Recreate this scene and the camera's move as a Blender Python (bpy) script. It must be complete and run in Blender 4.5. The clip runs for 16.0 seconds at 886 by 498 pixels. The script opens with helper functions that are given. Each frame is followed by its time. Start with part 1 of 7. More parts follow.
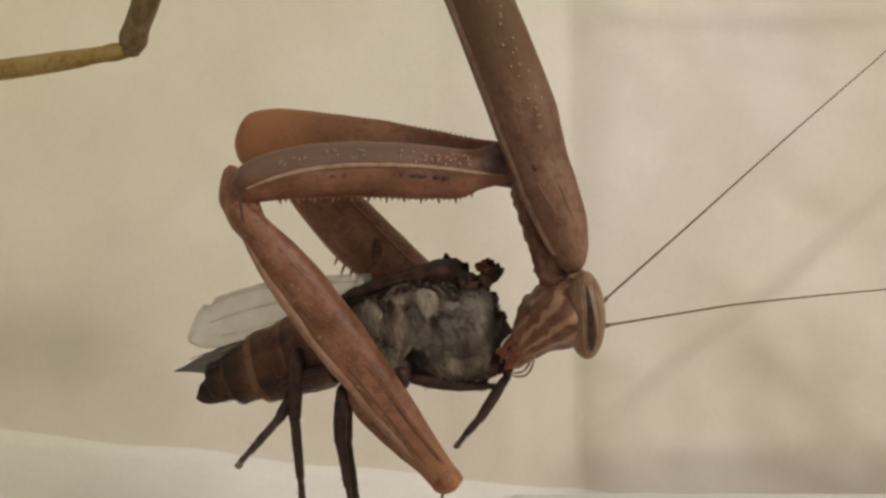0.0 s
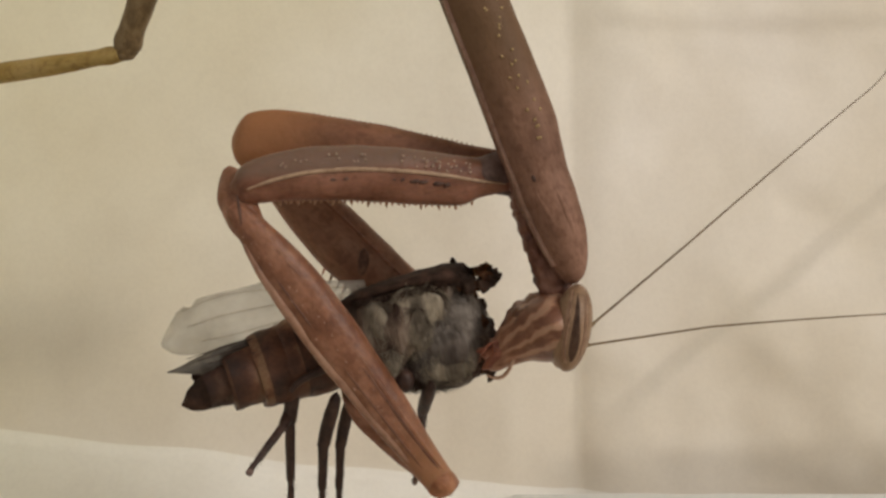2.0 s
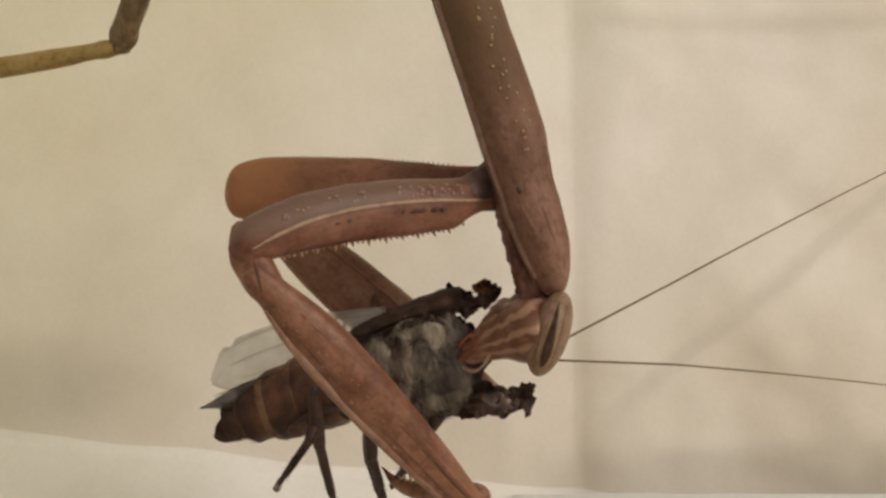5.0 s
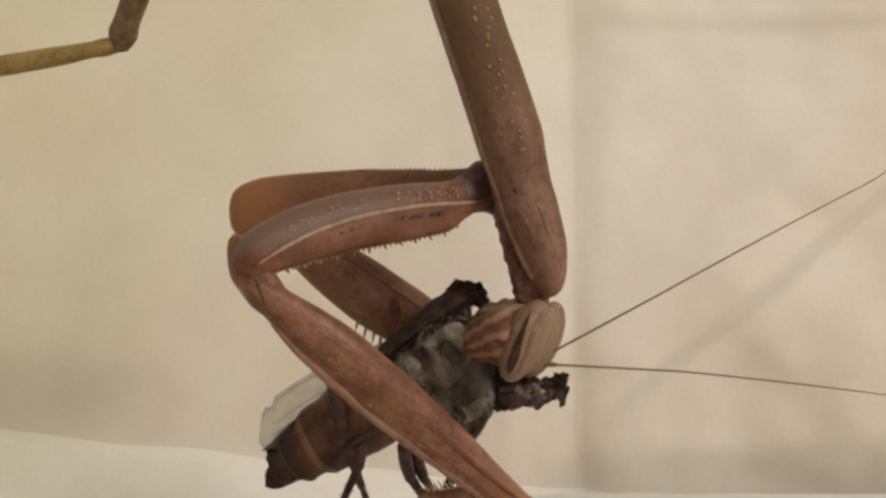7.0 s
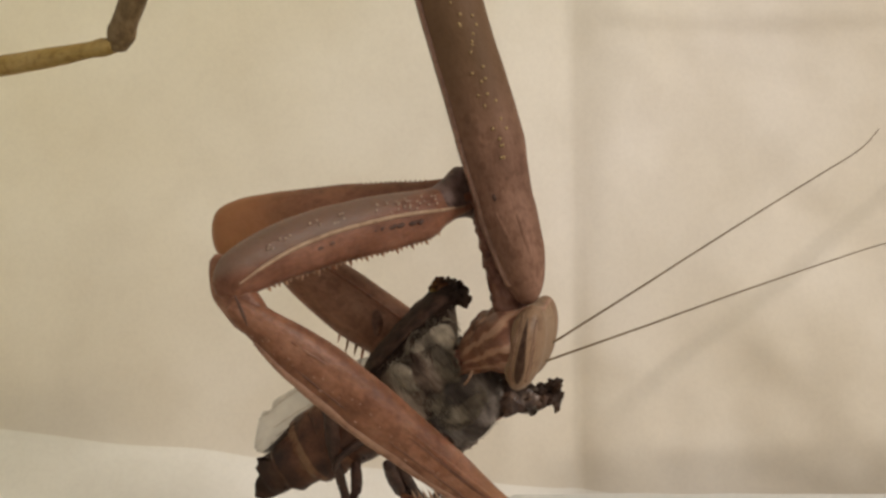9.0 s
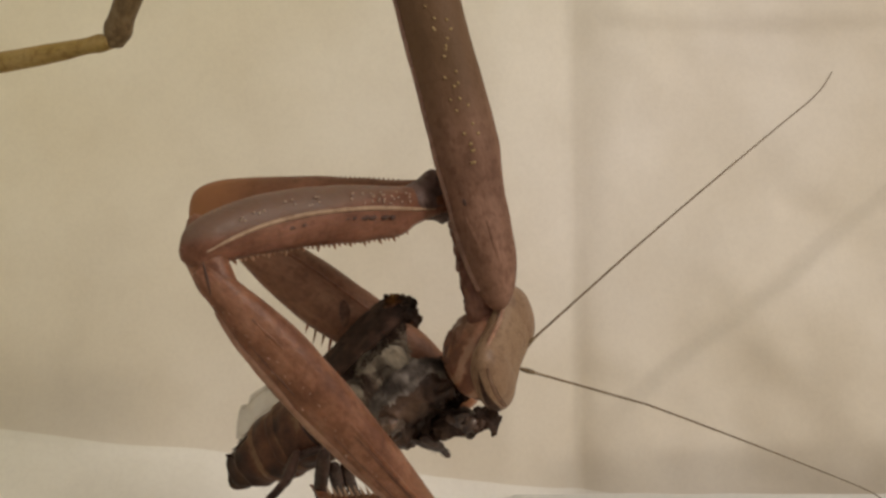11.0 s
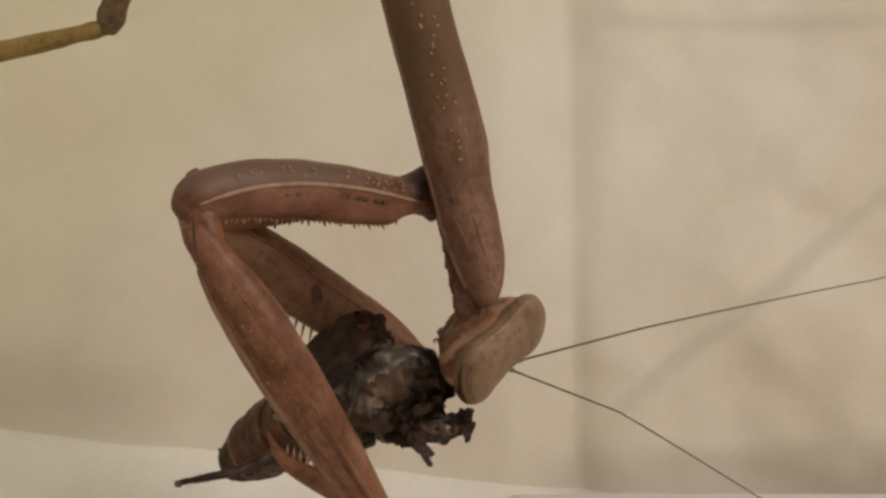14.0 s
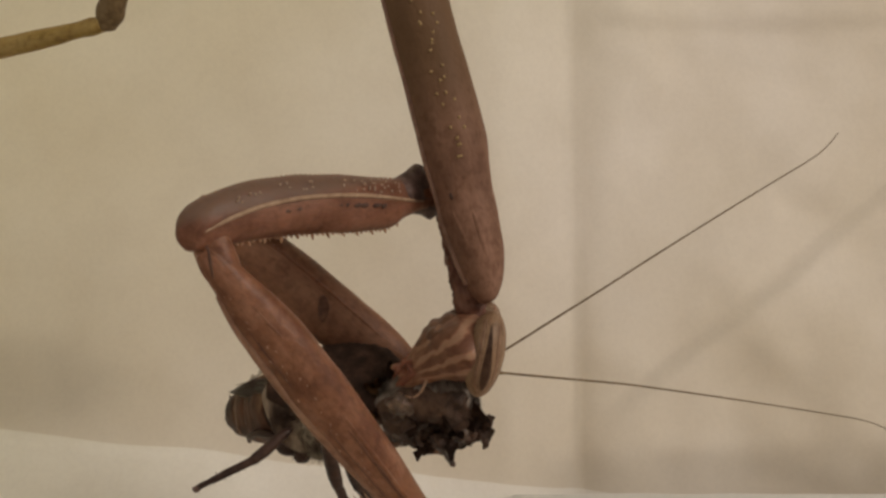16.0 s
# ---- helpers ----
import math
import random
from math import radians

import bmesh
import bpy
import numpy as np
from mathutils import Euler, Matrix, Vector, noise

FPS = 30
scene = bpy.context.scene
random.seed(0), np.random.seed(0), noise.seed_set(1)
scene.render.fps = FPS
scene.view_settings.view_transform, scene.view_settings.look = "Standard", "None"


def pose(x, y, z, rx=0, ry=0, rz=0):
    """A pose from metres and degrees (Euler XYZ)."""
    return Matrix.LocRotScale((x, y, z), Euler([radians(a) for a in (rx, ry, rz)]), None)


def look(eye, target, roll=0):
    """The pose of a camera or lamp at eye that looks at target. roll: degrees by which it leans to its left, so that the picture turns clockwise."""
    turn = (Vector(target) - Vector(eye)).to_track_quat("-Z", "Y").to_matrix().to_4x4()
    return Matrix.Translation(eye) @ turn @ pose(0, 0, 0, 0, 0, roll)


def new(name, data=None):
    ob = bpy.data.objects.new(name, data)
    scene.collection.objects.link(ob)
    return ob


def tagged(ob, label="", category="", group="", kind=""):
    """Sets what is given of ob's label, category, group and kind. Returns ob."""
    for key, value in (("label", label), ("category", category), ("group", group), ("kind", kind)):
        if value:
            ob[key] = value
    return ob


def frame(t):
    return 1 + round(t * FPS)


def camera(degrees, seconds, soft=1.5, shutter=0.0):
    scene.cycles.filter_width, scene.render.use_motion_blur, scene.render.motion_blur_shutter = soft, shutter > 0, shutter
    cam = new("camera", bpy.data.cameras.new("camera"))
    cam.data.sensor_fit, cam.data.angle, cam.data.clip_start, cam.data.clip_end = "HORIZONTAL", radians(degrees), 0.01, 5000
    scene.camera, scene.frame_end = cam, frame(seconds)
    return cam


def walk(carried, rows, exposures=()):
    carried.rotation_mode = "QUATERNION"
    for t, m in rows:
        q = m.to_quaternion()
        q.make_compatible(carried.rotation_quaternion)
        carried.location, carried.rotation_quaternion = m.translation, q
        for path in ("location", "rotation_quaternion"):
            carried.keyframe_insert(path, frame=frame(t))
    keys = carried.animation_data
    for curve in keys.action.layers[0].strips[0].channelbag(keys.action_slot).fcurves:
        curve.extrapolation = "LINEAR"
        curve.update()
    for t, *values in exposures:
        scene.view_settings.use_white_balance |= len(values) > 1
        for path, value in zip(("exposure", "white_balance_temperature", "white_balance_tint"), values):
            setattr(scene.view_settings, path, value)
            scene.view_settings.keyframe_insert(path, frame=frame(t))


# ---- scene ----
# ---- camera ----
# millimetre units: mm() is a pose in millimetres and degrees
MM = 0.001
HIGH = 0.0215                      # height of the lens above the paper on the floor
H_MM = HIGH / MM
FAR = 0.04425                      # distance from lens to the hanging insect


def mm(x, y, z, rx=0, ry=0, rz=0):
    return pose(x * MM, y * MM, z * MM, rx, ry, rz)


cam = camera(50.0, 16.0, soft=2.8)
walk(cam, [(0.0, look((0, -FAR, HIGH), (0, 0, HIGH))), (16.0, look((0, -FAR, HIGH), (0, 0, HIGH)))],
     exposures=[(0.0, 0.0, 6250, 10), (1.5, 0.05, 6250, 10), (2.0, 0.08, 6250, 10), (2.5, 0.0, 6250, 10), (3.0, -0.02, 6250, 10), (3.5, 0.22, 6250, 10), (4.0, 0.1, 6300, 10),
                (6.5, 0.09, 6400, 11), (8.0, 0.04, 6400, 11), (9.5, 0.1, 6400, 11), (12.0, -0.23, 6600, 12), (14.0, -0.23, 6650, 12), (14.5, -0.32, 6700, 13), (16.0, -0.31, 6700, 13)])

# ---- light: soft indoor daylight, a window behind the thin paper, an added side fill ----
world = bpy.data.worlds.new("room_light")
scene.world = world
world.use_nodes = True
sky = world.node_tree.nodes["Background"]
sky.inputs[0].default_value = (1.0, 0.915, 0.80, 1)
sky.inputs[1].default_value = 0.44


def area_lamp(name, eye, target, size, watts, colour):
    lamp = bpy.data.lights.new(name, "AREA")
    lamp.shape, lamp.size, lamp.size_y = "RECTANGLE", size[0], size[1]
    lamp.energy, lamp.color = watts, colour
    ob = new(name, lamp)
    ob.matrix_world = look(eye, target)
    return ob


area_lamp("window_behind_paper", (0.027, 0.115, 0.05), (0.024, 0.0, 0.03), (0.17, 0.15), 0.215, (1.0, 0.925, 0.83))
# added fill lamp, brightens the paper's foot and brings out its folds
area_lamp("side_window", (0.30, -0.22, 0.22), (0, 0.01, 0.02), (0.12, 0.12), 0.85, (1.0, 0.93, 0.84))


# ---- materials ----
def nodes_of(name):
    m = bpy.data.materials.new(name)
    m.use_nodes = True
    nt = m.node_tree
    return m, nt, nt.nodes["Principled BSDF"]


def link(nt, a, b):
    nt.links.new(a, b)


def coords(nt):
    return nt.nodes.new("ShaderNodeTexCoord").outputs["Object"]


def noise_tex(nt, size_mm, detail=4, rough=0.6, vec=None):
    n = nt.nodes.new("ShaderNodeTexNoise")
    n.inputs["Scale"].default_value = 1000.0 / size_mm
    n.inputs["Detail"].default_value = detail
    n.inputs["Roughness"].default_value = rough
    link(nt, vec or coords(nt), n.inputs["Vector"])
    return n.outputs["Fac"]


def ramp(nt, fac, stops):
    r = nt.nodes.new("ShaderNodeValToRGB")
    while len(r.color_ramp.elements) < len(stops):
        r.color_ramp.elements.new(0.5)
    for e, (p, c) in zip(r.color_ramp.elements, stops):
        e.position, e.color = p, (*c, 1)
    link(nt, fac, r.inputs["Fac"])
    return r.outputs["Color"]


def mix(nt, fac, a, b, mode="MIX"):
    n = nt.nodes.new("ShaderNodeMix")
    n.data_type, n.blend_type = "RGBA", mode
    for sock, v in ((n.inputs[0], fac), (n.inputs[6], a), (n.inputs[7], b)):
        if isinstance(v, (int, float)):
            sock.default_value = v
        elif isinstance(v, tuple):
            sock.default_value = (*v, 1)
        else:
            link(nt, v, sock)
    return n.outputs[2]


def bump(nt, bsdf, fac, strength, depth_mm):
    b = nt.nodes.new("ShaderNodeBump")
    b.inputs["Strength"].default_value = strength
    b.inputs["Distance"].default_value = depth_mm * MM
    link(nt, fac, b.inputs["Height"])
    link(nt, b.outputs["Normal"], bsdf.inputs["Normal"])


def chitin(name, dark, mid, light, rough=0.5, size=1.2, streak=(1, 1, 1), glow=0.0, spots=None, gloss=0.28, fade=None, fan=None):
    """Insect cuticle: blotches, fine grain, optional fine dark spots."""
    m, nt, b = nodes_of(name)
    mp = nt.nodes.new("ShaderNodeMapping")
    mp.inputs["Scale"].default_value = streak
    link(nt, coords(nt), mp.inputs["Vector"])
    vec = mp.outputs["Vector"]
    big = noise_tex(nt, size, 3, 0.55, vec)
    fine = noise_tex(nt, 0.12, 3, 0.6, vec)
    col = ramp(nt, big, [(0.32, dark), (0.52, mid), (0.72, light)])
    col = mix(nt, 0.35, col, ramp(nt, fine, [(0.35, (0.45, 0.42, 0.40)), (0.65, (1.0, 1.0, 1.0))]), "MULTIPLY")
    mid_n = noise_tex(nt, 0.45, 2, 0.5)
    col = mix(nt, 0.6, col, ramp(nt, mid_n, [(0.36, (0.66, 0.60, 0.57)), (0.5, (0.98, 0.97, 0.96)), (0.64, (1.0, 1.0, 1.0))]), "MULTIPLY")
    if fade:                                               # a second colour setting in along one axis
        axis, start_mm, end_mm, tone = fade
        sep = nt.nodes.new("ShaderNodeSeparateXYZ")
        link(nt, coords(nt), sep.inputs[0])
        rescale = nt.nodes.new("ShaderNodeMapRange")
        rescale.interpolation_type = "SMOOTHSTEP"
        rescale.inputs["From Min"].default_value, rescale.inputs["From Max"].default_value = start_mm * MM, end_mm * MM
        link(nt, sep.outputs[axis], rescale.inputs["Value"])
        col = mix(nt, rescale.outputs["Result"], col, mix(nt, 0.8, col, tone))
    if fan:                                                # dark and pale cheek stripes that run together at the mouth
        sep = nt.nodes.new("ShaderNodeSeparateXYZ")
        link(nt, coords(nt), sep.inputs[0])
        ahead = nt.nodes.new("ShaderNodeMath")
        ahead.operation, ahead.inputs[0].default_value = "SUBTRACT", 4.9 * MM
        link(nt, sep.outputs["X"], ahead.inputs[1])
        slope = nt.nodes.new("ShaderNodeMath")
        slope.operation = "ARCTAN2"
        link(nt, sep.outputs["Z"], slope.inputs[0])
        link(nt, ahead.outputs[0], slope.inputs[1])
        bent = nt.nodes.new("ShaderNodeMath")
        bent.operation, bent.inputs[1].default_value = "MULTIPLY_ADD", 0.24
        link(nt, noise_tex(nt, 1.1, 2, 0.5), bent.inputs[0])
        link(nt, slope.outputs[0], bent.inputs[2])
        wave = nt.nodes.new("ShaderNodeMath")
        wave.operation, wave.inputs[1].default_value = "MULTIPLY", 31.0
        link(nt, bent.outputs[0], wave.inputs[0])
        sine = nt.nodes.new("ShaderNodeMath")
        sine.operation = "SINE"
        link(nt, wave.outputs[0], sine.inputs[0])
        side = nt.nodes.new("ShaderNodeMath")
        side.operation = "ABSOLUTE"
        link(nt, sep.outputs["Y"], side.inputs[0])
        cheek = nt.nodes.new("ShaderNodeMapRange")
        cheek.inputs["From Min"].default_value, cheek.inputs["From Max"].default_value = 0.5 * MM, 1.3 * MM
        cheek.inputs["To Max"].default_value = 0.68
        link(nt, side.outputs[0], cheek.inputs["Value"])
        tone = ramp(nt, sine.outputs[0], [(0.0, fan[0]), (0.35, mid), (0.75, fan[1])])
        col = mix(nt, cheek.outputs["Result"], col, mix(nt, 0.25, tone, col))
    if spots:
        v = nt.nodes.new("ShaderNodeTexVoronoi")
        v.inputs["Scale"].default_value = 1000 / 0.33
        link(nt, coords(nt), v.inputs["Vector"])
        col = mix(nt, ramp(nt, v.outputs["Distance"], [(0.10, (0.28, 0.28, 0.28)), (0.22, (0, 0, 0))]), col, spots)
    link(nt, mix(nt, 1.0, col, (1.02, 0.96, 0.885), "MULTIPLY"), b.inputs["Base Color"])
    b.inputs["Roughness"].default_value = rough
    b.inputs["Specular IOR Level"].default_value = gloss
    if glow:
        b.inputs["Subsurface Weight"].default_value = glow
        b.inputs["Subsurface Radius"].default_value = (1.0, 0.45, 0.2)
        b.inputs["Subsurface Scale"].default_value = 0.6 * MM
    both = nt.nodes.new("ShaderNodeMath")
    both.operation, both.inputs[1].default_value = "MULTIPLY_ADD", 2.0
    link(nt, mid_n, both.inputs[0])
    link(nt, fine, both.inputs[2])
    bump(nt, b, both.outputs[0], 0.6, 0.035)
    return m


M_THORAX = chitin("brown_pronotum", (0.165, 0.092, 0.065), (0.240, 0.136, 0.097), (0.319, 0.188, 0.142), 0.6, 1.6, (0.35, 1, 1), spots=(0.09, 0.05, 0.03), gloss=0.16, fade=("X", -0.5, -7.5, (0.120, 0.074, 0.038)))
M_COXA = chitin("pinkish_brown_coxa", (0.162, 0.070, 0.040), (0.229, 0.106, 0.068), (0.304, 0.152, 0.104), 0.48, 1.4, (0.4, 1, 1), 0.32, fade=("Z", -1.1, -1.7, (0.16, 0.108, 0.082)))
M_COXA_FAR = chitin("orange_brown_coxa", (0.130, 0.061, 0.036), (0.205, 0.094, 0.053), (0.273, 0.132, 0.076), 0.5, 2.4, (0.5, 1, 1), 0.2, fade=("X", 6.5, 12.0, (0.33, 0.152, 0.064)))
M_FEMUR = chitin("reddish_brown_femur", (0.164, 0.070, 0.039), (0.247, 0.116, 0.069), (0.340, 0.177, 0.117), 0.45, 0.9, (0.5, 1, 1), 0.32, fade=("X", 11.5, 15.5, (0.30, 0.155, 0.082)))
M_FEMUR_FAR = chitin("ochre_brown_femur", (0.183, 0.085, 0.048), (0.245, 0.121, 0.073), (0.297, 0.162, 0.104), 0.5, 1.6, (0.35, 1, 1), 0.2)
M_KNEE = chitin("orange_knee", (0.27, 0.115, 0.058), (0.34, 0.16, 0.085), (0.42, 0.22, 0.13), 0.5, 0.8, (1, 1, 1), 0.2)
M_PALE = chitin("pale_ridge", (0.324, 0.223, 0.150), (0.414, 0.294, 0.207), (0.468, 0.347, 0.255), 0.5, 0.7)
M_PALE_DOT = chitin("pale_greyish_dot", (0.36, 0.275, 0.215), (0.42, 0.33, 0.262), (0.48, 0.385, 0.31), 0.5, 0.7)
M_YELLOW_DOT = chitin("pale_yellow_dot", (0.36, 0.262, 0.125), (0.44, 0.33, 0.165), (0.5, 0.385, 0.2), 0.5, 0.7)
M_DARK = chitin("dark_membrane", (0.06, 0.034, 0.027), (0.10, 0.057, 0.044), (0.15, 0.09, 0.07), 0.6, 0.6)
M_GREY = chitin("grey_joint_skin", (0.095, 0.064, 0.058), (0.16, 0.108, 0.098), (0.22, 0.15, 0.135), 0.55, 0.8)
M_HEAD = chitin("fawn_face", (0.20, 0.095, 0.058), (0.29, 0.150, 0.096), (0.40, 0.235, 0.158), 0.42, 0.6, (0.5, 1, 1), 0.15, fan=((0.115, 0.048, 0.032), (0.47, 0.315, 0.225)))
M_MOUTH = chitin("pink_mouthparts", (0.177, 0.063, 0.039), (0.273, 0.114, 0.076), (0.369, 0.199, 0.139), 0.35, 0.5, (1, 1, 1), 0.25)
M_ANT = chitin("grey_brown_antenna", (0.150, 0.113, 0.064), (0.205, 0.155, 0.093), (0.260, 0.200, 0.123), 0.6, 0.5)
M_OLIVE = chitin("yellow_olive_tibia", (0.25, 0.175, 0.045), (0.34, 0.245, 0.075), (0.41, 0.31, 0.12), 0.5, 1.5, (0.4, 1, 1), 0.15)
M_OLIVE_DARK = chitin("dark_olive_knee", (0.10, 0.068, 0.030), (0.165, 0.115, 0.055), (0.22, 0.165, 0.09), 0.5, 1.0)
M_EYE = chitin("fawn_eye", (0.255, 0.165, 0.104), (0.285, 0.187, 0.120), (0.31, 0.208, 0.136), 0.42, 2.0)
M_FLY_DARK = chitin("black_fly_cuticle", (0.026, 0.016, 0.012), (0.046, 0.027, 0.020), (0.085, 0.048, 0.035), 0.8, 0.7, gloss=0.15)
M_FLY_LEG = chitin("dark_brown_fly_leg", (0.032, 0.018, 0.014), (0.055, 0.031, 0.024), (0.085, 0.048, 0.036), 0.5, 0.6)
M_FLESH = chitin("torn_wet_flesh", (0.03, 0.017, 0.012), (0.085, 0.052, 0.04), (0.22, 0.165, 0.13), 0.3, 0.55, (1, 1, 1), 0.1, gloss=0.6)
M_ORANGE = chitin("orange_torn_tissue", (0.035, 0.013, 0.006), (0.120, 0.045, 0.017), (0.280, 0.130, 0.057), 0.35, 0.5, (1, 1, 1), 0.2)


def fur_body(name, low, mid_c, high):
    """Powdered fly fur: blotches drawn out down the flank, fine strands, every hair a little different."""
    m, nt, b = nodes_of(name)
    lie = nt.nodes.new("ShaderNodeMapping")
    lie.inputs["Scale"].default_value = (1.6, 1, 0.6)
    link(nt, coords(nt), lie.inputs["Vector"])
    big = noise_tex(nt, 2.3, 3, 0.55, lie.outputs["Vector"])
    hair = nt.nodes.new("ShaderNodeMapping")
    hair.inputs["Scale"].default_value = (3.0, 1, 0.4)
    link(nt, coords(nt), hair.inputs["Vector"])
    fine = noise_tex(nt, 0.35, 4, 0.6, hair.outputs["Vector"])
    col = ramp(nt, big, [(0.40, low), (0.50, mid_c), (0.62, high)])
    col = mix(nt, 0.55, col, ramp(nt, fine, [(0.3, (0.4, 0.36, 0.33)), (0.65, (1.0, 1.0, 1.0))]), "MULTIPLY")
    each = nt.nodes.new("ShaderNodeNewGeometry").outputs["Random Per Island"]
    col = mix(nt, 0.6, col, ramp(nt, each, [(0.0, (0.45, 0.42, 0.40)), (0.6, (1.0, 1.0, 1.0)), (1.0, (1.25, 1.2, 1.12))]), "MULTIPLY")
    link(nt, col, b.inputs["Base Color"])
    b.inputs["Roughness"].default_value = 0.85
    b.inputs["Specular IOR Level"].default_value = 0.2
    bump(nt, b, fine, 0.8, 0.08)
    return m


M_FUR = fur_body("grey_fly_fur", (0.050, 0.031, 0.023), (0.162, 0.115, 0.086), (0.36, 0.292, 0.232))


def band_abdomen(name):
    m, nt, b = nodes_of(name)
    sep = nt.nodes.new("ShaderNodeSeparateXYZ")
    link(nt, coords(nt), sep.inputs[0])
    ring = nt.nodes.new("ShaderNodeMath")
    ring.operation, ring.inputs[1].default_value = "MULTIPLY", 1 / (1.67 * MM)
    link(nt, sep.outputs["X"], ring.inputs[0])
    saw = nt.nodes.new("ShaderNodeMath")
    saw.operation = "FRACT"
    link(nt, ring.outputs[0], saw.inputs[0])
    half = nt.nodes.new("ShaderNodeMath")
    half.operation, half.inputs[1].default_value = "MULTIPLY", 0.20
    link(nt, saw.outputs[0], half.inputs[0])
    blur = nt.nodes.new("ShaderNodeMath")
    blur.operation, blur.inputs[1].default_value = "MULTIPLY_ADD", 0.75
    link(nt, noise_tex(nt, 1.5, 3), blur.inputs[0])
    link(nt, half.outputs[0], blur.inputs[2])
    col = ramp(nt, blur.outputs[0], [(0.32, (0.20, 0.112, 0.060)), (0.40, (0.130, 0.056, 0.029)), (0.52, (0.080, 0.034, 0.019)), (0.64, (0.034, 0.017, 0.012))])
    tail = nt.nodes.new("ShaderNodeMapRange")              # black towards the tail
    tail.inputs["From Min"].default_value, tail.inputs["From Max"].default_value = 5.4 * MM, 7.6 * MM
    link(nt, sep.outputs["X"], tail.inputs["Value"])
    col = mix(nt, tail.outputs["Result"], col, mix(nt, 0.8, col, (0.022, 0.012, 0.009)))
    col = mix(nt, 0.5, col, ramp(nt, noise_tex(nt, 0.15), [(0.3, (0.5, 0.45, 0.42)), (0.65, (1, 1, 1))]), "MULTIPLY")
    link(nt, col, b.inputs["Base Color"])
    b.inputs["Roughness"].default_value = 0.5
    b.inputs["Specular IOR Level"].default_value = 0.22
    b.inputs["Subsurface Weight"].default_value = 0.12
    b.inputs["Subsurface Radius"].default_value = (1.0, 0.5, 0.25)
    b.inputs["Subsurface Scale"].default_value = 0.5 * MM
    bump(nt, b, noise_tex(nt, 0.15), 0.4, 0.03)
    return m


M_ABDOMEN = band_abdomen("brown_abdomen")


def wing_glass(name, thin, thick, alpha):
    m, nt, b = nodes_of(name)
    col = ramp(nt, noise_tex(nt, 1.5), [(0.3, thin), (0.7, thick)])
    link(nt, col, b.inputs["Base Color"])
    b.inputs["Roughness"].default_value = 0.3
    b.inputs["Alpha"].default_value = alpha
    bump(nt, b, noise_tex(nt, 0.5), 0.3, 0.05)
    return m


M_WING = wing_glass("clear_wing_membrane", (0.50, 0.47, 0.40), (0.66, 0.63, 0.55), 0.55)
M_WING_DARK = wing_glass("smoky_wing_membrane", (0.045, 0.035, 0.028), (0.15, 0.125, 0.098), 0.88)
M_VEIN = chitin("pale_wing_vein", (0.2, 0.17, 0.13), (0.28, 0.25, 0.2), (0.34, 0.3, 0.25), 0.5, 0.6)


def paper(name, tint_a, tint_b, through_share):
    """Thin off-white paper: slow tint, fibres, faint marks; lets light through."""
    m, nt, b = nodes_of(name)
    slow = noise_tex(nt, 22, 2, 0.5)
    mid = noise_tex(nt, 3.0, 4, 0.6)
    fine = noise_tex(nt, 0.3, 3, 0.6)
    col = ramp(nt, slow, [(0.38, tint_a), (0.62, tint_b)])
    col = mix(nt, 0.22, col, ramp(nt, mid, [(0.3, (0.82, 0.80, 0.76)), (0.6, (1, 1, 1))]), "MULTIPLY")
    col = mix(nt, 0.10, col, ramp(nt, fine, [(0.35, (0.7, 0.7, 0.7)), (0.6, (1, 1, 1))]), "MULTIPLY")
    sep = nt.nodes.new("ShaderNodeSeparateXYZ")
    link(nt, coords(nt), sep.inputs[0])
    far_up = nt.nodes.new("ShaderNodeMath")                # yellower towards the upper corner
    far_up.operation = "SUBTRACT"
    link(nt, sep.outputs["Z"], far_up.inputs[0])
    link(nt, sep.outputs["X"], far_up.inputs[1])
    rescale = nt.nodes.new("ShaderNodeMapRange")
    rescale.inputs["From Min"].default_value, rescale.inputs["From Max"].default_value = -0.005, 0.042
    link(nt, far_up.outputs[0], rescale.inputs["Value"])
    col = mix(nt, rescale.outputs["Result"], col, mix(nt, 1.0, col, (0.975, 0.985, 0.90), "MULTIPLY"))
    link(nt, col, b.inputs["Base Color"])
    b.inputs["Roughness"].default_value = 0.85
    b.inputs["Specular IOR Level"].default_value = 0.2
    bump(nt, b, fine, 0.25, 0.05)
    if through_share:
        tr = nt.nodes.new("ShaderNodeBsdfTranslucent")
        link(nt, col, tr.inputs["Color"])
        ms = nt.nodes.new("ShaderNodeMixShader")
        ms.inputs[0].default_value = through_share
        link(nt, b.outputs[0], ms.inputs[1])
        link(nt, tr.outputs[0], ms.inputs[2])
        link(nt, ms.outputs[0], nt.nodes["Material Output"].inputs["Surface"])
    return m


M_PAPER = paper("off_white_paper", (0.772, 0.724, 0.645), (0.812, 0.774, 0.720), 0.45)
M_WHITE_PAPER = paper("white_paper", (0.89, 0.87, 0.83), (0.92, 0.905, 0.87), 0.42)
M_THIN = paper("thin_paper_layer", (0.80, 0.765, 0.70), (0.84, 0.81, 0.76), 0.72)
M_WALLPAPER = paper("plain_card", (0.62, 0.57, 0.49), (0.66, 0.61, 0.53), 0.0)
M_STAIN, _nt, _b = nodes_of("grey_brown_stain")
_b.inputs["Base Color"].default_value = (0.24, 0.19, 0.15, 1)
_b.inputs["Roughness"].default_value = 0.9


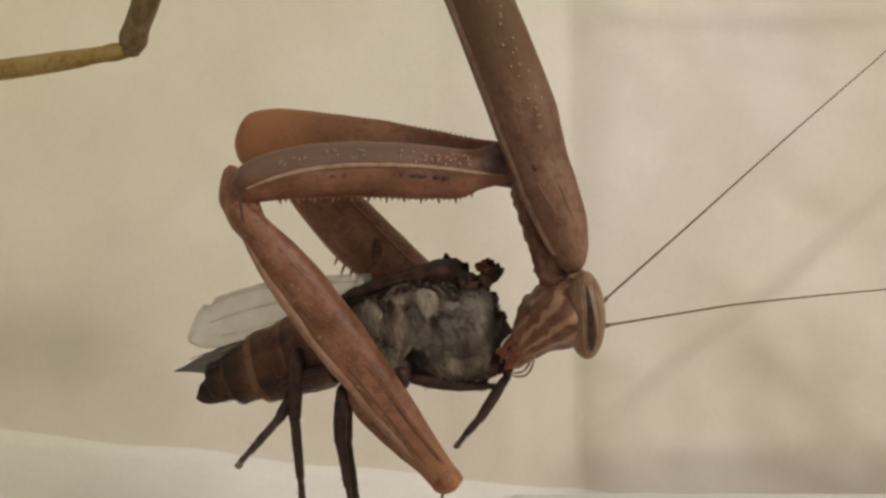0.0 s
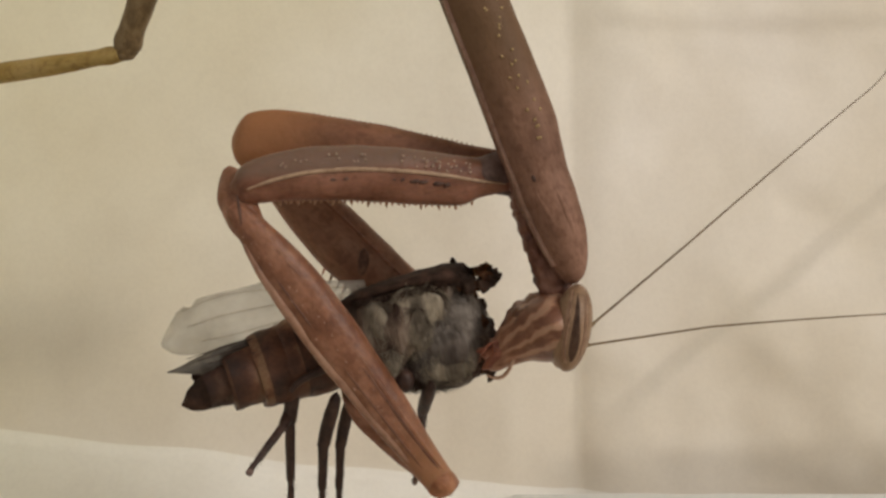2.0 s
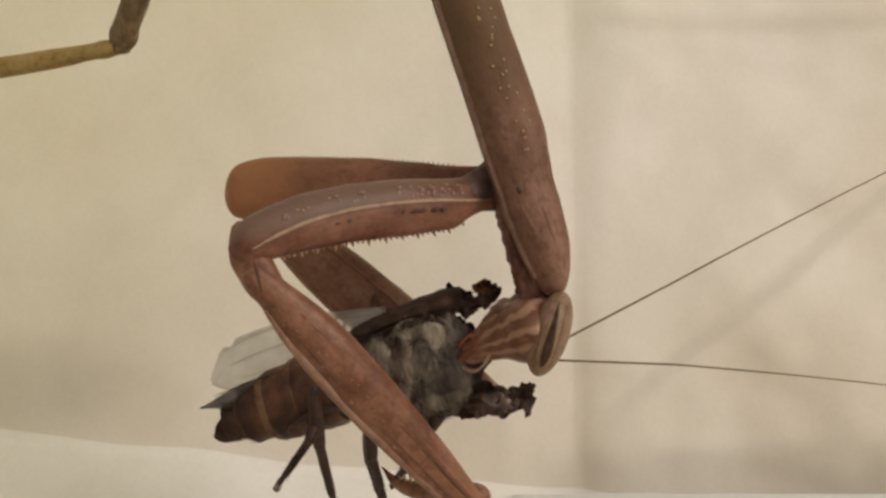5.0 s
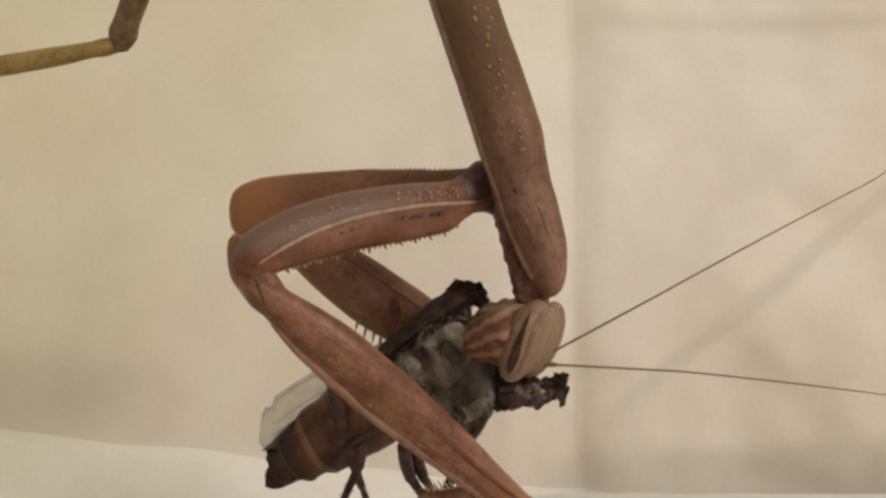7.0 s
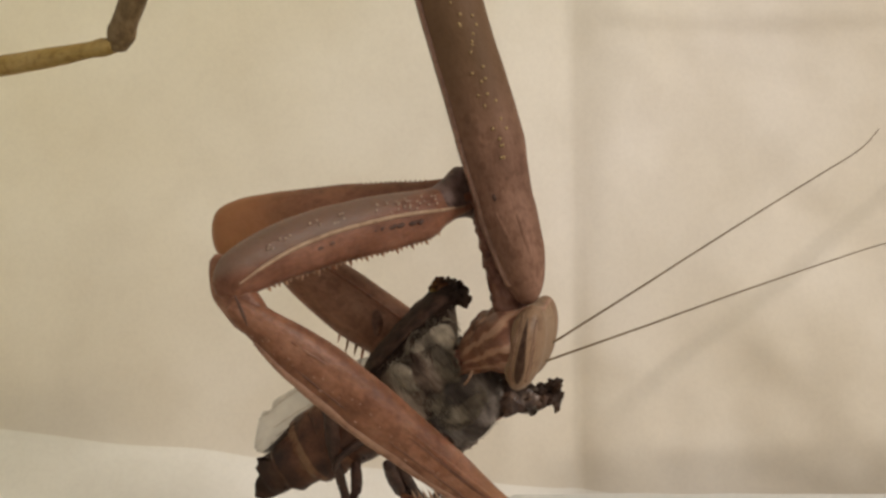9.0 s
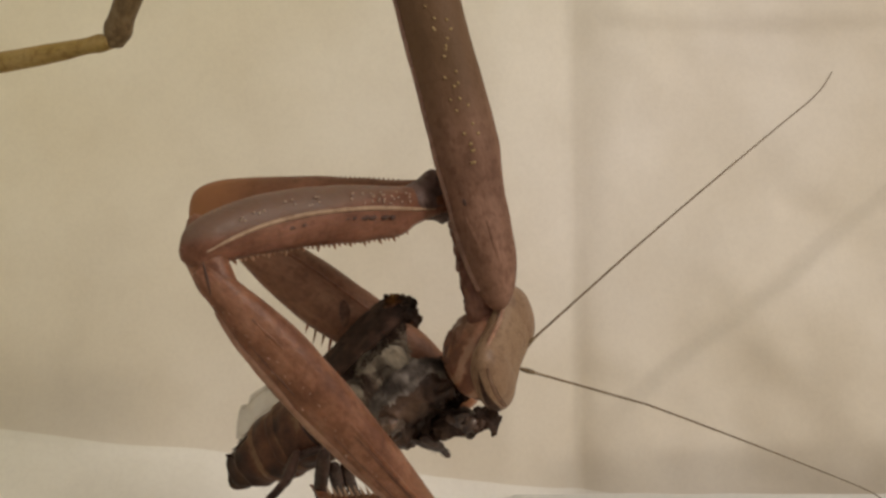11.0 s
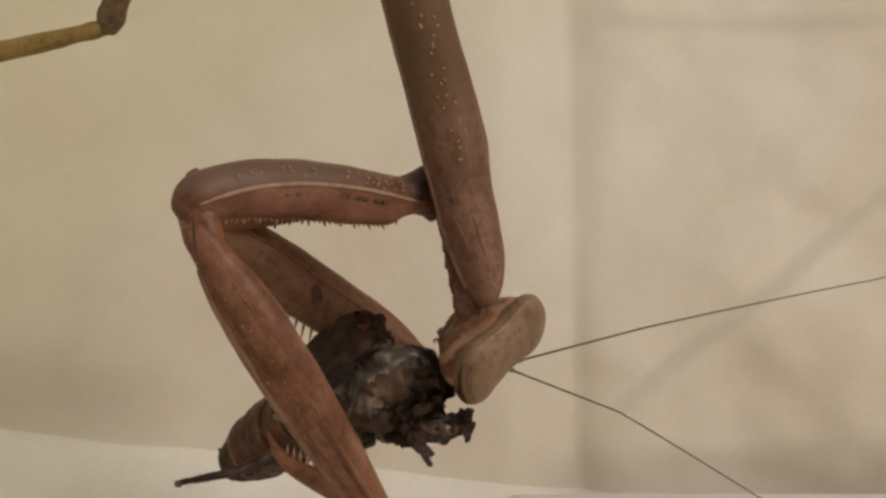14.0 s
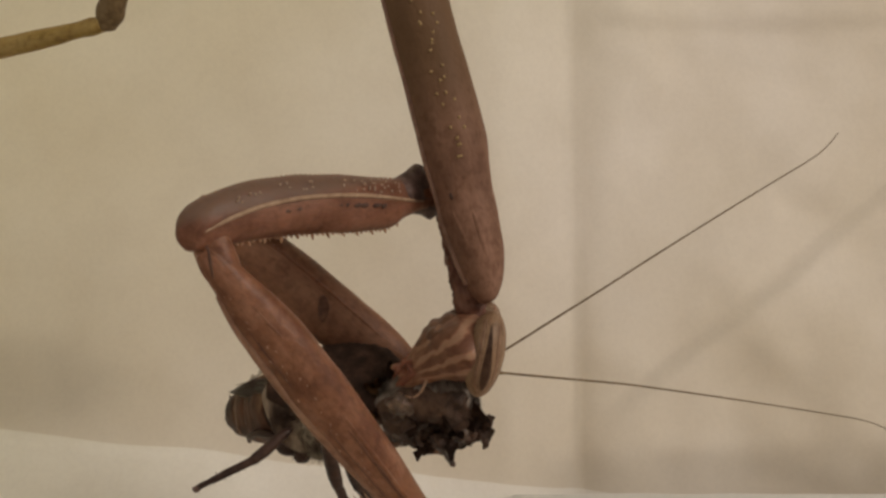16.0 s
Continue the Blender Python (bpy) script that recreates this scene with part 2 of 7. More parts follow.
# ---- mesh helpers, all in millimetres ----
def part(name, bm, material, parent, label="", at=None, smooth=True):
    """Links a bmesh (millimetres) as one mesh object under parent."""
    me = bpy.data.meshes.new(name)
    bmesh.ops.scale(bm, vec=(MM, MM, MM), verts=bm.verts)
    bmesh.ops.recalc_face_normals(bm, faces=bm.faces)
    if smooth:
        for f in bm.faces:
            f.smooth = True
    bm.to_mesh(me)
    bm.free()
    me.materials.append(material)
    ob = new(name, me)
    ob.parent = parent
    if at is not None:
        ob.matrix_basis = at
    if label:
        tagged(ob, label)
    return ob


def thing(name, label, category, at, group="", kind=""):
    ob = new(name)
    ob.empty_display_size = 0.002
    ob.matrix_basis = at
    return tagged(ob, label, category, group, kind)


def smooth_rows(rows, steps):
    """Catmull-Rom through the rows of numbers."""
    p = np.array(rows, float)
    p = np.vstack([2 * p[0] - p[1], p, 2 * p[-1] - p[-2]])
    out = []
    for i in range(1, len(p) - 2):
        a, b, c, d = p[i - 1:i + 3]
        for s in range(steps):
            u = s / steps
            out.append(0.5 * (2 * b + (c - a) * u + (2 * a - 5 * b + 4 * c - d) * u * u + (3 * b - a - 3 * c + d) * u ** 3))
    out.append(p[-2])
    return out


def loft(bm, rows, n=20, steps=5, rough=0.0, grain=1.0, square=1.0, cap=True):
    """A closed tube along local x. rows: x, y, z of the axis, half width (y), half height (z)."""
    rings = []
    for x, y, z, w, h in smooth_rows(rows, steps):
        ring = []
        for k in range(n):
            a = 2 * math.pi * k / n
            ca, sa = math.cos(a), math.sin(a)
            ca, sa = math.copysign(abs(ca) ** square, ca), math.copysign(abs(sa) ** square, sa)
            v = Vector((x, y + max(w, 0.02) * ca, z + max(h, 0.02) * sa))
            if rough:
                v += noise.noise_vector(v * grain) * rough
            ring.append(bm.verts.new(v))
        rings.append(ring)
    for r, s in zip(rings, rings[1:]):
        for k in range(n):
            bm.faces.new((r[k], r[(k + 1) % n], s[(k + 1) % n], s[k]))
    if cap:
        bm.faces.new(rings[0][::-1])
        bm.faces.new(rings[-1])
    return bm


def spike(bm, base, tip, r, n=5):
    """A small thorn."""
    base, tip = Vector(base), Vector(tip)
    d = (tip - base).normalized()
    u = d.orthogonal().normalized()
    w = d.cross(u)
    ring = [bm.verts.new(base + r * (math.cos(2 * math.pi * k / n) * u + math.sin(2 * math.pi * k / n) * w)) for k in range(n)]
    mid = [bm.verts.new(base.lerp(tip, 0.55) + 0.6 * r * (math.cos(2 * math.pi * k / n) * u + math.sin(2 * math.pi * k / n) * w)) for k in range(n)]
    top = bm.verts.new(tip)
    for k in range(n):
        bm.faces.new((ring[k], ring[(k + 1) % n], mid[(k + 1) % n], mid[k]))
        bm.faces.new((mid[k], mid[(k + 1) % n], top))
    bm.faces.new(ring[::-1])


def blob(bm, centre, radii, turn=None, sub=3, rough=0.0, grain=1.0):
    m = Matrix.Translation(centre) @ (turn or Matrix()) @ Matrix.Diagonal((*radii, 1))
    made = bmesh.ops.create_icosphere(bm, subdivisions=sub, radius=1.0, matrix=m)
    if rough:
        for v in made["verts"]:
            v.co += noise.noise_vector(v.co * grain) * rough
    return bm


def tube(bm, pts, radii, n=8):
    """A tapered round strand through the points."""
    pr = smooth_rows([(*p, r) for p, r in zip(pts, radii)], 4)
    pts, radii = [Vector(q[:3]) for q in pr], [max(float(q[3]), 0.008) for q in pr]
    rings, u = [], None
    for k, (p, r) in enumerate(zip(pts, radii)):
        d = (pts[min(k + 1, len(pts) - 1)] - pts[max(k - 1, 0)]).normalized()
        u = d.orthogonal() if u is None else u - d * u.dot(d)
        u.normalize()
        w = d.cross(u)
        rings.append([bm.verts.new(p + r * (math.cos(2 * math.pi * j / n) * u + math.sin(2 * math.pi * j / n) * w)) for j in range(n)])
    for a, b in zip(rings, rings[1:]):
        for j in range(n):
            bm.faces.new((a[j], a[(j + 1) % n], b[(j + 1) % n], b[j]))
    bm.faces.new(rings[0][::-1])
    bm.faces.new(rings[-1])
    return bm


def crumpled(seed, wide, high, curl=0.5, bite=0.28, thick=0.06):
    """A torn scrap of skin: an uneven rim, curled and crumpled, thin but solid."""
    rng = random.Random(seed)
    bm = bmesh.new()
    n, rings = 40, 7
    rim = []
    for k in range(n):
        a = 2 * math.pi * k / n
        r = 1 + 1.5 * bite * noise.noise(Vector((math.cos(a) * 1.7, math.sin(a) * 1.7, seed * 1.3))) + rng.uniform(-0.3, 0.3) * bite
        rim.append((wide * r * math.cos(a), high * r * math.sin(a)))

    def at(u, k):
        x, z = rim[k][0] * u, rim[k][1] * u
        y = curl * (x * x / wide - 0.5 * wide * u) + 0.5 * curl * noise.noise(Vector((x * 1.7 + seed, z * 1.7, 0))) + 0.2 * curl * noise.noise(Vector((x * 5, z * 5, seed)))
        return bm.verts.new((x, y, z))
    centre = at(0.0, 0)
    grid = [[at((i + 1) / rings, k) for k in range(n)] for i in range(rings)]
    for k in range(n):
        bm.faces.new((centre, grid[0][k], grid[0][(k + 1) % n]))
    for a, b in zip(grid, grid[1:]):
        for k in range(n):
            bm.faces.new((a[k], b[k], b[(k + 1) % n], a[(k + 1) % n]))
    bmesh.ops.solidify(bm, geom=bm.faces[:], thickness=thick)
    return bm


def ragged(seed, radii, rough, teeth, reach, grain=1.2):
    """A torn lump with jagged teeth drawn out of it."""
    rng = random.Random(seed)
    bm = blob(bmesh.new(), (0, 0, 0), radii, sub=4)
    pull = []
    for _ in range(teeth * 2):
        d = Vector((rng.gauss(0, 1), rng.gauss(0, 0.6), rng.gauss(0, 1))).normalized()
        pull.append((d, (d + 0.5 * Vector((rng.gauss(0, 1), rng.gauss(0, 1), rng.gauss(0, 1)))) * reach * rng.uniform(0.5, 1.5), rng.uniform(0.88, 0.96)))
    for v in bm.verts:
        u = Vector((v.co.x / radii[0], v.co.y / radii[1], v.co.z / radii[2])).normalized()
        move = Vector()
        for d, away, wide in pull:
            c = u.dot(d)
            if c > wide:
                move += away * 0.6 * ((c - wide) / (1 - wide)) ** 0.8
        q = v.co + Vector((seed * 1.7, 0, 0))
        v.co += move + noise.noise_vector(q * grain) * rough + noise.noise_vector(q * grain * 3.1) * rough * 0.4 + noise.noise_vector(q * grain * 7.3) * rough * 0.18
    return bm


# ---- the place: folded paper behind, paper floor, plain card round it ----
def paper_relief(x, z):
    """Depth of the backing paper's folds in millimetres, towards the lens."""
    lean = x + 0.02 * z
    up = lambda at, width: 1 / (1 + math.exp(-(lean - at) / width))
    d = 0.30 * up(0.7, 0.25) - 2.0 * min(1.0, max(0.0, (lean - 4.2) / 5.1)) + 1.0 * (1 - math.exp(-max(0.0, lean - 9.35) / 1.1)) - 0.3 * min(1.0, max(0.0, (lean - 11.5) / 5))
    d += 0.5 * noise.noise(Vector((x * 0.07, z * 0.06, 3))) + 0.16 * noise.noise(Vector((x * 0.2, z * 0.22, 7)))
    if x > 10:
        k = min(1.0, (x - 10) / 3)
        s = (x - 14.5) * 0.62 - (z + 9.5) * 0.78                           # slanting crease
        d += k * 0.8 / (1 + math.exp(-s / 0.14)) * math.exp(-max(0.0, s) / 7)
        d += k * 1.5 * noise.noise(Vector((x * 0.08 + 4, z * 0.10, 1))) + k * 0.3 * noise.noise(Vector((x * 0.3 + 4, z * 0.35, 5)))
        d += k * 0.6 / (1 + math.exp(-(z - 15.9) / 0.25))                  # fold across the top
    return d


def paper_sheet():
    bm = bmesh.new()
    nx, nz = 150, 230
    cut = int(nz * (1 - 34.6 / 92))
    grid = []
    for i in range(nx + 1):
        x = -45 + 95 * i / nx
        line = []
        crease = -13.3 - 0.108 * (x + 31) + 0.35 * noise.noise(Vector((x * 0.15, 0, 5)))
        for j in range(nz + 1):
            s = 1 - j / nz
            s = 92 * s - 34                                # along the sheet, below zero past the crease
            if s > 0:
                z, y = crease + s, 22.0
            else:
                z, y = max(crease + s * 0.75, -H_MM + 0.3), 22.0 + s * 0.55
            soft = math.exp(-(s / 2.0) ** 2)
            y -= 0.3 * soft
            y -= paper_relief(x, z) * min(1.0, max(0.15, 0.5 + s / 6))
            line.append(bm.verts.new((x, y, z)))
        grid.append(line)
    for i in range(nx):
        for j in range(nz):
            f = bm.faces.new((grid[i][j], grid[i + 1][j], grid[i + 1][j + 1], grid[i][j + 1]))
            f.material_index = int(j >= cut)               # whiter past the slanting line
    return bm


def card(name, lo, hi, material, label):
    bm = bmesh.new()
    bmesh.ops.create_cube(bm, size=1.0)
    for v in bm.verts:
        v.co = Vector([(a + b) / 2 + c * (b - a) for a, b, c in zip(lo, hi, v.co)])
    bmesh.ops.bevel(bm, geom=bm.edges[:], offset=0.3, segments=2, affect="EDGES")
    ob = part(name, bm, material, None, label, smooth=False)
    return tagged(ob, kind="structure")


sheet = part("backdrop", paper_sheet(), M_PAPER, None, "creased off-white paper sheet folded forward at its foot", mm(0, 0, H_MM))
sheet.data.materials.append(M_WHITE_PAPER)
sheet.modifiers.new("thick", "SOLIDIFY").thickness = 0.15 * MM
tagged(sheet, kind="structure")


def dimming_layer():
    """Unseen second layer added close behind the sheet's lower right; it dims the daylight."""
    bm = bmesh.new()
    grid = []
    for i in range(61):
        x = 7.5 + 42 * i / 60
        top = -14.6 + 0.05 * x + 0.6 * noise.noise(Vector((x * 0.12, 0, 9)))
        grid.append([bm.verts.new((x, 24.6 + 0.5 * noise.noise(Vector((x * 0.1, j * 0.3, 2))), top + (-34 - top) * j / 16)) for j in range(17)])
    for a, b in zip(grid, grid[1:]):
        for j in range(16):
            bm.faces.new((a[j], b[j], b[j + 1], a[j + 1]))
    ob = part("paper_layer", bm, M_THIN, None, "unseen thin layer added behind the paper's foot to dim it", mm(0, 0, H_MM))
    for v in ob.data.vertices:
        v.co.z = max(v.co.z, (0.4 - H_MM) * MM)
    ob.modifiers.new("thick", "SOLIDIFY").thickness = 0.12 * MM
    return tagged(ob, kind="structure")


dimming_layer()
# unseen cards, added to close the place and bounce its light
card("floor", (-46, -60, -1.5), (60, 150, 0.0), M_WALLPAPER, "plain pale card floor")
card("wall_back", (-46, 150, 0.0), (60, 152, 80), M_WALLPAPER, "plain pale card wall")
card("wall_side", (-48, -8, 0.0), (-46, 30, 80), M_WALLPAPER, "plain pale card wall")
card("ceiling", (-48, 4, 80), (60, 30, 82), M_WALLPAPER, "plain pale card lid")

for (sx, sz, sr) in ((-15.65, 7.8, 0.11), (-20.8, -16.9, 0.09), (-14.6, 1.0, 0.05), (15.2, 3.3, 0.05)):
    bm = blob(bmesh.new(), (0, 0, 0), (sr, 0.05, sr * 1.4), sub=2, rough=0.03, grain=9)
    sp = part("fly_speck", bm, M_STAIN, None, "tiny dark speck of dirt on the paper", mm(sx, 21.92 - paper_relief(sx, sz), sz + H_MM))
    tagged(sp, category="dirt speck", group="specks on the paper")


def paper_strip():
    """A strip of white paper lying against the foot of the backing sheet."""
    bm = bmesh.new()
    grid = []
    for i in range(41):
        x = 3.7 + 44 * i / 40
        top = -16.2 + 0.12 * noise.noise(Vector((x * 0.2, 1, 0))) - 0.5 * math.exp(-(x - 3.7) / 0.5)
        line = []
        for j in range(9):
            z = top + (0.35 - H_MM - top) * j / 8
            line.append(bm.verts.new((x, 18.6 - 1.8 * (j / 8) ** 1.5 + 0.15 * noise.noise(Vector((x * 0.3, z, 2))), z)))
        grid.append(line)
    for a, b in zip(grid, grid[1:]):
        for j in range(8):
            bm.faces.new((a[j], b[j], b[j + 1], a[j + 1]))
    ob = part("paper_strip", bm, M_WHITE_PAPER, None, "white paper strip against the sheet's foot", mm(0, 0, H_MM))
    ob.modifiers.new("thick", "SOLIDIFY").thickness = 0.12 * MM
    return tagged(ob, kind="structure")


paper_strip()


def shade_blocker():
    """Unseen flat blocker added behind the thin paper to cast the drifting dim patch."""
    bm = bmesh.new()
    rng = random.Random(9)
    rim = []
    for k in range(40):
        a = 2 * math.pi * k / 40
        r = 1 + 0.22 * noise.noise(Vector((math.cos(a) * 1.6, math.sin(a) * 1.6, 2))) + rng.uniform(-0.05, 0.05)
        rim.append((5.6 * r * math.cos(a) * (1.0 if math.cos(a) < 0 else 1.1), 2.9 * r * math.sin(a)))
    lo = [bm.verts.new((x, 0.0, z)) for x, z in rim]
    hi = [bm.verts.new((x, 0.12, z)) for x, z in rim]
    bm.faces.new(lo)
    bm.faces.new(hi[::-1])
    for k in range(40):
        bm.faces.new((lo[k], lo[(k + 1) % 40], hi[(k + 1) % 40], hi[k]))
    ob = part("leaf", bm, M_SHADE_BLOCKER, None, "unseen blocker added behind the thin paper to shade a drifting patch", smooth=False)
    return tagged(ob, category="leaf")


# the leaf is a stand-in; only its soft shade on the paper counts
M_SHADE_BLOCKER = wing_glass("thin_shade_blocker", (0.16, 0.11, 0.06), (0.22, 0.16, 0.09), 0.26)
leaf = shade_blocker()

# ---- the mantis ----
mantis = thing("praying_mantis", "brown praying mantis hanging head down and eating a fly", "mantis", mm(0, 0, H_MM))


M_PALE_PINK_DULL = chitin("dull_pink_margin", (0.225, 0.134, 0.100), (0.285, 0.178, 0.138), (0.345, 0.225, 0.178), 0.5, 0.9, (0.3, 1, 1), 0.1)


def prothorax():
    rows = [(-15.5, 0, -0.45, 1.5, 1.5), (-11.5, 0, -0.25, 1.46, 1.45), (-8.2, 0, -0.16, 1.48, 1.46), (-5.6, 0, -0.04, 1.48, 1.46), (-2.7, 0, 0.06, 1.49, 1.49), (-1.4, 0, 0.04, 1.43, 1.42),
            (0.0, 0, 0.0, 1.3, 1.3), (1.2, 0, 0.02, 1.27, 1.27), (2.9, 0, 0.08, 1.12, 1.13), (4.1, 0, 0.06, 0.85, 0.87), (4.9, 0, -0.02, 0.5, 0.52), (5.2, 0, -0.06, 0.12, 0.14)]
    rows = [(x, y, z, w * 1.06, h * 1.06) for x, y, z, w, h in rows]
    body = part("prothorax", loft(bmesh.new(), rows, 28, 6, 0.05, 0.7), M_THORAX, mantis, "long brown pronotum with rows of pale dots")
    bm = bmesh.new()
    rng = random.Random(4)
    for k in range(30):
        x = -14 + 0.42 * k
        for side in (0.10, 0.42):
            a = side + rng.uniform(-0.16, 0.16)
            zc = float(np.interp(x, [r[0] for r in rows], [r[2] for r in rows]))
            w = float(np.interp(x, [r[0] for r in rows], [r[3] for r in rows]))
            xx = x + rng.uniform(-0.2, 0.2)
            if rng.random() < 0.75:
                blob(bm, (xx, -w * math.cos(a), zc + w * math.sin(a)), (0.085, 0.06, 0.075), sub=1)
    part("pale_dots", bm, M_YELLOW_DOT, body, "pale yellowish dots")
    for x, z in ((0.0, -0.42), (-1.1, 0.05), (-1.6, -0.3), (-6.0, -0.7)):
        part("dark_pit", blob(bmesh.new(), (x, -1.28, z), (0.18, 0.1, 0.09), sub=2), M_DARK, body, "small dark pit")
    bm = bmesh.new()
    for k in range(46):                                    # serrated margins
        x = -3.0 + 0.17 * k
        zc, h = (float(np.interp(x, [r[0] for r in rows], [r[i] for r in rows])) for i in (2, 4))
        spike(bm, (x, -0.2, zc - h * 0.98), (x + 0.03, -0.25, zc - h - 0.07), 0.05, 4)
    part("margin_teeth", bm, M_THORAX, body)
    mar = []
    for x, y, z, w, hh in rows[1:-2]:
        mar.append((x, -0.45 * w, z - 0.87 * hh, 0.20, 0.15))
    part("pale_margin", loft(bmesh.new(), mar, 10, 5, 0.03, 2), M_PALE_PINK_DULL, body, "pinkish side margin")
    for za, zb, w in ((-0.35, -0.1, 0.16), (0.45, 0.5, 0.13)):        # lengthwise ridges on the collar
        r = [(0.4, -1.10, za - 0.2, 0.14, w * 0.5), (1.4, -1.08, za, 0.24, w * 1.4), (2.6, -0.98, zb, 0.22, w * 1.4), (3.7, -0.62, zb, 0.16, w), (4.3, -0.35, zb, 0.05, 0.05)]
        part("ridge", loft(bmesh.new(), r, 10, 5, 0.02, 3), M_THORAX, body)
    neck = [(-0.2, 0.9, -1.2, 0.5, 0.25), (1.0, 0.9, -1.32, 0.6, 0.26), (2.2, 0.9, -1.32, 0.65, 0.32), (3.2, 0.85, -1.22, 0.65, 0.44), (4.2, 0.8, -1.05, 0.7, 0.66), (5.2, 0.8, -0.95, 0.7, 0.76), (6.2, 0.8, -0.95, 0.5, 0.6)]
    part("neck", loft(bmesh.new(), neck, 22, 12, 0.2, 3.2), M_DARK_NECK, body, "wrinkled dark brown neck skin")
    return body


M_DARK_NECK = chitin("brown_neck_skin", (0.105, 0.045, 0.032), (0.185, 0.088, 0.062), (0.265, 0.145, 0.108), 0.5, 0.7, (0.5, 1, 1))


def coxa(material, pits, name_label, length):
    """Coxa along +x from its root; +z is the toothed edge."""
    L = length
    if pits:
        rows = [(-1.9, 0, -0.2, 0.4, 0.5), (-0.8, 0, -0.3, 0.5, 0.7), (0.4, 0, -0.45, 0.65, 0.85), (1.2, 0, -0.45, 0.8, 0.95), (2.3, 0, -0.42, 0.95, 1.2), (4.4, 0, -0.78, 1.08, 1.3), (6.8, 0, -1.15, 1.12, 1.3), (9.0, 0, -1.3, 1.1, 1.22),
                (10.6, 0, -1.25, 1.02, 1.1), (11.6, 0, -1.15, 0.9, 0.98), (L + 0.2, 0, -1.0, 0.65, 0.75), (L + 0.6, 0, -0.9, 0.15, 0.25)]
    else:
        rows = [(-1.9, 0, 0, 0.4, 0.4), (1.0, 0, 0, 0.6, 0.55), (3.0, 0, 0, 0.85, 0.85), (6.0, 0, -0.05, 1.1, 1.18), (9.0, 0, -0.05, 1.25, 1.42), (11.0, 0, 0, 1.25, 1.52), (12.2, 0, 0.1, 1.05, 1.4), (L + 0.1, 0, 0.2, 0.7, 1.0), (L + 0.4, 0, 0.25, 0.15, 0.3)]
    c = part("coxa", loft(bmesh.new(), rows, 24, 6, 0.05, 0.8, 0.85), material, mantis, name_label)
    bm = bmesh.new()
    rng = random.Random(11)
    for k in range(34):                                    # teeth of the lower edge, every third one long
        x = 1.6 + 0.27 * k
        z, h = (float(np.interp(x, [r[0] for r in rows], [r[i] for r in rows])) for i in (2, 4))
        n = 0.22 if k % 3 == 0 else 0.11
        if k % 3 == 0:
            one = bmesh.new()
            spike(one, (x, -0.15, z + h * 0.95), (x + rng.uniform(-0.05, 0.1), -0.25, z + h + n * rng.uniform(0.8, 1.2)), 0.11)
            part("tooth", one, M_PALE_PINK if pits else material, c)
            continue
        spike(bm, (x, -0.15, z + h * 0.95), (x + rng.uniform(-0.05, 0.1), -0.25, z + h + n * rng.uniform(0.7, 1.2)), 0.09)
    for k in range(40):                                    # low teeth of the upper edge
        x = 1.4 + 0.25 * k
        z, h = (float(np.interp(x, [r[0] for r in rows], [r[i] for r in rows])) for i in (2, 4))
        spike(bm, (x, -0.1, z - h * 0.97), (x, -0.15, z - h - 0.06), 0.06, 4)
    part("teeth", bm, M_PALE_PINK if pits else material, c, "short pale teeth")
    if pits:
        r = []
        for x, z, w, hh in ((0.0, -0.2, 0.5, 0.06), (1.5, -0.5, 0.86, 0.09), (3.2, -0.92, 1.0, 0.10), (5.0, -1.25, 1.1, 0.105), (7.3, -1.52, 1.12, 0.105), (9.3, -1.52, 1.1, 0.10), (10.8, -1.3, 1.0, 0.09), (11.9, -1.0, 0.78, 0.05)):
            r.append((x, -w, z + 0.1, 0.09, hh))
        part("pale_ridge", loft(bmesh.new(), r, 8, 6), M_PALE, c, "pale lengthwise ridge")
        for k, x in enumerate((2.9, 4.0, 4.4, 4.95, 5.4, 5.9, 6.4, 6.9, 3.3, 7.5, 8.1)):
            z = float(np.interp(x, [r2[0] for r2 in r], [r2[2] for r2 in r]))
            pit = blob(bmesh.new(), (x, -1.05, z + 0.42), (0.17 + 0.05 * (k % 3), 0.06, 0.1), sub=2, rough=0.04, grain=5)
            part("dark_pit", pit, M_DARK, c, "small dark pit")
        bm = bmesh.new()
        for k in range(46):
            x = rng.uniform(1.6, 10.5)
            q0 = float(np.interp(x, [q[0] for q in r], [q[2] for q in r]))
            z = q0 - rng.uniform(0.2, 0.75)
            blob(bm, (x, -1.0 + 0.16 * (0.8 - (q0 - z)) ** 2 - 0.02, z), (0.065, 0.05, 0.06), sub=1)
        part("pale_dots", bm, M_PALE_DOT, c, "scattered pale dots")
    joint = [(-2.1, 0.5, -0.2, 0.5, 1.0), (-1.0, 0.25, -0.5, 0.62, 1.35), (-0.3, 0.1, -0.6, 0.7, 1.2), (0.4, 0, -0.6, 0.74, 0.95), (1.1, 0, -0.75, 0.82, 0.62), (1.6, 0, -0.8, 0.4, 0.25)]
    if pits:
        part("joint_skin", loft(bmesh.new(), joint, 16, 5, 0.12, 1.5), M_GREY, c, "greyish folded skin at the joint")
    return c


M_SPOT = chitin("brown_spot", (0.081, 0.039, 0.025), (0.135, 0.068, 0.043), (0.203, 0.104, 0.062), 0.55, 0.5)


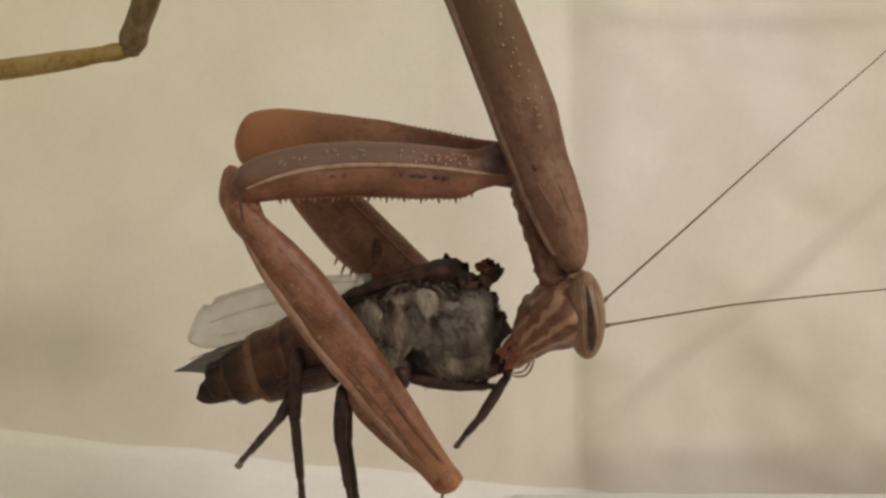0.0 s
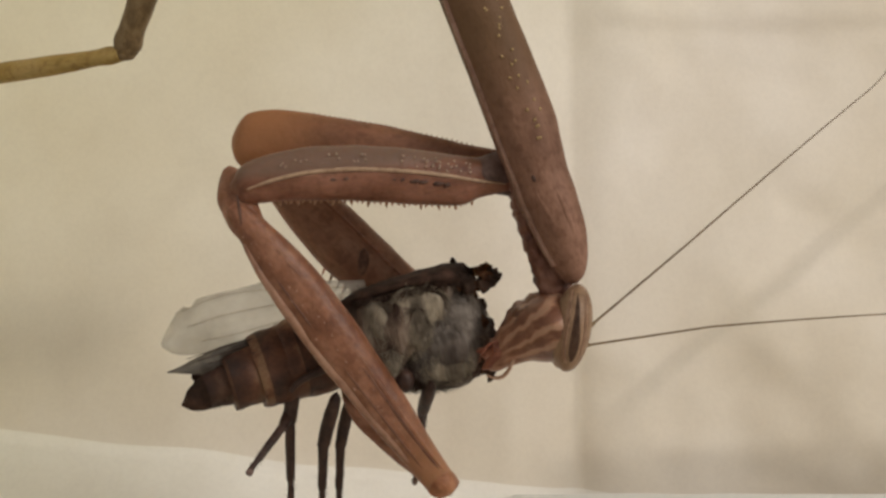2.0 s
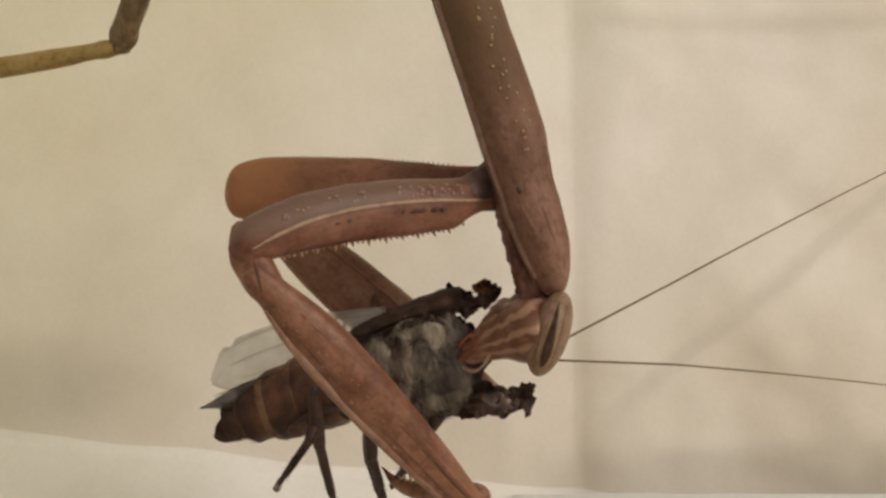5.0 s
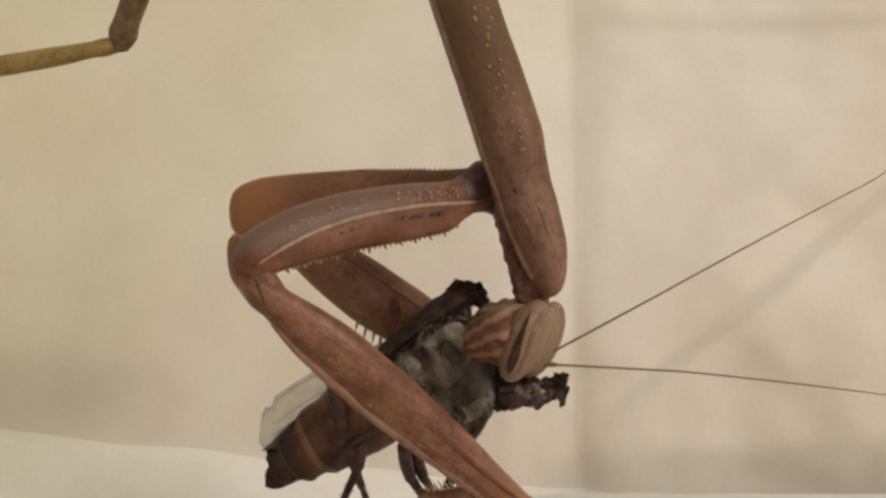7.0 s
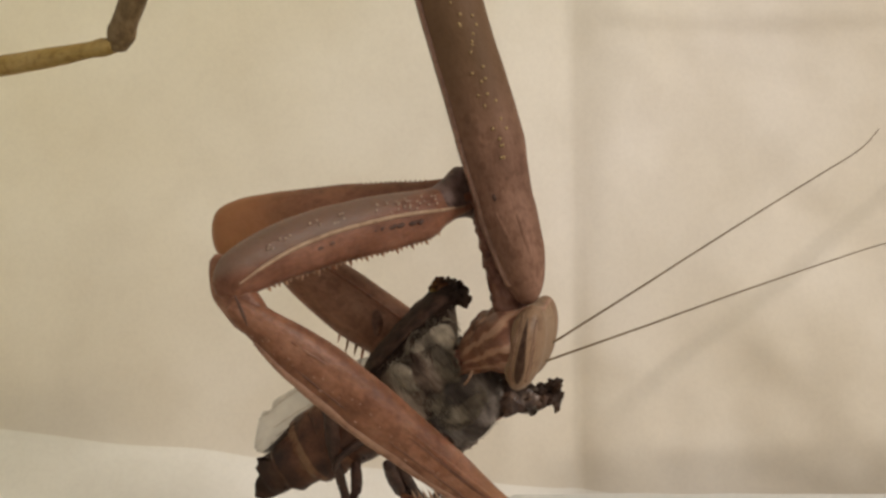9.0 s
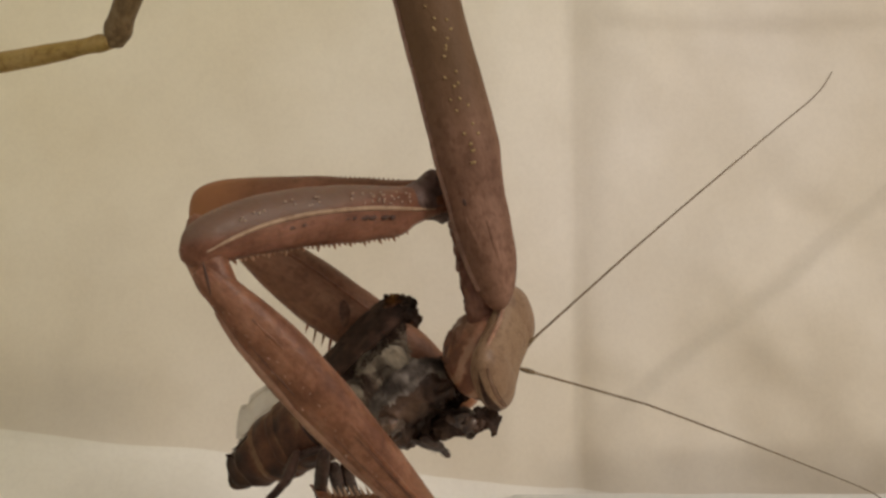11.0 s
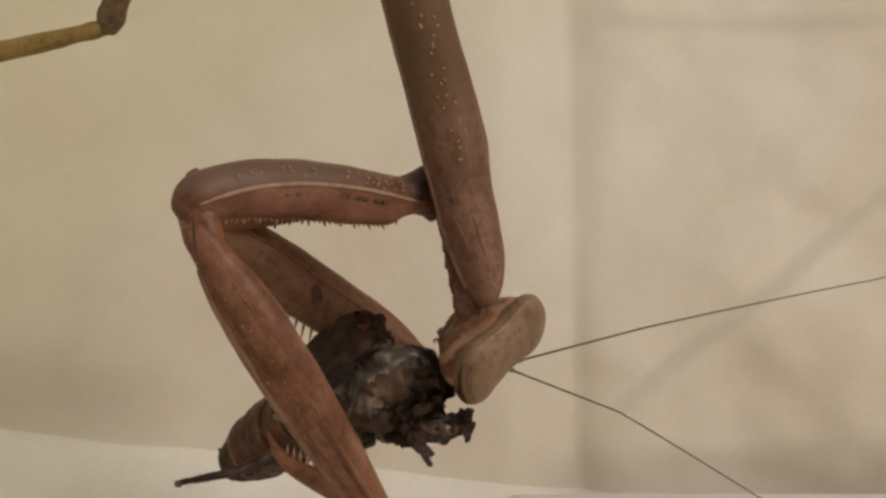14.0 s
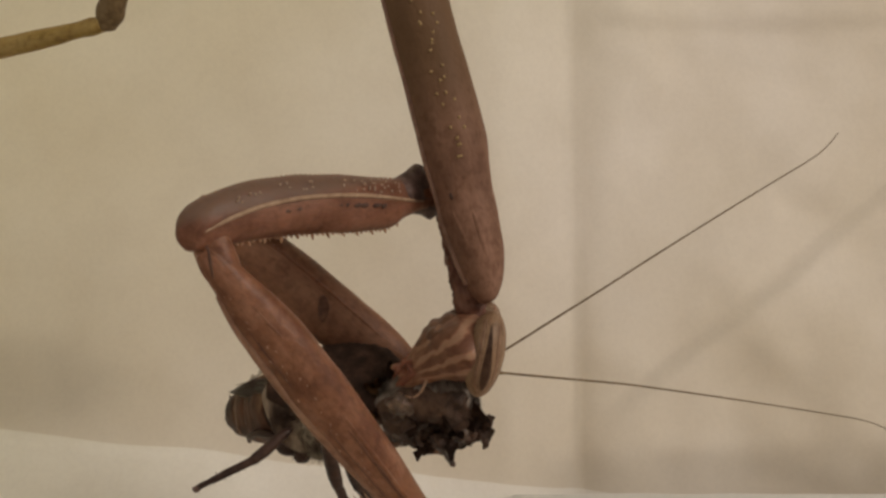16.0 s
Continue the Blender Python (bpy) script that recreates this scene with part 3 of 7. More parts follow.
def femur(material, length, far):
    """Raptorial femur along +x from its joint; -z is the spined inner edge on the far leg, +z on the near one."""
    L = length
    rows = [(-0.85, 0, 0.25, 0.15, 0.15), (-0.7, 0, 0.15, 0.5, 0.5), (-0.3, 0, 0.0, 0.8, 0.85), (0.2, 0, -0.12, 0.9, 0.95), (1.0, 0, -0.15, 0.95, 0.98), (3.0, 0, -0.12, 1.1, 1.15), (5.5, 0, -0.1, 1.15, 1.22), (8.5, 0, -0.06, 1.08, 1.16),
            (11.5, 0, -0.05, 0.95, 1.08), (13.6, 0, -0.1, 0.78, 0.82), (L - 0.7, 0, -0.1, 0.68, 0.7), (L, 0, -0.1, 0.55, 0.62), (L + 0.25, 0, -0.1, 0.15, 0.2)]
    if far:
        deep = lambda x: max(0.0, 1 - abs(x - 7.5) / 6.0) ** 0.5      # the inner edge bellies out
        rows = [(x, y, z + (0.62 - 0.38 * deep(x)) * h, w, h * (1.03 + 0.38 * deep(x))) for x, y, z, w, h in rows]
    else:
        rows = [(-0.3, 0, 0.05, 0.3, 0.4), (0.2, 0, 0.05, 0.5, 0.6), (1.2, 0, 0.08, 0.66, 0.74), (2.5, 0, 0.1, 0.8, 0.98), (4.2, 0, 0.1, 0.9, 1.16), (6.5, 0, 0.08, 0.94, 1.2), (9.0, 0, 0.03, 0.9, 1.14), (11.5, 0, -0.02, 0.8, 1.02),
                (13.6, 0, -0.08, 0.68, 0.84), (L - 0.7, 0, -0.1, 0.6, 0.74), (L, 0, -0.1, 0.5, 0.62), (L + 0.25, 0, -0.1, 0.15, 0.2)]
    f = part("femur", loft(bmesh.new(), rows, 26, 6, 0.05, 0.7, 0.9), material, mantis, "thick ochre-brown raptorial femur" if far else "thick reddish-brown raptorial femur")
    rng = random.Random(3)
    for k in range(7 if far else 0):                       # long spines under the dark spot
        x = 6.3 + 0.5 * k + rng.uniform(-0.08, 0.08)
        z, h = (float(np.interp(x, [r[0] for r in rows], [r[i] for r in rows])) for i in (2, 4))
        n = (0.55, 1.0, 0.7, 1.15, 0.8, 1.0, 0.5)[k]
        yy = rng.uniform(-0.4, 0.1)
        one = bmesh.new()
        spike(one, (x, yy, z - h * 0.93), (x + 0.4 * n, yy - 0.15, z - h - 0.85 * n), 0.1, 6)
        part("spine", one, M_KNEE if k % 3 == 0 else M_PALE, f)
    if far:
        spot = blob(bmesh.new(), (7.6, -1.04, 0.3), (0.75, 0.2, 0.3), Matrix.Rotation(0.9, 4, "Y"), 4, 0.12, 2.2)
        part("dark_spot", spot, M_SPOT, f, "dark brown spot")
        r = [(2.0, -0.92, 1.2, 0.1, 0.06), (6.0, -0.95, 1.25, 0.1, 0.07), (11.0, -0.8, 1.05, 0.1, 0.06), (14.5, -0.5, 0.6, 0.06, 0.05)]
        part("ridge", loft(bmesh.new(), r, 8, 6), M_FEMUR, f)
    else:
        knob = [(-1.9, 1.5, 0.62, 0.2, 0.2), (-1.6, 1.35, 0.52, 0.5, 0.5), (-1.1, 1.0, 0.36, 0.72, 0.78), (-0.3, 0.6, 0.2, 0.8, 0.86), (0.6, 0.25, 0.06, 0.72, 0.78), (1.5, 0.08, 0.02, 0.64, 0.68), (2.4, 0.05, 0.02, 0.5, 0.6), (3.0, 0.05, 0.05, 0.2, 0.3)]
        part("trochanter", loft(bmesh.new(), knob, 22, 6, 0.06, 1.2), M_FEMUR, f, "rounded reddish-brown trochanter at the elbow")
        notch = tube(bmesh.new(), [(-0.5, -0.6, 0.55), (0.1, -0.72, 0.25), (0.7, -0.72, -0.1)], (0.03, 0.07, 0.02))
        part("dark_notch", notch, M_DARK, f, "thin dark joint line")
        edge = [(1.4, -0.4, -0.52, 0.14, 0.12), (3.0, -0.5, -0.74, 0.2, 0.2), (6.0, -0.52, -0.82, 0.24, 0.32), (9.5, -0.5, -0.78, 0.24, 0.3), (13.0, -0.45, -0.62, 0.16, 0.16), (15.2, -0.38, -0.45, 0.08, 0.08)]
        part("outer_edge", loft(bmesh.new(), edge, 12, 6, 0.03, 2), M_EDGE, f, "pale pinkish outer edge")
        for za, zb, wide, material, kind in ((0.42, 0.28, 0.1, M_GROOVE_SHADE, "groove"), (0.62, 0.42, 0.13, M_FEMUR, "ridge"), (-0.32, -0.3, 0.06, M_GROOVE_SHADE, "groove")):   # a ridge, and dark strips that paint the shade of lengthwise furrows
            r = [(2.5, -0.70, za * 0.8, 0.08, wide * 0.4), (5.0, -0.86 + 0.14 * abs(za), za, 0.08, wide), (9.0, -0.86 + 0.14 * abs(za), (za + zb) / 2, 0.08, wide), (13.5, -0.64, zb, 0.07, wide * 0.8), (15.0, -0.5, zb, 0.04, wide * 0.4)]
            part(kind, loft(bmesh.new(), r, 8, 6, 0.02, 3), material, f)
        bm = bmesh.new()
        for k in range(40):
            x = 1.2 + 0.32 * k + rng.uniform(-0.12, 0.12)
            w, hh = (float(np.interp(x, [q[0] for q in rows], [q[i] for q in rows])) for i in (3, 4))
            z = rng.gauss(-0.1, 0.3) * hh
            big = rng.uniform(0.35, 0.95)
            blob(bm, (x, -1.03 * w * math.sqrt(max(0.1, 1 - (z / hh) ** 2)), z - 0.08), (0.08 * big, 0.03, 0.04 * big), sub=2, rough=0.03, grain=6)
        part("pale_dots", bm, M_EDGE, f, "pale flecks")
    bm = blob(bmesh.new(), (L - 0.25, 0, -0.1 if not far else 0.2), (0.72, 0.75, 0.7 if not far else 0.85), sub=3, rough=0.08, grain=1.5)
    part("knee", bm, M_KNEE, f, "orange rounded knee")
    return f


M_GROOVE_SHADE = chitin("furrow_shade_brown", (0.10, 0.045, 0.028), (0.15, 0.07, 0.044), (0.2, 0.1, 0.066), 0.5, 0.8, (0.4, 1, 1))
M_EDGE = chitin("dull_pinkish_edge", (0.26, 0.145, 0.10), (0.35, 0.21, 0.15), (0.43, 0.28, 0.205), 0.5, 0.9, (0.3, 1, 1), 0.1)
M_PALE_PINK = chitin("pale_pinkish_edge", (0.342, 0.186, 0.118), (0.449, 0.270, 0.176), (0.535, 0.343, 0.235), 0.5, 0.9, (0.3, 1, 1), 0.1)


def tibia(length):
    L = length
    rows = [(-0.6, 0, 0, 0.35, 0.4), (0, 0, 0.02, 0.6, 0.62), (1.5, 0, 0.1, 0.55, 0.58), (3.5, 0, 0.12, 0.48, 0.5), (5.3, 0, 0, 0.38, 0.4), (L - 0.2, 0, -0.35, 0.22, 0.24), (L + 0.5, 0, -0.9, 0.05, 0.06)]
    t = part("tibia", loft(bmesh.new(), rows, 16, 5, 0.03, 1.5), M_FEMUR, mantis, "short orange-brown spined tibia with a hooked claw")
    for k in range(11):
        x = 1.2 + 0.43 * k
        bm = bmesh.new()
        spike(bm, (x, -0.1, -0.32), (x + 0.12, -0.15, -0.95), 0.09, 5)
        part("spine", bm, M_PALE, t)
    foot = [(0.1, 0.1, 0.4, 0.16, 0.16), (-0.25, 0.1, 0.9, 0.15, 0.16), (-0.4, 0.1, 1.3, 0.13, 0.14), (-0.75, 0.1, 1.5, 0.12, 0.12), (-0.95, 0.1, 1.45, 0.05, 0.05)]
    part("tarsus", loft(bmesh.new(), foot, 10, 5, 0.05, 3), M_OLIVE_DARK, t, "thin dark foot")
    return t


def head():
    """Head along +x from the crown to the mouth; eyes at both ends of y, the face with the antennae towards +z."""
    lean = Matrix.Rotation(math.radians(-54), 4, "Y")     # the eyes stand aslant to the mouth's line
    rows = [(-1.0, 0, -0.25, 0.9, 0.5), (-0.6, 0, -0.35, 1.7, 1.2), (0.0, 0, -0.25, 2.7, 1.55), (0.5, 0, -0.25, 2.95, 1.66), (1.0, 0, -0.3, 2.72, 1.62), (1.5, 0, -0.42, 2.28, 1.5), (2.1, 0, -0.52, 1.7, 1.3), (2.7, 0, -0.4, 1.2, 1.0),
            (3.3, 0, -0.18, 0.78, 0.72), (3.8, 0, 0.05, 0.46, 0.42), (4.1, 0, 0.15, 0.14, 0.14)]
    h = part("head", loft(bmesh.new(), rows, 36, 8, 0.07, 1.3), M_HEAD, mantis, "fawn triangular head with striped cheeks")

    def crown_full(y):
        return max(0.02, 1 - (max(0.0, abs(y) - 1.72) / 1.32) ** 2) ** 0.5

    def crown_half(y):
        u = min(1.0, abs(y) / 1.72)
        return (1.72 + 0.26 * u * u * (3 - 2 * u)) * crown_full(y)
    crown = bmesh.new()                                    # low bridge from eye to eye
    r = []
    for k in range(19):
        y = 3.02 * math.sin(math.pi * (k / 18 - 0.5))
        r.append((y, 0.2, 0.0, 0.86 * crown_full(y), crown_half(y)))
    loft(crown, r, 32, 3, 0.02, 1.2)
    crown.transform(lean @ Matrix(((0, 0, 1, 0), (1, 0, 0, 0), (0, 1, 0, 0), (0, 0, 0, 1))))
    part("crown", crown, M_CROWN, h, "smooth tan crown between the eyes")
    edge = [lean @ Vector((-0.95 * crown_half(y), y, 0.2 + 0.2 * crown_full(y))) for y in (-2.75, -2.4, -1.8, -1.0, 0, 1.0, 1.8, 2.4, 2.75)]
    part("rim", tube(bmesh.new(), edge, (0.02, 0.06, 0.11, 0.13, 0.13, 0.13, 0.11, 0.06, 0.02), 10), M_EDGE, h, "pale rim behind the crown")
    radii = (2.03, 1.35, 0.88)

    def eye_band(line, lift, s):
        """A band lying on the eye; line: place along the eye, across it, half width."""
        bm = bmesh.new()
        grid = []
        for x, z, hw in smooth_rows(line, 6):
            row = []
            for j in range(5):
                zz = z + hw * (j - 2) / 2
                out = math.sqrt(max(0.03, 1 - (x / radii[0]) ** 2 - (zz / radii[2]) ** 2))
                row.append(bm.verts.new((x, s * (radii[1] * out + lift * (1 - 0.5 * abs(j - 2) / 2)), zz)))
            grid.append(row)
        for a, b in zip(grid, grid[1:]):
            for j in range(4):
                bm.faces.new((a[j], b[j], b[j + 1], a[j + 1]))
        bmesh.ops.solidify(bm, geom=bm.faces[:], thickness=0.03)
        return bm
    for s in (-1, 1):
        eye = part("eye", blob(bmesh.new(), (0, 0, 0), radii, sub=5), M_EYE, h, "large fawn oval eye with a dark stripe", mm(-0.2, 1.72 * s, 0.14, 0, -54, 1 * s))
        for name, line, lift, material in (
                ("dark_stripe", [(-1.5, -0.05, 0.02), (-0.9, 0.0, 0.09), (-0.1, 0.06, 0.16), (0.6, 0.1, 0.22), (1.15, 0.1, 0.19), (1.55, 0.1, 0.05)], 0.02, M_EYE_DARK),
                ("pale_stripe", [(-1.65, -0.3, 0.03), (-0.8, -0.36, 0.08), (0.3, -0.36, 0.09), (1.2, -0.28, 0.08), (1.65, -0.1, 0.03)], 0.03, M_STRIPE),
                ("pale_stripe", [(-1.5, 0.34, 0.03), (-0.6, 0.46, 0.07), (0.6, 0.52, 0.07), (1.4, 0.44, 0.03)], 0.03, M_STRIPE)):
            part(name, eye_band(line, lift, s), material, eye)
        r = [(2.6, 0.5 * s, -0.4, 0.4, 0.42), (3.3, 0.45 * s, -0.25, 0.36, 0.34), (4.0, 0.25 * s, 0.0, 0.22, 0.22), (4.4, 0.05 * s, 0.1, 0.05, 0.05)]
        part("mandible", loft(bmesh.new(), r, 12, 5, 0.05, 2), M_MOUTH, h, "pinkish-brown mandible")
        palp = [(2.7, 0.75 * s, 0.15), (3.2, 0.85 * s, 0.62), (3.7, 0.7 * s, 0.82), (4.1, 0.5 * s, 0.66), (4.3, 0.35 * s, 0.42)]
        part("palp", tube(bmesh.new(), palp, (0.07, 0.065, 0.06, 0.055, 0.03)), M_STRIPE, h, "thin pale palp")
        palp = [(2.9, 0.55 * s, -0.75), (3.5, 0.75 * s, -0.85), (4.0, 0.65 * s, -0.6), (4.35, 0.45 * s, -0.3)]
        part("palp", tube(bmesh.new(), palp, (0.06, 0.06, 0.05, 0.025)), M_MOUTH, h, "thin pink palp")
    part("labium", ragged(5, (0.75, 0.7, 0.5), 0.25, 5, 0.14, 1.8), M_MOUTH, h, "wet pinkish mouthparts", mm(3.2, 0, -0.45))
    bm = blob(bmesh.new(), (1.15, 0, -1.0), (1.55, 1.85, 1.05), sub=5, rough=0.2, grain=1.3)
    for v in bm.verts:
        fold = math.sin(v.co.x * 7 + 2.2 * noise.noise(v.co * 1.2) + v.co.y * 1.5)
        v.co += noise.noise_vector(v.co * 2.8) * 0.08 + noise.noise_vector(v.co * 7) * 0.04 + Vector((0, 0, 0.05 * fold))
    part("nape", bm, M_NAPE, h, "reddish-brown folded back of the head")
    return h


M_EYE_DARK = chitin("dark_eye_stripe", (0.085, 0.046, 0.03), (0.12, 0.068, 0.045), (0.16, 0.095, 0.064), 0.45, 0.5)
M_STRIPE = chitin("muted_pale_stripe", (0.40, 0.255, 0.175), (0.50, 0.335, 0.240), (0.57, 0.40, 0.295), 0.45, 0.6)
M_CROWN = chitin("smooth_tan_crown", (0.27, 0.178, 0.112), (0.29, 0.195, 0.124), (0.31, 0.212, 0.136), 0.5, 2.6)
M_NAPE = chitin("reddish_nape_skin", (0.13, 0.066, 0.042), (0.19, 0.100, 0.066), (0.27, 0.152, 0.108), 0.42, 0.7, (1, 1, 1), 0.2, gloss=0.4)


def antenna(start, length, bend, hook, parent):
    """A piece of antenna along +x, ringed, thinner towards its tip."""
    bm = bmesh.new()

    def at(x):
        u = x / length
        z = bend * u * u + hook * max(0.0, u - 0.86) ** 2 * 60
        return z, 0.058 - 0.0017 * (start + x)
    rows = []
    for k in range(15):
        x = -0.05 + k * (length + 0.05) / 14
        z, r = at(max(x, 0))
        rows.append((x, 0, z, r, r))
    loft(bm, rows, 8, 4)
    for k in range(1, int(length / 0.3)):
        z, r = at(k * 0.3)
        blob(bm, (k * 0.3, 0, z), (0.05, r + 0.008, r + 0.008), sub=1)
    if start == 0:
        blob(bm, (-0.35, 0, 0), (0.5, 0.13, 0.13), sub=2)
    return part("antenna" if start == 0 else "antenna_tip", bm, M_ANT, parent, "long thread-like grey-brown antenna" if start == 0 else "")


body = prothorax()
coxa_near = coxa(M_COXA, True, "pinkish-brown toothed coxa with a pale ridge", 12.0)
coxa_far = coxa(M_COXA_FAR, False, "orange-brown toothed coxa", 12.6)
femur_near = femur(M_FEMUR, 15.9, False)
femur_far = femur(M_FEMUR_FAR, 15.6, True)
tibia_near = tibia(6.6)
mantis_head = head()
antenna_up, antenna_low = antenna(0, 6.0, 0.0, 0, mantis), antenna(0, 6.0, 0.0, 0, mantis)
antenna_up_tip, antenna_low_tip = antenna(6.0, 13.2, -0.25, 0.35, antenna_up), antenna(6.0, 13.2, -0.3, -0.25, antenna_low)


def walking_leg():
    """Middle leg out of the upper corner: dark femur end, knee, yellow tibia."""
    r = [(-0.4, 0, 0, 0.5, 0.55), (0.3, 0, 0, 0.66, 0.74), (1.2, 0, 0, 0.64, 0.68), (3, 0, 0, 0.72, 0.75), (8, 0, 0, 0.85, 0.88), (9.5, 0, 0, 0.6, 0.6)]
    up = part("leg_femur", loft(bmesh.new(), r, 16, 5, 0.05, 1.2), M_OLIVE_DARK, mantis, "dark olive-brown leg femur")
    part("knee", blob(bmesh.new(), (0, 0, 0), (0.72, 0.62, 0.6), sub=3, rough=0.12, grain=1.6), M_OLIVE_DARK, up)
    r = [(-0.2, 0, 0, 0.4, 0.42), (0.5, 0, 0, 0.44, 0.5), (1.5, 0, 0.02, 0.42, 0.46), (4, 0, 0.08, 0.5, 0.55), (9, 0, 0.08, 0.52, 0.56), (16, 0, -0.1, 0.42, 0.42), (21, 0, -0.3, 0.28, 0.28), (24, 0, -0.4, 0.1, 0.1)]
    lo = part("leg_tibia", loft(bmesh.new(), r, 14, 5, 0.03, 1.2), M_OLIVE, mantis, "yellowish-olive leg tibia")
    return up, lo


leg_femur, leg_tibia = walking_leg()

# ---- the fly in its grasp ----
fly = thing("captured_fly", "half-eaten dark fly with a grey furry thorax", "fly", mm(0, 0, H_MM))


def hairs(bm, count, seed, place, length, r=0.014, comb=None):
    """Fine hairs; comb: the way they lie, flat on the body."""
    rng = random.Random(seed)
    for _ in range(count):
        p, d = place(rng)
        j = Vector((rng.gauss(0, 1), rng.gauss(0, 1), rng.gauss(0, 1)))
        if comb:
            flow = Vector(comb) + 0.45 * j
            flow -= d * flow.dot(d)
            d = (flow.normalized() + d * rng.uniform(0.1, 0.5)).normalized()
        else:
            d = (d + 0.5 * j).normalized()
        spike(bm, p, Vector(p) + d * length * rng.uniform(0.5, 1.2), r, 3)
    return bm


def on_ellipsoid(radii, centre=(0, 0, 0)):
    def place(rng):
        d = Vector((rng.gauss(0, 1), rng.gauss(0, 1), rng.gauss(0, 1))).normalized()
        p = Vector([c + a * b for a, b, c in zip(d, radii, centre)])
        return p, d
    return place


M_TUFT = fur_body("cream_fly_fur", (0.19, 0.155, 0.115), (0.42, 0.355, 0.265), (0.60, 0.525, 0.40))


M_FUR_DARK = chitin("dark_torn_thorax", (0.038, 0.024, 0.018), (0.082, 0.050, 0.037), (0.165, 0.105, 0.075), 0.5, 1.8)


def fly_thorax():
    """Origin under the dorsal edge's front corner; +x forward, +z up."""
    rows = [(-6.9, 0, -2.2, 0.7, 0.9), (-6.0, 0, -2.35, 1.7, 1.8), (-4.6, 0, -2.5, 2.2, 2.3), (-3.0, 0, -2.55, 2.4, 2.45), (-1.6, 0, -2.5, 2.35, 2.4), (-0.4, 0, -2.45, 2.0, 2.15), (0.5, 0, -2.5, 1.4, 1.6), (0.9, 0, -2.6, 0.6, 0.8)]

    def bite(p):
        """The front is eaten away aslant below the back plate."""
        front = 0.4 + 1.0 * min(0.0, p[2] + 0.5)
        return Vector((-6.6 + (p[0] + 6.6) * (max(front, -4.2) + 6.6) / 7.5, p[1], p[2]))
    bm = loft(bmesh.new(), rows, 40, 9, 0.10, 1.2)
    for v in bm.verts:
        v.co = bite(v.co + noise.noise_vector(v.co * 0.8) * 0.14)
    t = part("thorax", bm, M_FUR, fly, "grey furry thorax with dark patches")
    back = [(-6.6, 0, -0.8, 0.8, 0.15), (-5.2, 0, -0.5, 1.8, 0.34), (-3.5, 0, -0.36, 2.15, 0.42), (-2.0, 0, -0.32, 2.2, 0.5), (-0.8, 0, -0.4, 1.9, 0.6), (0.0, 0, -0.42, 1.2, 0.5), (0.3, 0, -0.4, 0.4, 0.25)]
    bm = loft(bmesh.new(), back, 32, 10, 0.07, 1.6)
    for v in bm.verts:
        v.co += noise.noise_vector(v.co * 4.5) * 0.06
    plate = part("back_plate", bm, M_FLY_DARK, t, "black back plate")
    edge = lambda g: ((lambda x: (Vector((x, -1.9 - 0.3 * g.random(), -0.55 - 0.3 * g.random())), Vector((0, -0.5, -0.8))))(g.uniform(-6, -0.2)))
    part("fur", hairs(bmesh.new(), 500, 14, edge, 0.5, 0.018, (-0.3, 0, -1)), M_FLY_DARK, plate)
    tagged(plate.children[-1], kind="stuff")
    top = lambda g: ((lambda x: (Vector((x, g.uniform(-1.2, 0.6), 0.0 - 0.2 * abs(x + 2.5) / 3)), Vector((0.2, -0.2, 1))))(g.uniform(-5.5, 0.1)))
    part("bristles", hairs(bmesh.new(), 90, 15, top, 0.28, 0.012), M_FLY_DARK, plate)
    tagged(plate.children[-1], kind="stuff")
    bm = hairs(bmesh.new(), 3800, 2, lambda g: ((lambda p: (Vector((p[0].x - 2.8, p[0].y, p[0].z - 2.5)), p[1]))(on_ellipsoid((3.7, 2.36, 2.4))(g))), 0.55, 0.017, (-0.35, 0, -1))
    for v in bm.verts:
        v.co = bite(v.co)
    part("fur", bm, M_FUR, t, "short pale grey fur")
    tagged(t.children[-1], kind="stuff")
    for i, (x, z, rx, rz, lean) in enumerate(((-1.5, -1.45, 1.3, 0.85, 0.35), (-0.7, -2.5, 0.45, 0.9, 0.15), (-3.4, -2.1, 0.5, 1.1, -0.15), (-2.2, -3.4, 0.4, 0.8, 0.2))):
        x = bite((x, 0, z)).x
        y = -2.3 * math.sqrt(max(0.05, 1 - ((z + 2.5) / 2.4) ** 2)) + 0.12
        tuft = part("tuft", blob(bmesh.new(), (x, y, z), (rx, 0.2, rz), Matrix.Rotation(lean, 4, "Y"), 4, 0.1, 1.6), M_TUFT, t, "pale cream fur tuft")
        place = on_ellipsoid((rx * 1.15, 0.24, rz * 1.1), (x, y, z))
        part("fur", hairs(bmesh.new(), 420, 60 + i, place, 0.55, 0.017, (0.1 - 0.15 * i, -0.2, -1)), M_TUFT, tuft)
        tagged(tuft.children[-1], kind="stuff")
    for i, (x, z, rx, rz) in enumerate(((-2.6, -1.9, 0.22, 0.8), (-3.0, -3.6, 0.3, 0.5))):   # bare black gaps between the tufts
        x = bite((x, 0, z)).x
        y = -2.3 * math.sqrt(max(0.05, 1 - ((z + 2.5) / 2.4) ** 2)) + 0.1
        part("bare_patch", blob(bmesh.new(), (x, y, z), (rx, 0.22, rz), Matrix.Rotation(0.2, 4, "Y"), 3, 0.1, 2.0), M_FLY_DARK, t, "bare black skin")
    bm = blob(bmesh.new(), (-4.9, -0.5, -4.7), (1.7, 1.2, 0.95), Matrix.Rotation(-0.2, 4, "Y"), 4, 0.25, 1.2)
    under = part("underside", bm, M_FLY_LEG, t, "dark underside with the leg bases")
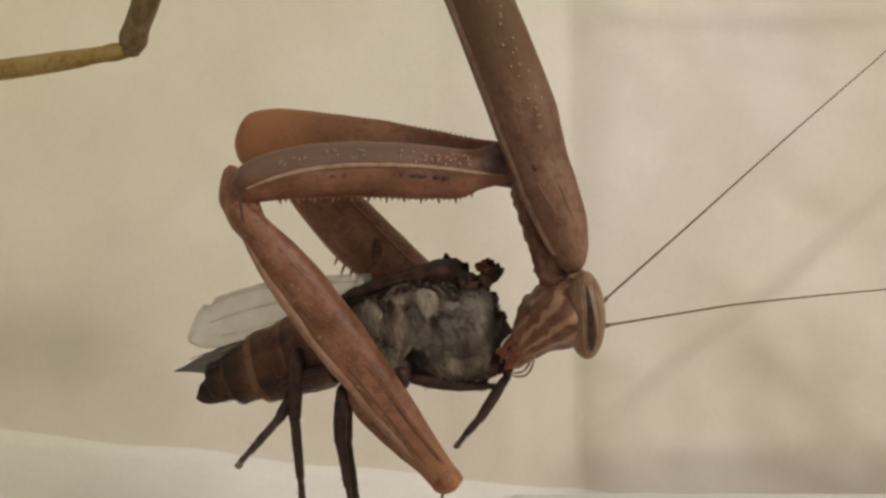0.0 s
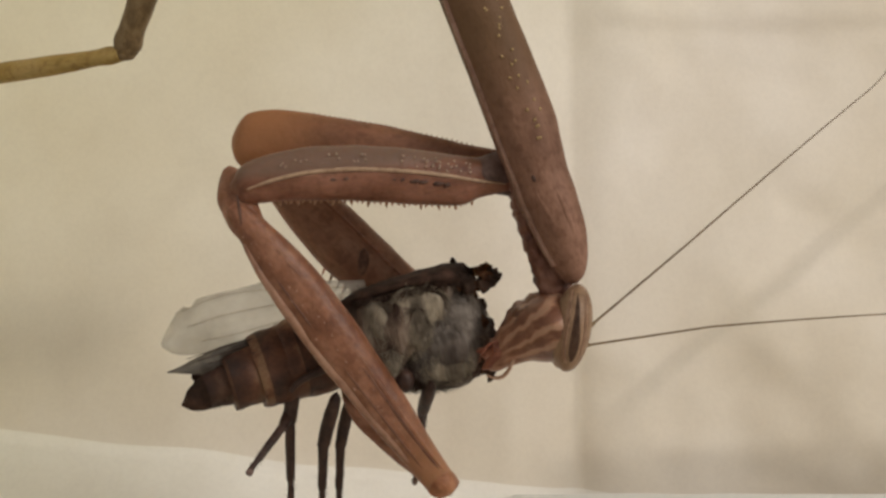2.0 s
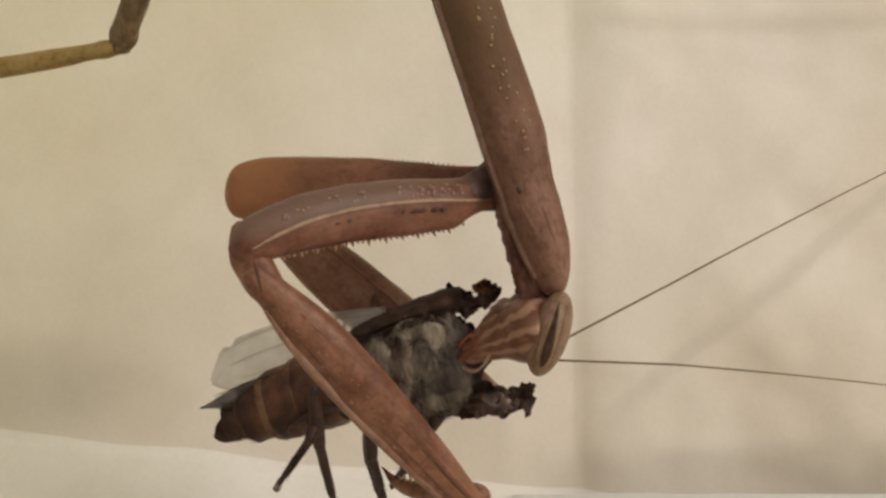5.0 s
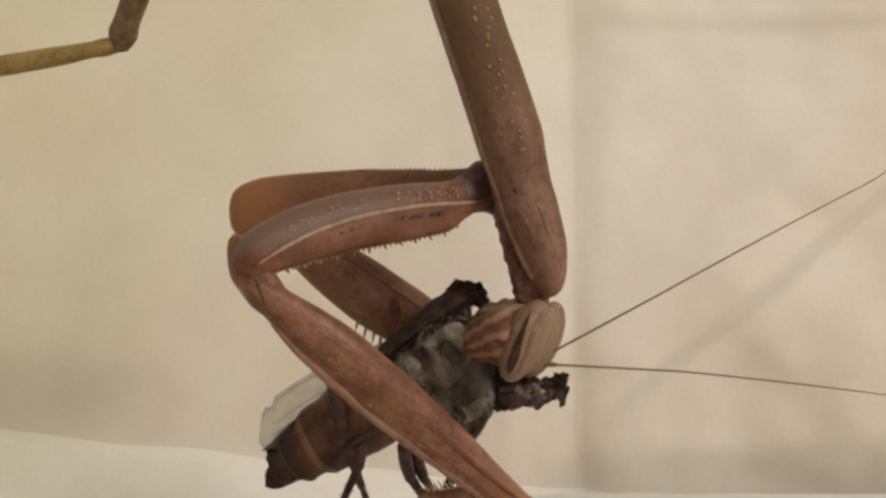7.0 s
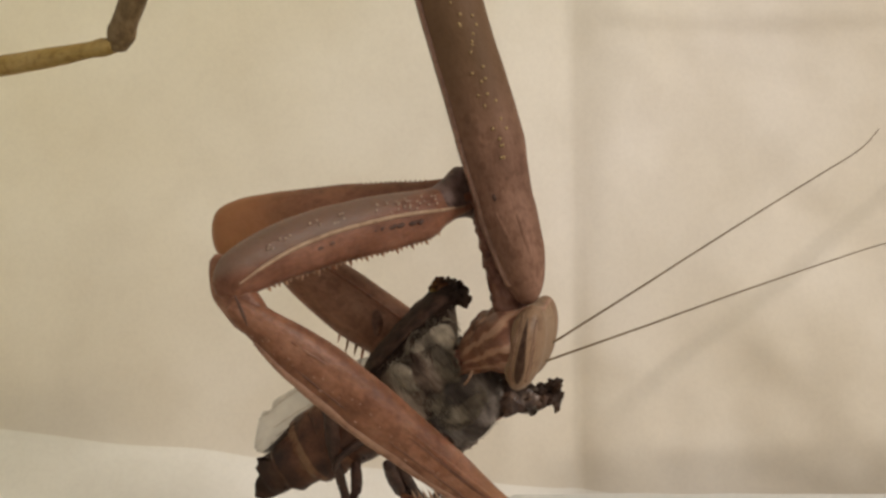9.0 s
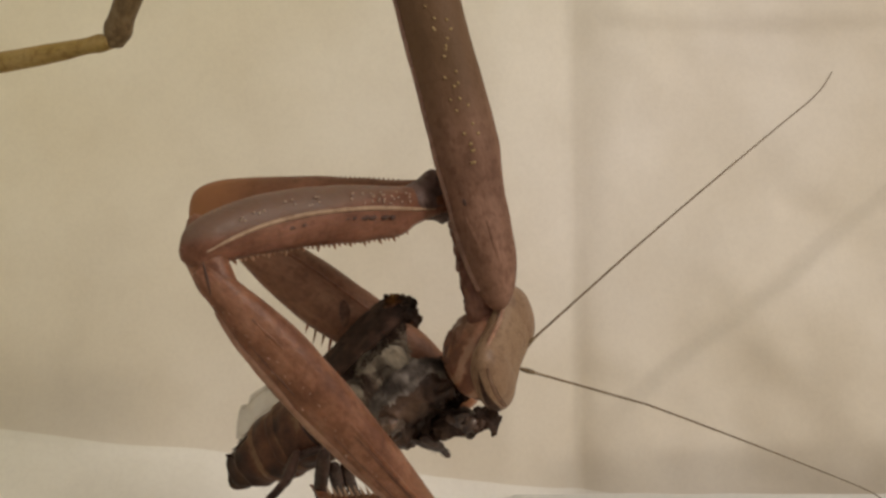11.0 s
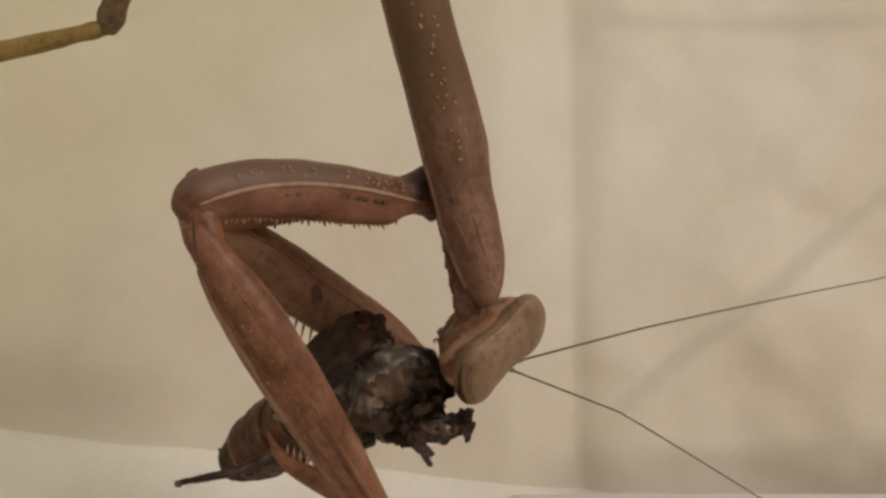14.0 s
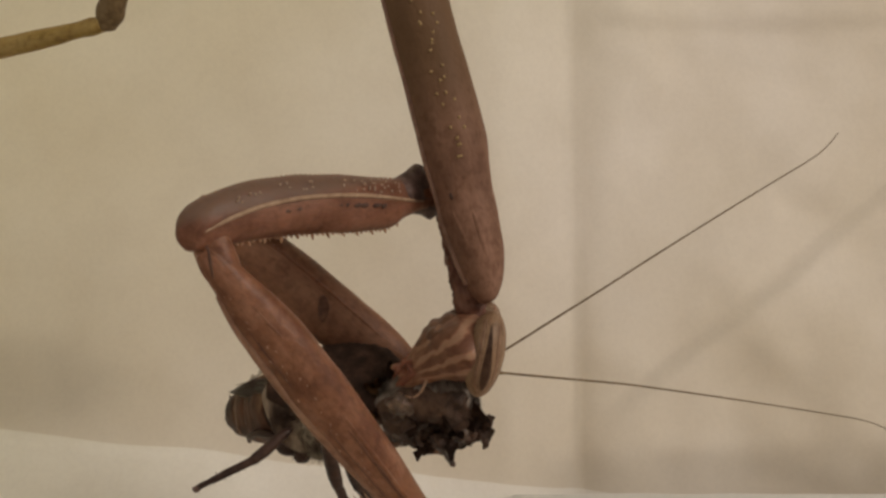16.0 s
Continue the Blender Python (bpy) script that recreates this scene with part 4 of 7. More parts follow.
    part("fur", hairs(bmesh.new(), 300, 44, on_ellipsoid((1.7, 1.2, 0.95), (-4.9, -0.5, -4.7)), 0.35, 0.016), M_FLY_LEG, under)
    tagged(under.children[-1], kind="stuff")
    for x, y, z in ((-3.9, -1.3, -4.9), (-5.2, -1.5, -4.9), (-6.0, -1.2, -4.5)):
        part("leg_base", blob(bmesh.new(), (x, y, z), (0.5, 0.45, 0.6), sub=3, rough=0.1, grain=1.8), M_FLY_LEG, under)
    for i, (x, y, z, w, h, turn) in enumerate(((0.15, -0.6, -0.5, 0.5, 0.4, 20), (0.0, -1.3, -0.9, 0.45, 0.5, -15), (-0.4, 0.3, -0.1, 0.5, 0.35, 40), (0.2, 0.4, -0.8, 0.5, 0.6, 60))):
        part("shred", crumpled(90 + i, w, h, 0.6), (M_FLY_DARK, M_FUR_DARK, M_FLY_DARK)[i % 3], t, "", mm(x, y, z, 0, turn * 2, turn))
    return t


M_FLANK = fur_body("grey_flank_fur", (0.075, 0.058, 0.048), (0.185, 0.152, 0.130), (0.34, 0.295, 0.255))
M_PALE_FLESH = chitin("pale_wet_tissue", (0.09, 0.06, 0.045), (0.16, 0.112, 0.085), (0.26, 0.19, 0.148), 0.3, 0.6, (1, 1, 1), 0.2, gloss=0.6)


def fly_chunk():
    """The loose front of the thorax: furry on one side, torn open on the other."""
    bm = blob(bmesh.new(), (0.25, 0, 0), (2.6, 1.6, 2.75), sub=5)
    for v in bm.verts:
        torn = min(1.0, max(0.0, 0.5 + v.co.y * 0.9))
        v.co += noise.noise_vector(v.co * 0.8) * 0.3 + noise.noise_vector(v.co * 2.0) * (0.08 + 0.2 * torn) + noise.noise_vector(v.co * 5.0) * (0.02 + 0.05 * torn)
    for f in bm.faces:
        f.material_index = int(f.calc_center_median().y + 0.5 * noise.noise(f.calc_center_median() * 1.3) > 0.35)
    c = part("torn_thorax_front", bm, M_FLANK, fly, "torn grey and black front of the thorax")
    c.data.materials.append(M_FUR_DARK)

    def near_side(g):
        while True:
            p, d = on_ellipsoid((2.6, 1.58, 2.7), (0.25, 0, 0))(g)
            if p.y < 0.2:
                return p, d
    part("fur", hairs(bmesh.new(), 3200, 8, near_side, 0.6, 0.017, (0.5, 0, -1)), M_FLANK, c, "short grey fur")
    tagged(c.children[-1], kind="stuff")
    for i, (x, z, rx, rz, material, name) in enumerate(((0.5, -1.5, 1.1, 0.75, M_TUFT, "pale_patch"), (0.2, 1.3, 1.0, 0.9, M_FUR_DARK, "dark_patch"), (-1.3, -1.6, 0.45, 0.7, M_FLY_DARK, "dark_patch"), (-1.0, 0.2, 0.45, 0.9, M_TUFT, "pale_patch"))):
        y = -1.55 * math.sqrt(max(0.05, 1 - ((x - 0.25) / 2.6) ** 2 - (z / 2.75) ** 2)) + 0.08
        patch = part(name, blob(bmesh.new(), (x, y, z), (rx, 0.22, rz), Matrix.Rotation(0.3, 4, "Y"), 4, 0.12, 1.5), material, c)
        part("fur", hairs(bmesh.new(), 420, 300 + i, on_ellipsoid((rx * 1.1, 0.26, rz * 1.1), (x, y, z)), 0.5, 0.017, (0.5, -0.2, -1)), material, patch)
        tagged(patch.children[-1], kind="stuff")
    for i, (x, z, w, h, turn) in enumerate(((2.1, 1.3, 0.5, 0.7, 30), (2.5, 0.2, 0.5, 0.6, -20), (2.2, -1.0, 0.5, 0.5, 10), (0.8, 2.3, 0.6, 0.5, 50))):   # ragged edge of the bite
        part("shred", crumpled(140 + i, w, h, 0.7), (M_FUR_DARK, M_ORANGE, M_FUR_DARK, M_FLY_DARK)[i], c, "", mm(x, -0.4, z, 0, turn * 2, turn))
    rng = random.Random(31)
    for i in range(14):                                    # the torn side: scraps of skin and wet lumps
        a, r = rng.uniform(0, 6.28), math.sqrt(rng.random()) * 0.9
        x, z = 0.25 + 2.3 * r * math.cos(a), 2.5 * r * math.sin(a)
        y = 1.5 * math.sqrt(max(0.05, 1 - r * r))
        size = rng.uniform(0.6, 1.2)
        if i % 3 == 2:
            part("shred", ragged(160 + i, (size * 0.6, size * 0.4, size * 0.7), 0.25, 3, 0.12, 2.0), (M_FLESH, M_ORANGE, M_PALE_FLESH)[(i // 3) % 3], c, "", mm(x, y, z))
        else:
            part("shred", crumpled(160 + i, size, size * rng.uniform(0.6, 1.3), 0.7), (M_FLY_DARK, M_FUR_DARK, M_FLY_DARK, M_FLESH)[i % 4], c, "", mm(x, y, z, rng.uniform(-30, 30), rng.uniform(-90, 90), rng.uniform(-30, 30)))
    return c


def fly_abdomen():
    """Along +x from the waist to the tip; -z is the back (upper in the picture)."""
    ab = thing("abdomen", "", "", Matrix())
    ab.parent = fly
    segs = ((0.0, 1.8, 1.85, 2.0), (1.5, 1.95, 2.0, 1.9), (3.0, 1.8, 1.85, 1.7), (4.4, 1.5, 1.5, 1.5), (5.6, 1.1, 1.1, 1.2))
    for i, (x, w, h, n) in enumerate(segs):
        x, n = x * 1.14, n * 1.14
        r = [(x - 0.25, 0, -0.02, w * 0.8, h * 0.8), (x, 0, 0, w * 0.97, h * 0.97), (x + n * 0.5, 0, 0, w * 0.99, h * 0.99), (x + n * 0.9, 0, 0.02, w * 0.97, h * 0.97), (x + n + 0.08, 0, 0.02, w * 0.93, h * 0.93)]
        bm = loft(bmesh.new(), r, 32, 6, 0.14, 0.8)
        for v in bm.verts:
            v.co += noise.noise_vector(v.co * 2.2 + Vector((i * 3, 0, 0))) * 0.09
        seg = part("segment", bm, M_ABDOMEN, ab)
        place = lambda g: ((lambda a, u: (Vector((x + n * u, 0.97 * w * math.cos(a), 0.97 * h * math.sin(a))), Vector((0.4, math.cos(a), math.sin(a)))))(g.uniform(0, 6.28), g.uniform(0.3, 1)))
        part("bristles", hairs(bmesh.new(), 130, 200 + i, place, 0.3, 0.012, (1, 0, 0.2)), M_FLY_DARK, seg)
        tagged(seg.children[-1], kind="stuff")
    bent = [(1.2, -1.75, 1.1), (2.4, -2.0, 0.75), (3.7, -1.95, 0.9), (4.3, -1.75, 1.25)]
    part("folded_leg", tube(bmesh.new(), bent, (0.2, 0.2, 0.16, 0.1), 10), M_FLY_LEG, ab, "dark hind leg folded along the abdomen")
    bm = crumpled(230, 0.9, 0.75, 0.4, 0.4)
    part("torn_edge", bm, M_FLY_DARK, ab, "torn dark skin at the tail", mm(7.4, -0.5, -0.3, 0, 20, 15))
    tip = [(7.2, 0, 0.05, 1.0, 1.0), (8.0, 0, 0.15, 0.75, 0.8), (8.6, 0, 0.3, 0.4, 0.5), (9.0, 0, 0.4, 0.15, 0.2), (9.15, 0, 0.42, 0.03, 0.05)]
    part("tail_tip", loft(bmesh.new(), tip, 16, 5, 0.12, 1.6), M_FLY_DARK, ab, "black pointed tail tip")
    return ab


def fly_wing(name_label, low, high, point, vein_r):
    """A wing lying along the abdomen, with veins; -z is its upper edge in the picture."""
    bm = bmesh.new()
    n = 30
    rows = []
    for k in range(n + 1):
        u = k / n
        x = -1.5 + 10.5 * u
        end = 1.0 if u < 0.75 else max(0.03, 1 - ((u - 0.75) / 0.25) ** (1.2 if point else 2.6))
        grow = 0.35 + 0.65 * min(1.0, u * 2.2)
        top = -high * grow * end + 0.05 * noise.noise(Vector((x * 1.5, 2, 0))) + (0.28 if 0.80 < u < 0.84 and not point else 0)
        foot = low * grow * (end if point else end ** 0.5)
        bow = 0.25 * math.sin(3 * u) + 0.1 * noise.noise(Vector((x, 0, 4)))
        rows.append([bm.verts.new((x, bow + 0.12 * math.sin(9 * j / 6 + x), foot + (top - foot) * j / 6)) for j in range(7)])
    for a, b in zip(rows, rows[1:]):
        for j in range(6):
            bm.faces.new((a[j], b[j], b[j + 1], a[j + 1]))
    bmesh.ops.solidify(bm, geom=bm.faces[:], thickness=0.02)
    w = part("wing", bm, M_WING_DARK if point else M_WING, fly, name_label)
    for j, (f0, f1, reach) in enumerate(((-0.3, -0.9, 7.0), (-0.1, -0.35, 6.6), (0.1, 0.25, 6.2))):
        z0, z1 = f0 * high, f1 * high
        r = [(-1.5, -0.03, z0 * 0.4, vein_r * 1.3, vein_r * 1.3), (2, 0.1, (z0 + z1) / 2, vein_r, vein_r), (5.4, 0.1, z1, vein_r * 0.8, vein_r * 0.8), (reach * 1.15, 0.05, z1 * 0.8, vein_r * 0.5, vein_r * 0.5)]
        part("vein", loft(bmesh.new(), r, 6, 4), M_FLY_LEG if point else M_VEIN, w)
    return w


def fly_leg(length, thick, knee_at, bend):
    """One dark bristly leg along +x, bent at the knee, with its foot."""
    k = knee_at * length
    rows = [(-0.75, 0, -bend * 0.3, thick * 0.1, thick * 0.1), (-0.5, 0, -bend * 0.2, thick * 0.75, thick * 0.8), (0, 0, 0, thick, thick), (k * 0.5, 0, bend * 0.6, thick * 1.05, thick * 1.1), (k, 0, bend, thick * 0.9, thick * 0.95), (k + 0.25, 0, bend * 0.95, thick * 0.75, thick * 0.8),
            (length * 0.82, 0, bend * 0.3, thick * 0.62, thick * 0.66), (length * 0.86, 0, bend * 0.2, thick * 0.5, thick * 0.5), (length, 0, 0, thick * 0.5, thick * 0.5), (length + 0.15, 0, 0, thick * 0.3, thick * 0.3)]
    bm = loft(bmesh.new(), rows, 12, 5, 0.03, 2)
    leg = part("leg", bm, M_FLY_LEG, fly, "dark brown bristly leg")

    def place(rng):
        x = rng.uniform(0.2, length)
        z = float(np.interp(x, [r[0] for r in rows], [r[2] for r in rows]))
        a = rng.uniform(0, 6.28)
        d = Vector((0.6, math.cos(a), math.sin(a)))
        return Vector((x, thick * 0.6 * math.cos(a), z + thick * 0.6 * math.sin(a))), d
    part("bristles", hairs(bmesh.new(), 60, 5, place, 0.22, 0.015), M_FLY_LEG, leg)
    tagged(leg.children[-1], kind="stuff")
    part("foot", blob(bmesh.new(), (length + 0.1, 0, 0), (0.17, 0.16, 0.16), sub=2, rough=0.08, grain=5), M_GREY, leg, "pale grey foot pad")
    return leg


thorax_fly = fly_thorax()
chunk_fly = fly_chunk()
abdomen_fly = fly_abdomen()
wing_near = fly_wing("smoky pointed wing with a dark front edge", 0.9, 0.5, True, 0.04)
wing_far = fly_wing("clear greyish notched wing", 1.0, 1.75, False, 0.015)
leg_hind = fly_leg(4.4, 0.27, 0.35, 0.25)
leg_mid = fly_leg(7.0, 0.33, 0.4, -0.2)
leg_mid_far = fly_leg(5.0, 0.33, 0.4, -0.25)
leg_hind_far = fly_leg(5.0, 0.3, 0.4, -0.2)
leg_front_upper = fly_leg(3.9, 0.33, 0.5, -0.1)
leg_front_lower = fly_leg(3.4, 0.26, 0.5, 0.1)


def torn_piece(name, seed, scraps, lumps, material, label):
    """Crumpled scraps of skin and wet lumps hanging together; scraps: x, z, half width, half height, turn; lumps: x, z, rx, rz."""
    first = None
    for i, (x, z, w, h, turn) in enumerate(scraps):
        bm = crumpled(seed + i, w, h, 0.55, 0.36, 0.1)
        if first is None:
            first = part(name, bm, material, fly, label)
        else:
            part("shred", bm, (material, M_FUR_DARK, M_FLANK)[i % 3], first, "", mm(x, 0.2 * (i % 3) - 0.2, z, 25 * (i % 3 - 1), turn, 20 * (i % 2)))
    for i, (x, z, rx, rz) in enumerate(lumps):
        part("shred", ragged(seed + 20 + i, (rx, min(rx, rz) * 0.8, rz), 0.3, 4, 0.12, 1.8), (M_FUR_DARK, M_FLESH, material)[i % 3], first, "", mm(x, 0.1, z))
    return first


flap = torn_piece("torn_flap", 41, ((0, 0, 0.5, 0.42, 0), (0.4, -0.25, 0.4, 0.3, 40), (-0.45, -0.45, 0.45, 0.4, -30), (-0.9, -0.6, 0.55, 0.4, 15), (0.0, -0.6, 0.4, 0.5, 70)), ((-0.4, -0.6, 0.35, 0.3), (-1.0, -0.7, 0.4, 0.3)), M_ORANGE,
                  "curled orange-brown torn flap")
scrap = torn_piece("torn_scrap", 52, ((0, -0.1, 0.7, 0.62, 0), (0.45, -0.4, 0.5, 0.5, 35), (-0.7, -0.1, 0.85, 0.68, -10), (-1.6, -0.1, 1.0, 0.85, 20), (-2.5, 0.0, 1.1, 0.95, -15), (-0.9, -0.5, 0.7, 0.5, 50), (0.5, 0.35, 0.4, 0.35, -50)),
                   ((-0.4, -0.25, 0.55, 0.4), (-1.2, -0.3, 0.8, 0.55), (-2.1, -0.2, 0.9, 0.65)), M_FUR_DARK, "ragged dark scrap of tissue")


# ---- what moves ----
def motions():
    walk(body, [
        (0, mm(4.53, 0.00, 3.82, 0.0, 71.1, 0.0)), (0.5, mm(4.68, 0.00, 3.74, 0.0, 70.7, 0.0)), (1, mm(4.61, 0.00, 3.50, 0.0, 71.2, 0.0)),
        (1.5, mm(4.37, 0.00, 3.34, 0.0, 71.7, 0.0)), (2, mm(4.50, 0.00, 3.32, 0.0, 71.0, 0.0)), (2.5, mm(4.82, 0.00, 3.32, 0.0, 70.6, 0.0)),
        (3, mm(4.61, 0.00, 3.13, 0.0, 71.6, 0.0)), (3.5, mm(4.50, 0.00, 2.97, 0.0, 72.4, 0.0)), (4, mm(4.21, 0.00, 2.79, 0.0, 73.3, 0.0)),
        (6.5, mm(3.74, 0.00, 2.79, 1.5, 73.8, 0.0)), (7, mm(3.71, 0.00, 2.79, 1.8, 73.8, 0.0)), (7.5, mm(3.65, 0.00, 2.79, 2.1, 73.7, 0.0)),
        (8, mm(3.62, 0.00, 2.71, 2.4, 74.2, 0.0)), (8.5, mm(3.03, 0.00, 2.58, 2.7, 75.4, 0.0)), (9, mm(2.79, 0.00, 2.45, 3.0, 75.8, 0.0)),
        (9.5, mm(2.21, 0.00, 2.21, 4.0, 77.8, 0.0)), (12, mm(1.50, 0.00, 2.26, 9.0, 76.1, 0.0)), (12.5, mm(1.42, 0.00, 2.21, 9.0, 75.4, 0.0)),
        (13, mm(1.15, 0.00, 2.13, 9.0, 77.0, 0.0)), (13.5, mm(1.20, 0.00, 2.18, 9.0, 76.6, 0.0)), (14, mm(0.99, 0.00, 2.37, 9.0, 77.3, 0.0)),
        (14.5, mm(1.48, 0.00, 2.42, 9.0, 76.0, 0.0)), (15, mm(1.27, 0.00, 2.58, 9.0, 76.6, 0.0)), (15.5, mm(1.13, 0.00, 2.63, 9.0, 77.3, 0.0)),
        (16, mm(0.97, 0.00, 2.53, 9.0, 77.2, 0.0)),
    ])
    walk(coxa_near, [
        (0, mm(2.80, 1.00, 3.44, 173.5, 7.6, -168.6)), (0.5, mm(2.99, 1.00, 3.34, 173.3, 6.5, -168.8)), (1, mm(2.96, 1.00, 3.20, 173.1, 5.4, -168.6)),
        (1.5, mm(2.66, 1.00, 3.04, 174.0, 6.5, -163.2)), (2, mm(2.83, 1.00, 3.04, 173.2, 5.8, -168.4)), (2.5, mm(3.18, 1.00, 2.96, 173.4, 7.0, -168.8)),
        (3, mm(2.80, 1.00, 2.64, 178.5, 13.7, -154.2)), (3.5, mm(2.74, 1.00, 2.56, 175.2, 5.4, -149.5)), (4, mm(2.48, 1.00, 2.29, 177.2, 9.7, -151.8)),
        (6.5, mm(1.75, 1.00, 2.26, 177.2, 17.6, -146.7)), (7, mm(1.64, 1.00, 2.21, 178.3, 17.8, -144.6)), (7.5, mm(1.56, 1.00, 2.21, 177.2, 16.1, -144.4)),
        (8, mm(1.56, 1.00, 2.18, 176.8, 17.8, -148.1)), (8.5, mm(0.97, 1.00, 2.02, -179.7, 19.7, -143.0)), (9, mm(0.73, 1.00, 1.94, -180.0, 20.6, -144.6)),
        (9.5, mm(0.08, 1.00, 1.80, 175.6, 11.8, -140.3)), (12, mm(-0.75, 1.00, 1.86, 179.8, 17.1, -140.1)), (12.5, mm(-0.83, 1.00, 1.75, -178.1, 18.7, -138.4)),
        (13, mm(-1.05, 1.00, 1.67, 179.9, 14.6, -135.6)), (13.5, mm(-1.00, 1.00, 1.80, -178.2, 10.4, -136.2)), (14, mm(-1.16, 1.00, 2.10, 177.5, 6.0, -137.2)),
        (14.5, mm(-0.75, 1.00, 2.10, 179.2, 7.8, -137.0)), (15, mm(-1.00, 1.00, 2.02, -174.5, 13.6, -134.5)), (15.5, mm(-1.08, 1.00, 2.21, -176.0, 12.1, -134.6)),
        (16, mm(-1.29, 1.00, 2.13, -176.4, 11.7, -134.7)),
    ])
    walk(femur_near, [
        (0, mm(-9.20, -1.66, 1.76, 8.7, 52.5, 10.8)), (0.5, mm(-9.06, -1.63, 1.87, -1.4, 53.2, -1.8)), (1, mm(-9.17, -1.69, 1.96, 9.9, 55.5, 11.9)),
        (1.5, mm(-9.05, -2.75, 1.59, 15.7, 52.0, 19.6)), (2, mm(-9.27, -1.72, 1.71, 8.5, 53.1, 10.5)), (2.5, mm(-8.95, -1.64, 1.38, 6.0, 50.0, 7.7)),
        (3, mm(-7.61, -4.38, -0.32, 14.9, 43.0, 21.4)), (3.5, mm(-7.47, -5.36, 1.32, 16.0, 44.4, 22.3)), (4, mm(-7.87, -4.89, 0.16, 17.5, 47.4, 23.2)),
        (6.5, mm(-7.73, -5.58, -1.47, 21.9, 43.0, 21.8)), (7, mm(-7.60, -5.91, -1.57, 20.7, 40.0, 21.4)), (7.5, mm(-7.74, -6.01, -1.22, 22.3, 43.2, 22.3)),
        (8, mm(-8.06, -5.34, -1.59, 19.4, 38.6, 20.0)), (8.5, mm(-7.97, -6.10, -2.13, 20.9, 40.7, 21.4)), (9, mm(-8.35, -5.80, -2.38, 19.7, 38.7, 20.4)),
        (9.5, mm(-8.88, -6.80, -0.75, 23.6, 45.7, 23.1)), (12, mm(-9.47, -6.66, -1.77, 34.0, 47.4, 27.0)), (12.5, mm(-9.25, -6.85, -2.21, 31.7, 44.4, 25.2)),
        (13, mm(-9.13, -7.30, -1.41, 29.9, 43.4, 23.1)), (13.5, mm(-9.27, -7.30, -0.41, 45.8, 37.6, 46.0)), (14, mm(-9.71, -7.30, 0.76, 39.7, 56.6, 30.5)),
        (14.5, mm(-9.25, -7.30, 0.39, 36.5, 53.2, 28.0)), (15, mm(-8.78, -7.30, -0.79, 38.1, 52.6, 29.9)), (15.5, mm(-8.89, -7.30, -0.30, 37.4, 51.5, 29.6)),
        (16, mm(-9.13, -7.30, -0.30, 35.7, 51.0, 27.7)),
    ])
    walk(tibia_near, [
        (0, mm(0.26, 0.62, -10.79, -169.4, -33.1, 161.1)), (0.5, mm(0.43, -1.42, -10.80, -164.7, -30.9, 151.9)), (1, mm(-0.40, 0.63, -11.06, -163.2, -34.7, 152.0)),
        (1.5, mm(0.13, 0.97, -10.88, -167.0, -29.6, 155.0)), (2, mm(0.08, 0.49, -10.94, -167.9, -31.5, 157.7)), (2.5, mm(1.15, 0.21, -10.75, -166.5, -26.0, 151.3)),
        (3, mm(2.61, 0.12, -10.54, -157.6, -28.2, 138.9)), (3.5, mm(2.30, -0.86, -9.03, 162.2, 14.9, 128.7)), (4, mm(1.50, -0.38, -10.93, 173.2, 6.4, 133.0)),
        (6.5, mm(2.28, -1.08, -11.52, 163.5, 11.2, 123.3)), (7, mm(2.64, -1.40, -10.80, 158.3, 16.3, 125.2)), (7.5, mm(2.01, -1.50, -11.10, 167.8, 10.5, 130.2)),
        (8, mm(2.94, -0.83, -10.95, 143.6, 23.9, 118.8)), (8.5, mm(2.26, -1.60, -11.58, 165.7, 11.4, 127.8)), (9, mm(2.40, -1.30, -11.59, 167.0, 11.6, 131.0)),
        (9.5, mm(0.49, -2.30, -11.19, 168.5, 10.2, 131.0)), (12, mm(-1.61, -2.15, -11.35, 168.5, 12.0, 135.6)), (12.5, mm(-0.74, -2.34, -11.43, 167.3, 12.5, 133.9)),
        (13, mm(0.24, -2.80, -11.06, 171.2, 9.4, 136.5)), (13.5, mm(-0.68, 2.10, -9.92, 157.1, 20.2, 129.2)), (14, mm(-2.92, -2.80, -11.18, -171.5, -12.3, 145.1)),
        (14.5, mm(-1.70, -2.80, -11.01, -171.5, -12.9, 146.1)), (15, mm(-1.83, -2.80, -11.30, 160.1, 16.2, 127.6)), (15.5, mm(-1.83, -2.80, -10.52, 148.2, 26.1, 125.4)),
        (16, mm(-1.51, -2.80, -10.93, 157.8, 20.1, 130.1)),
    ])
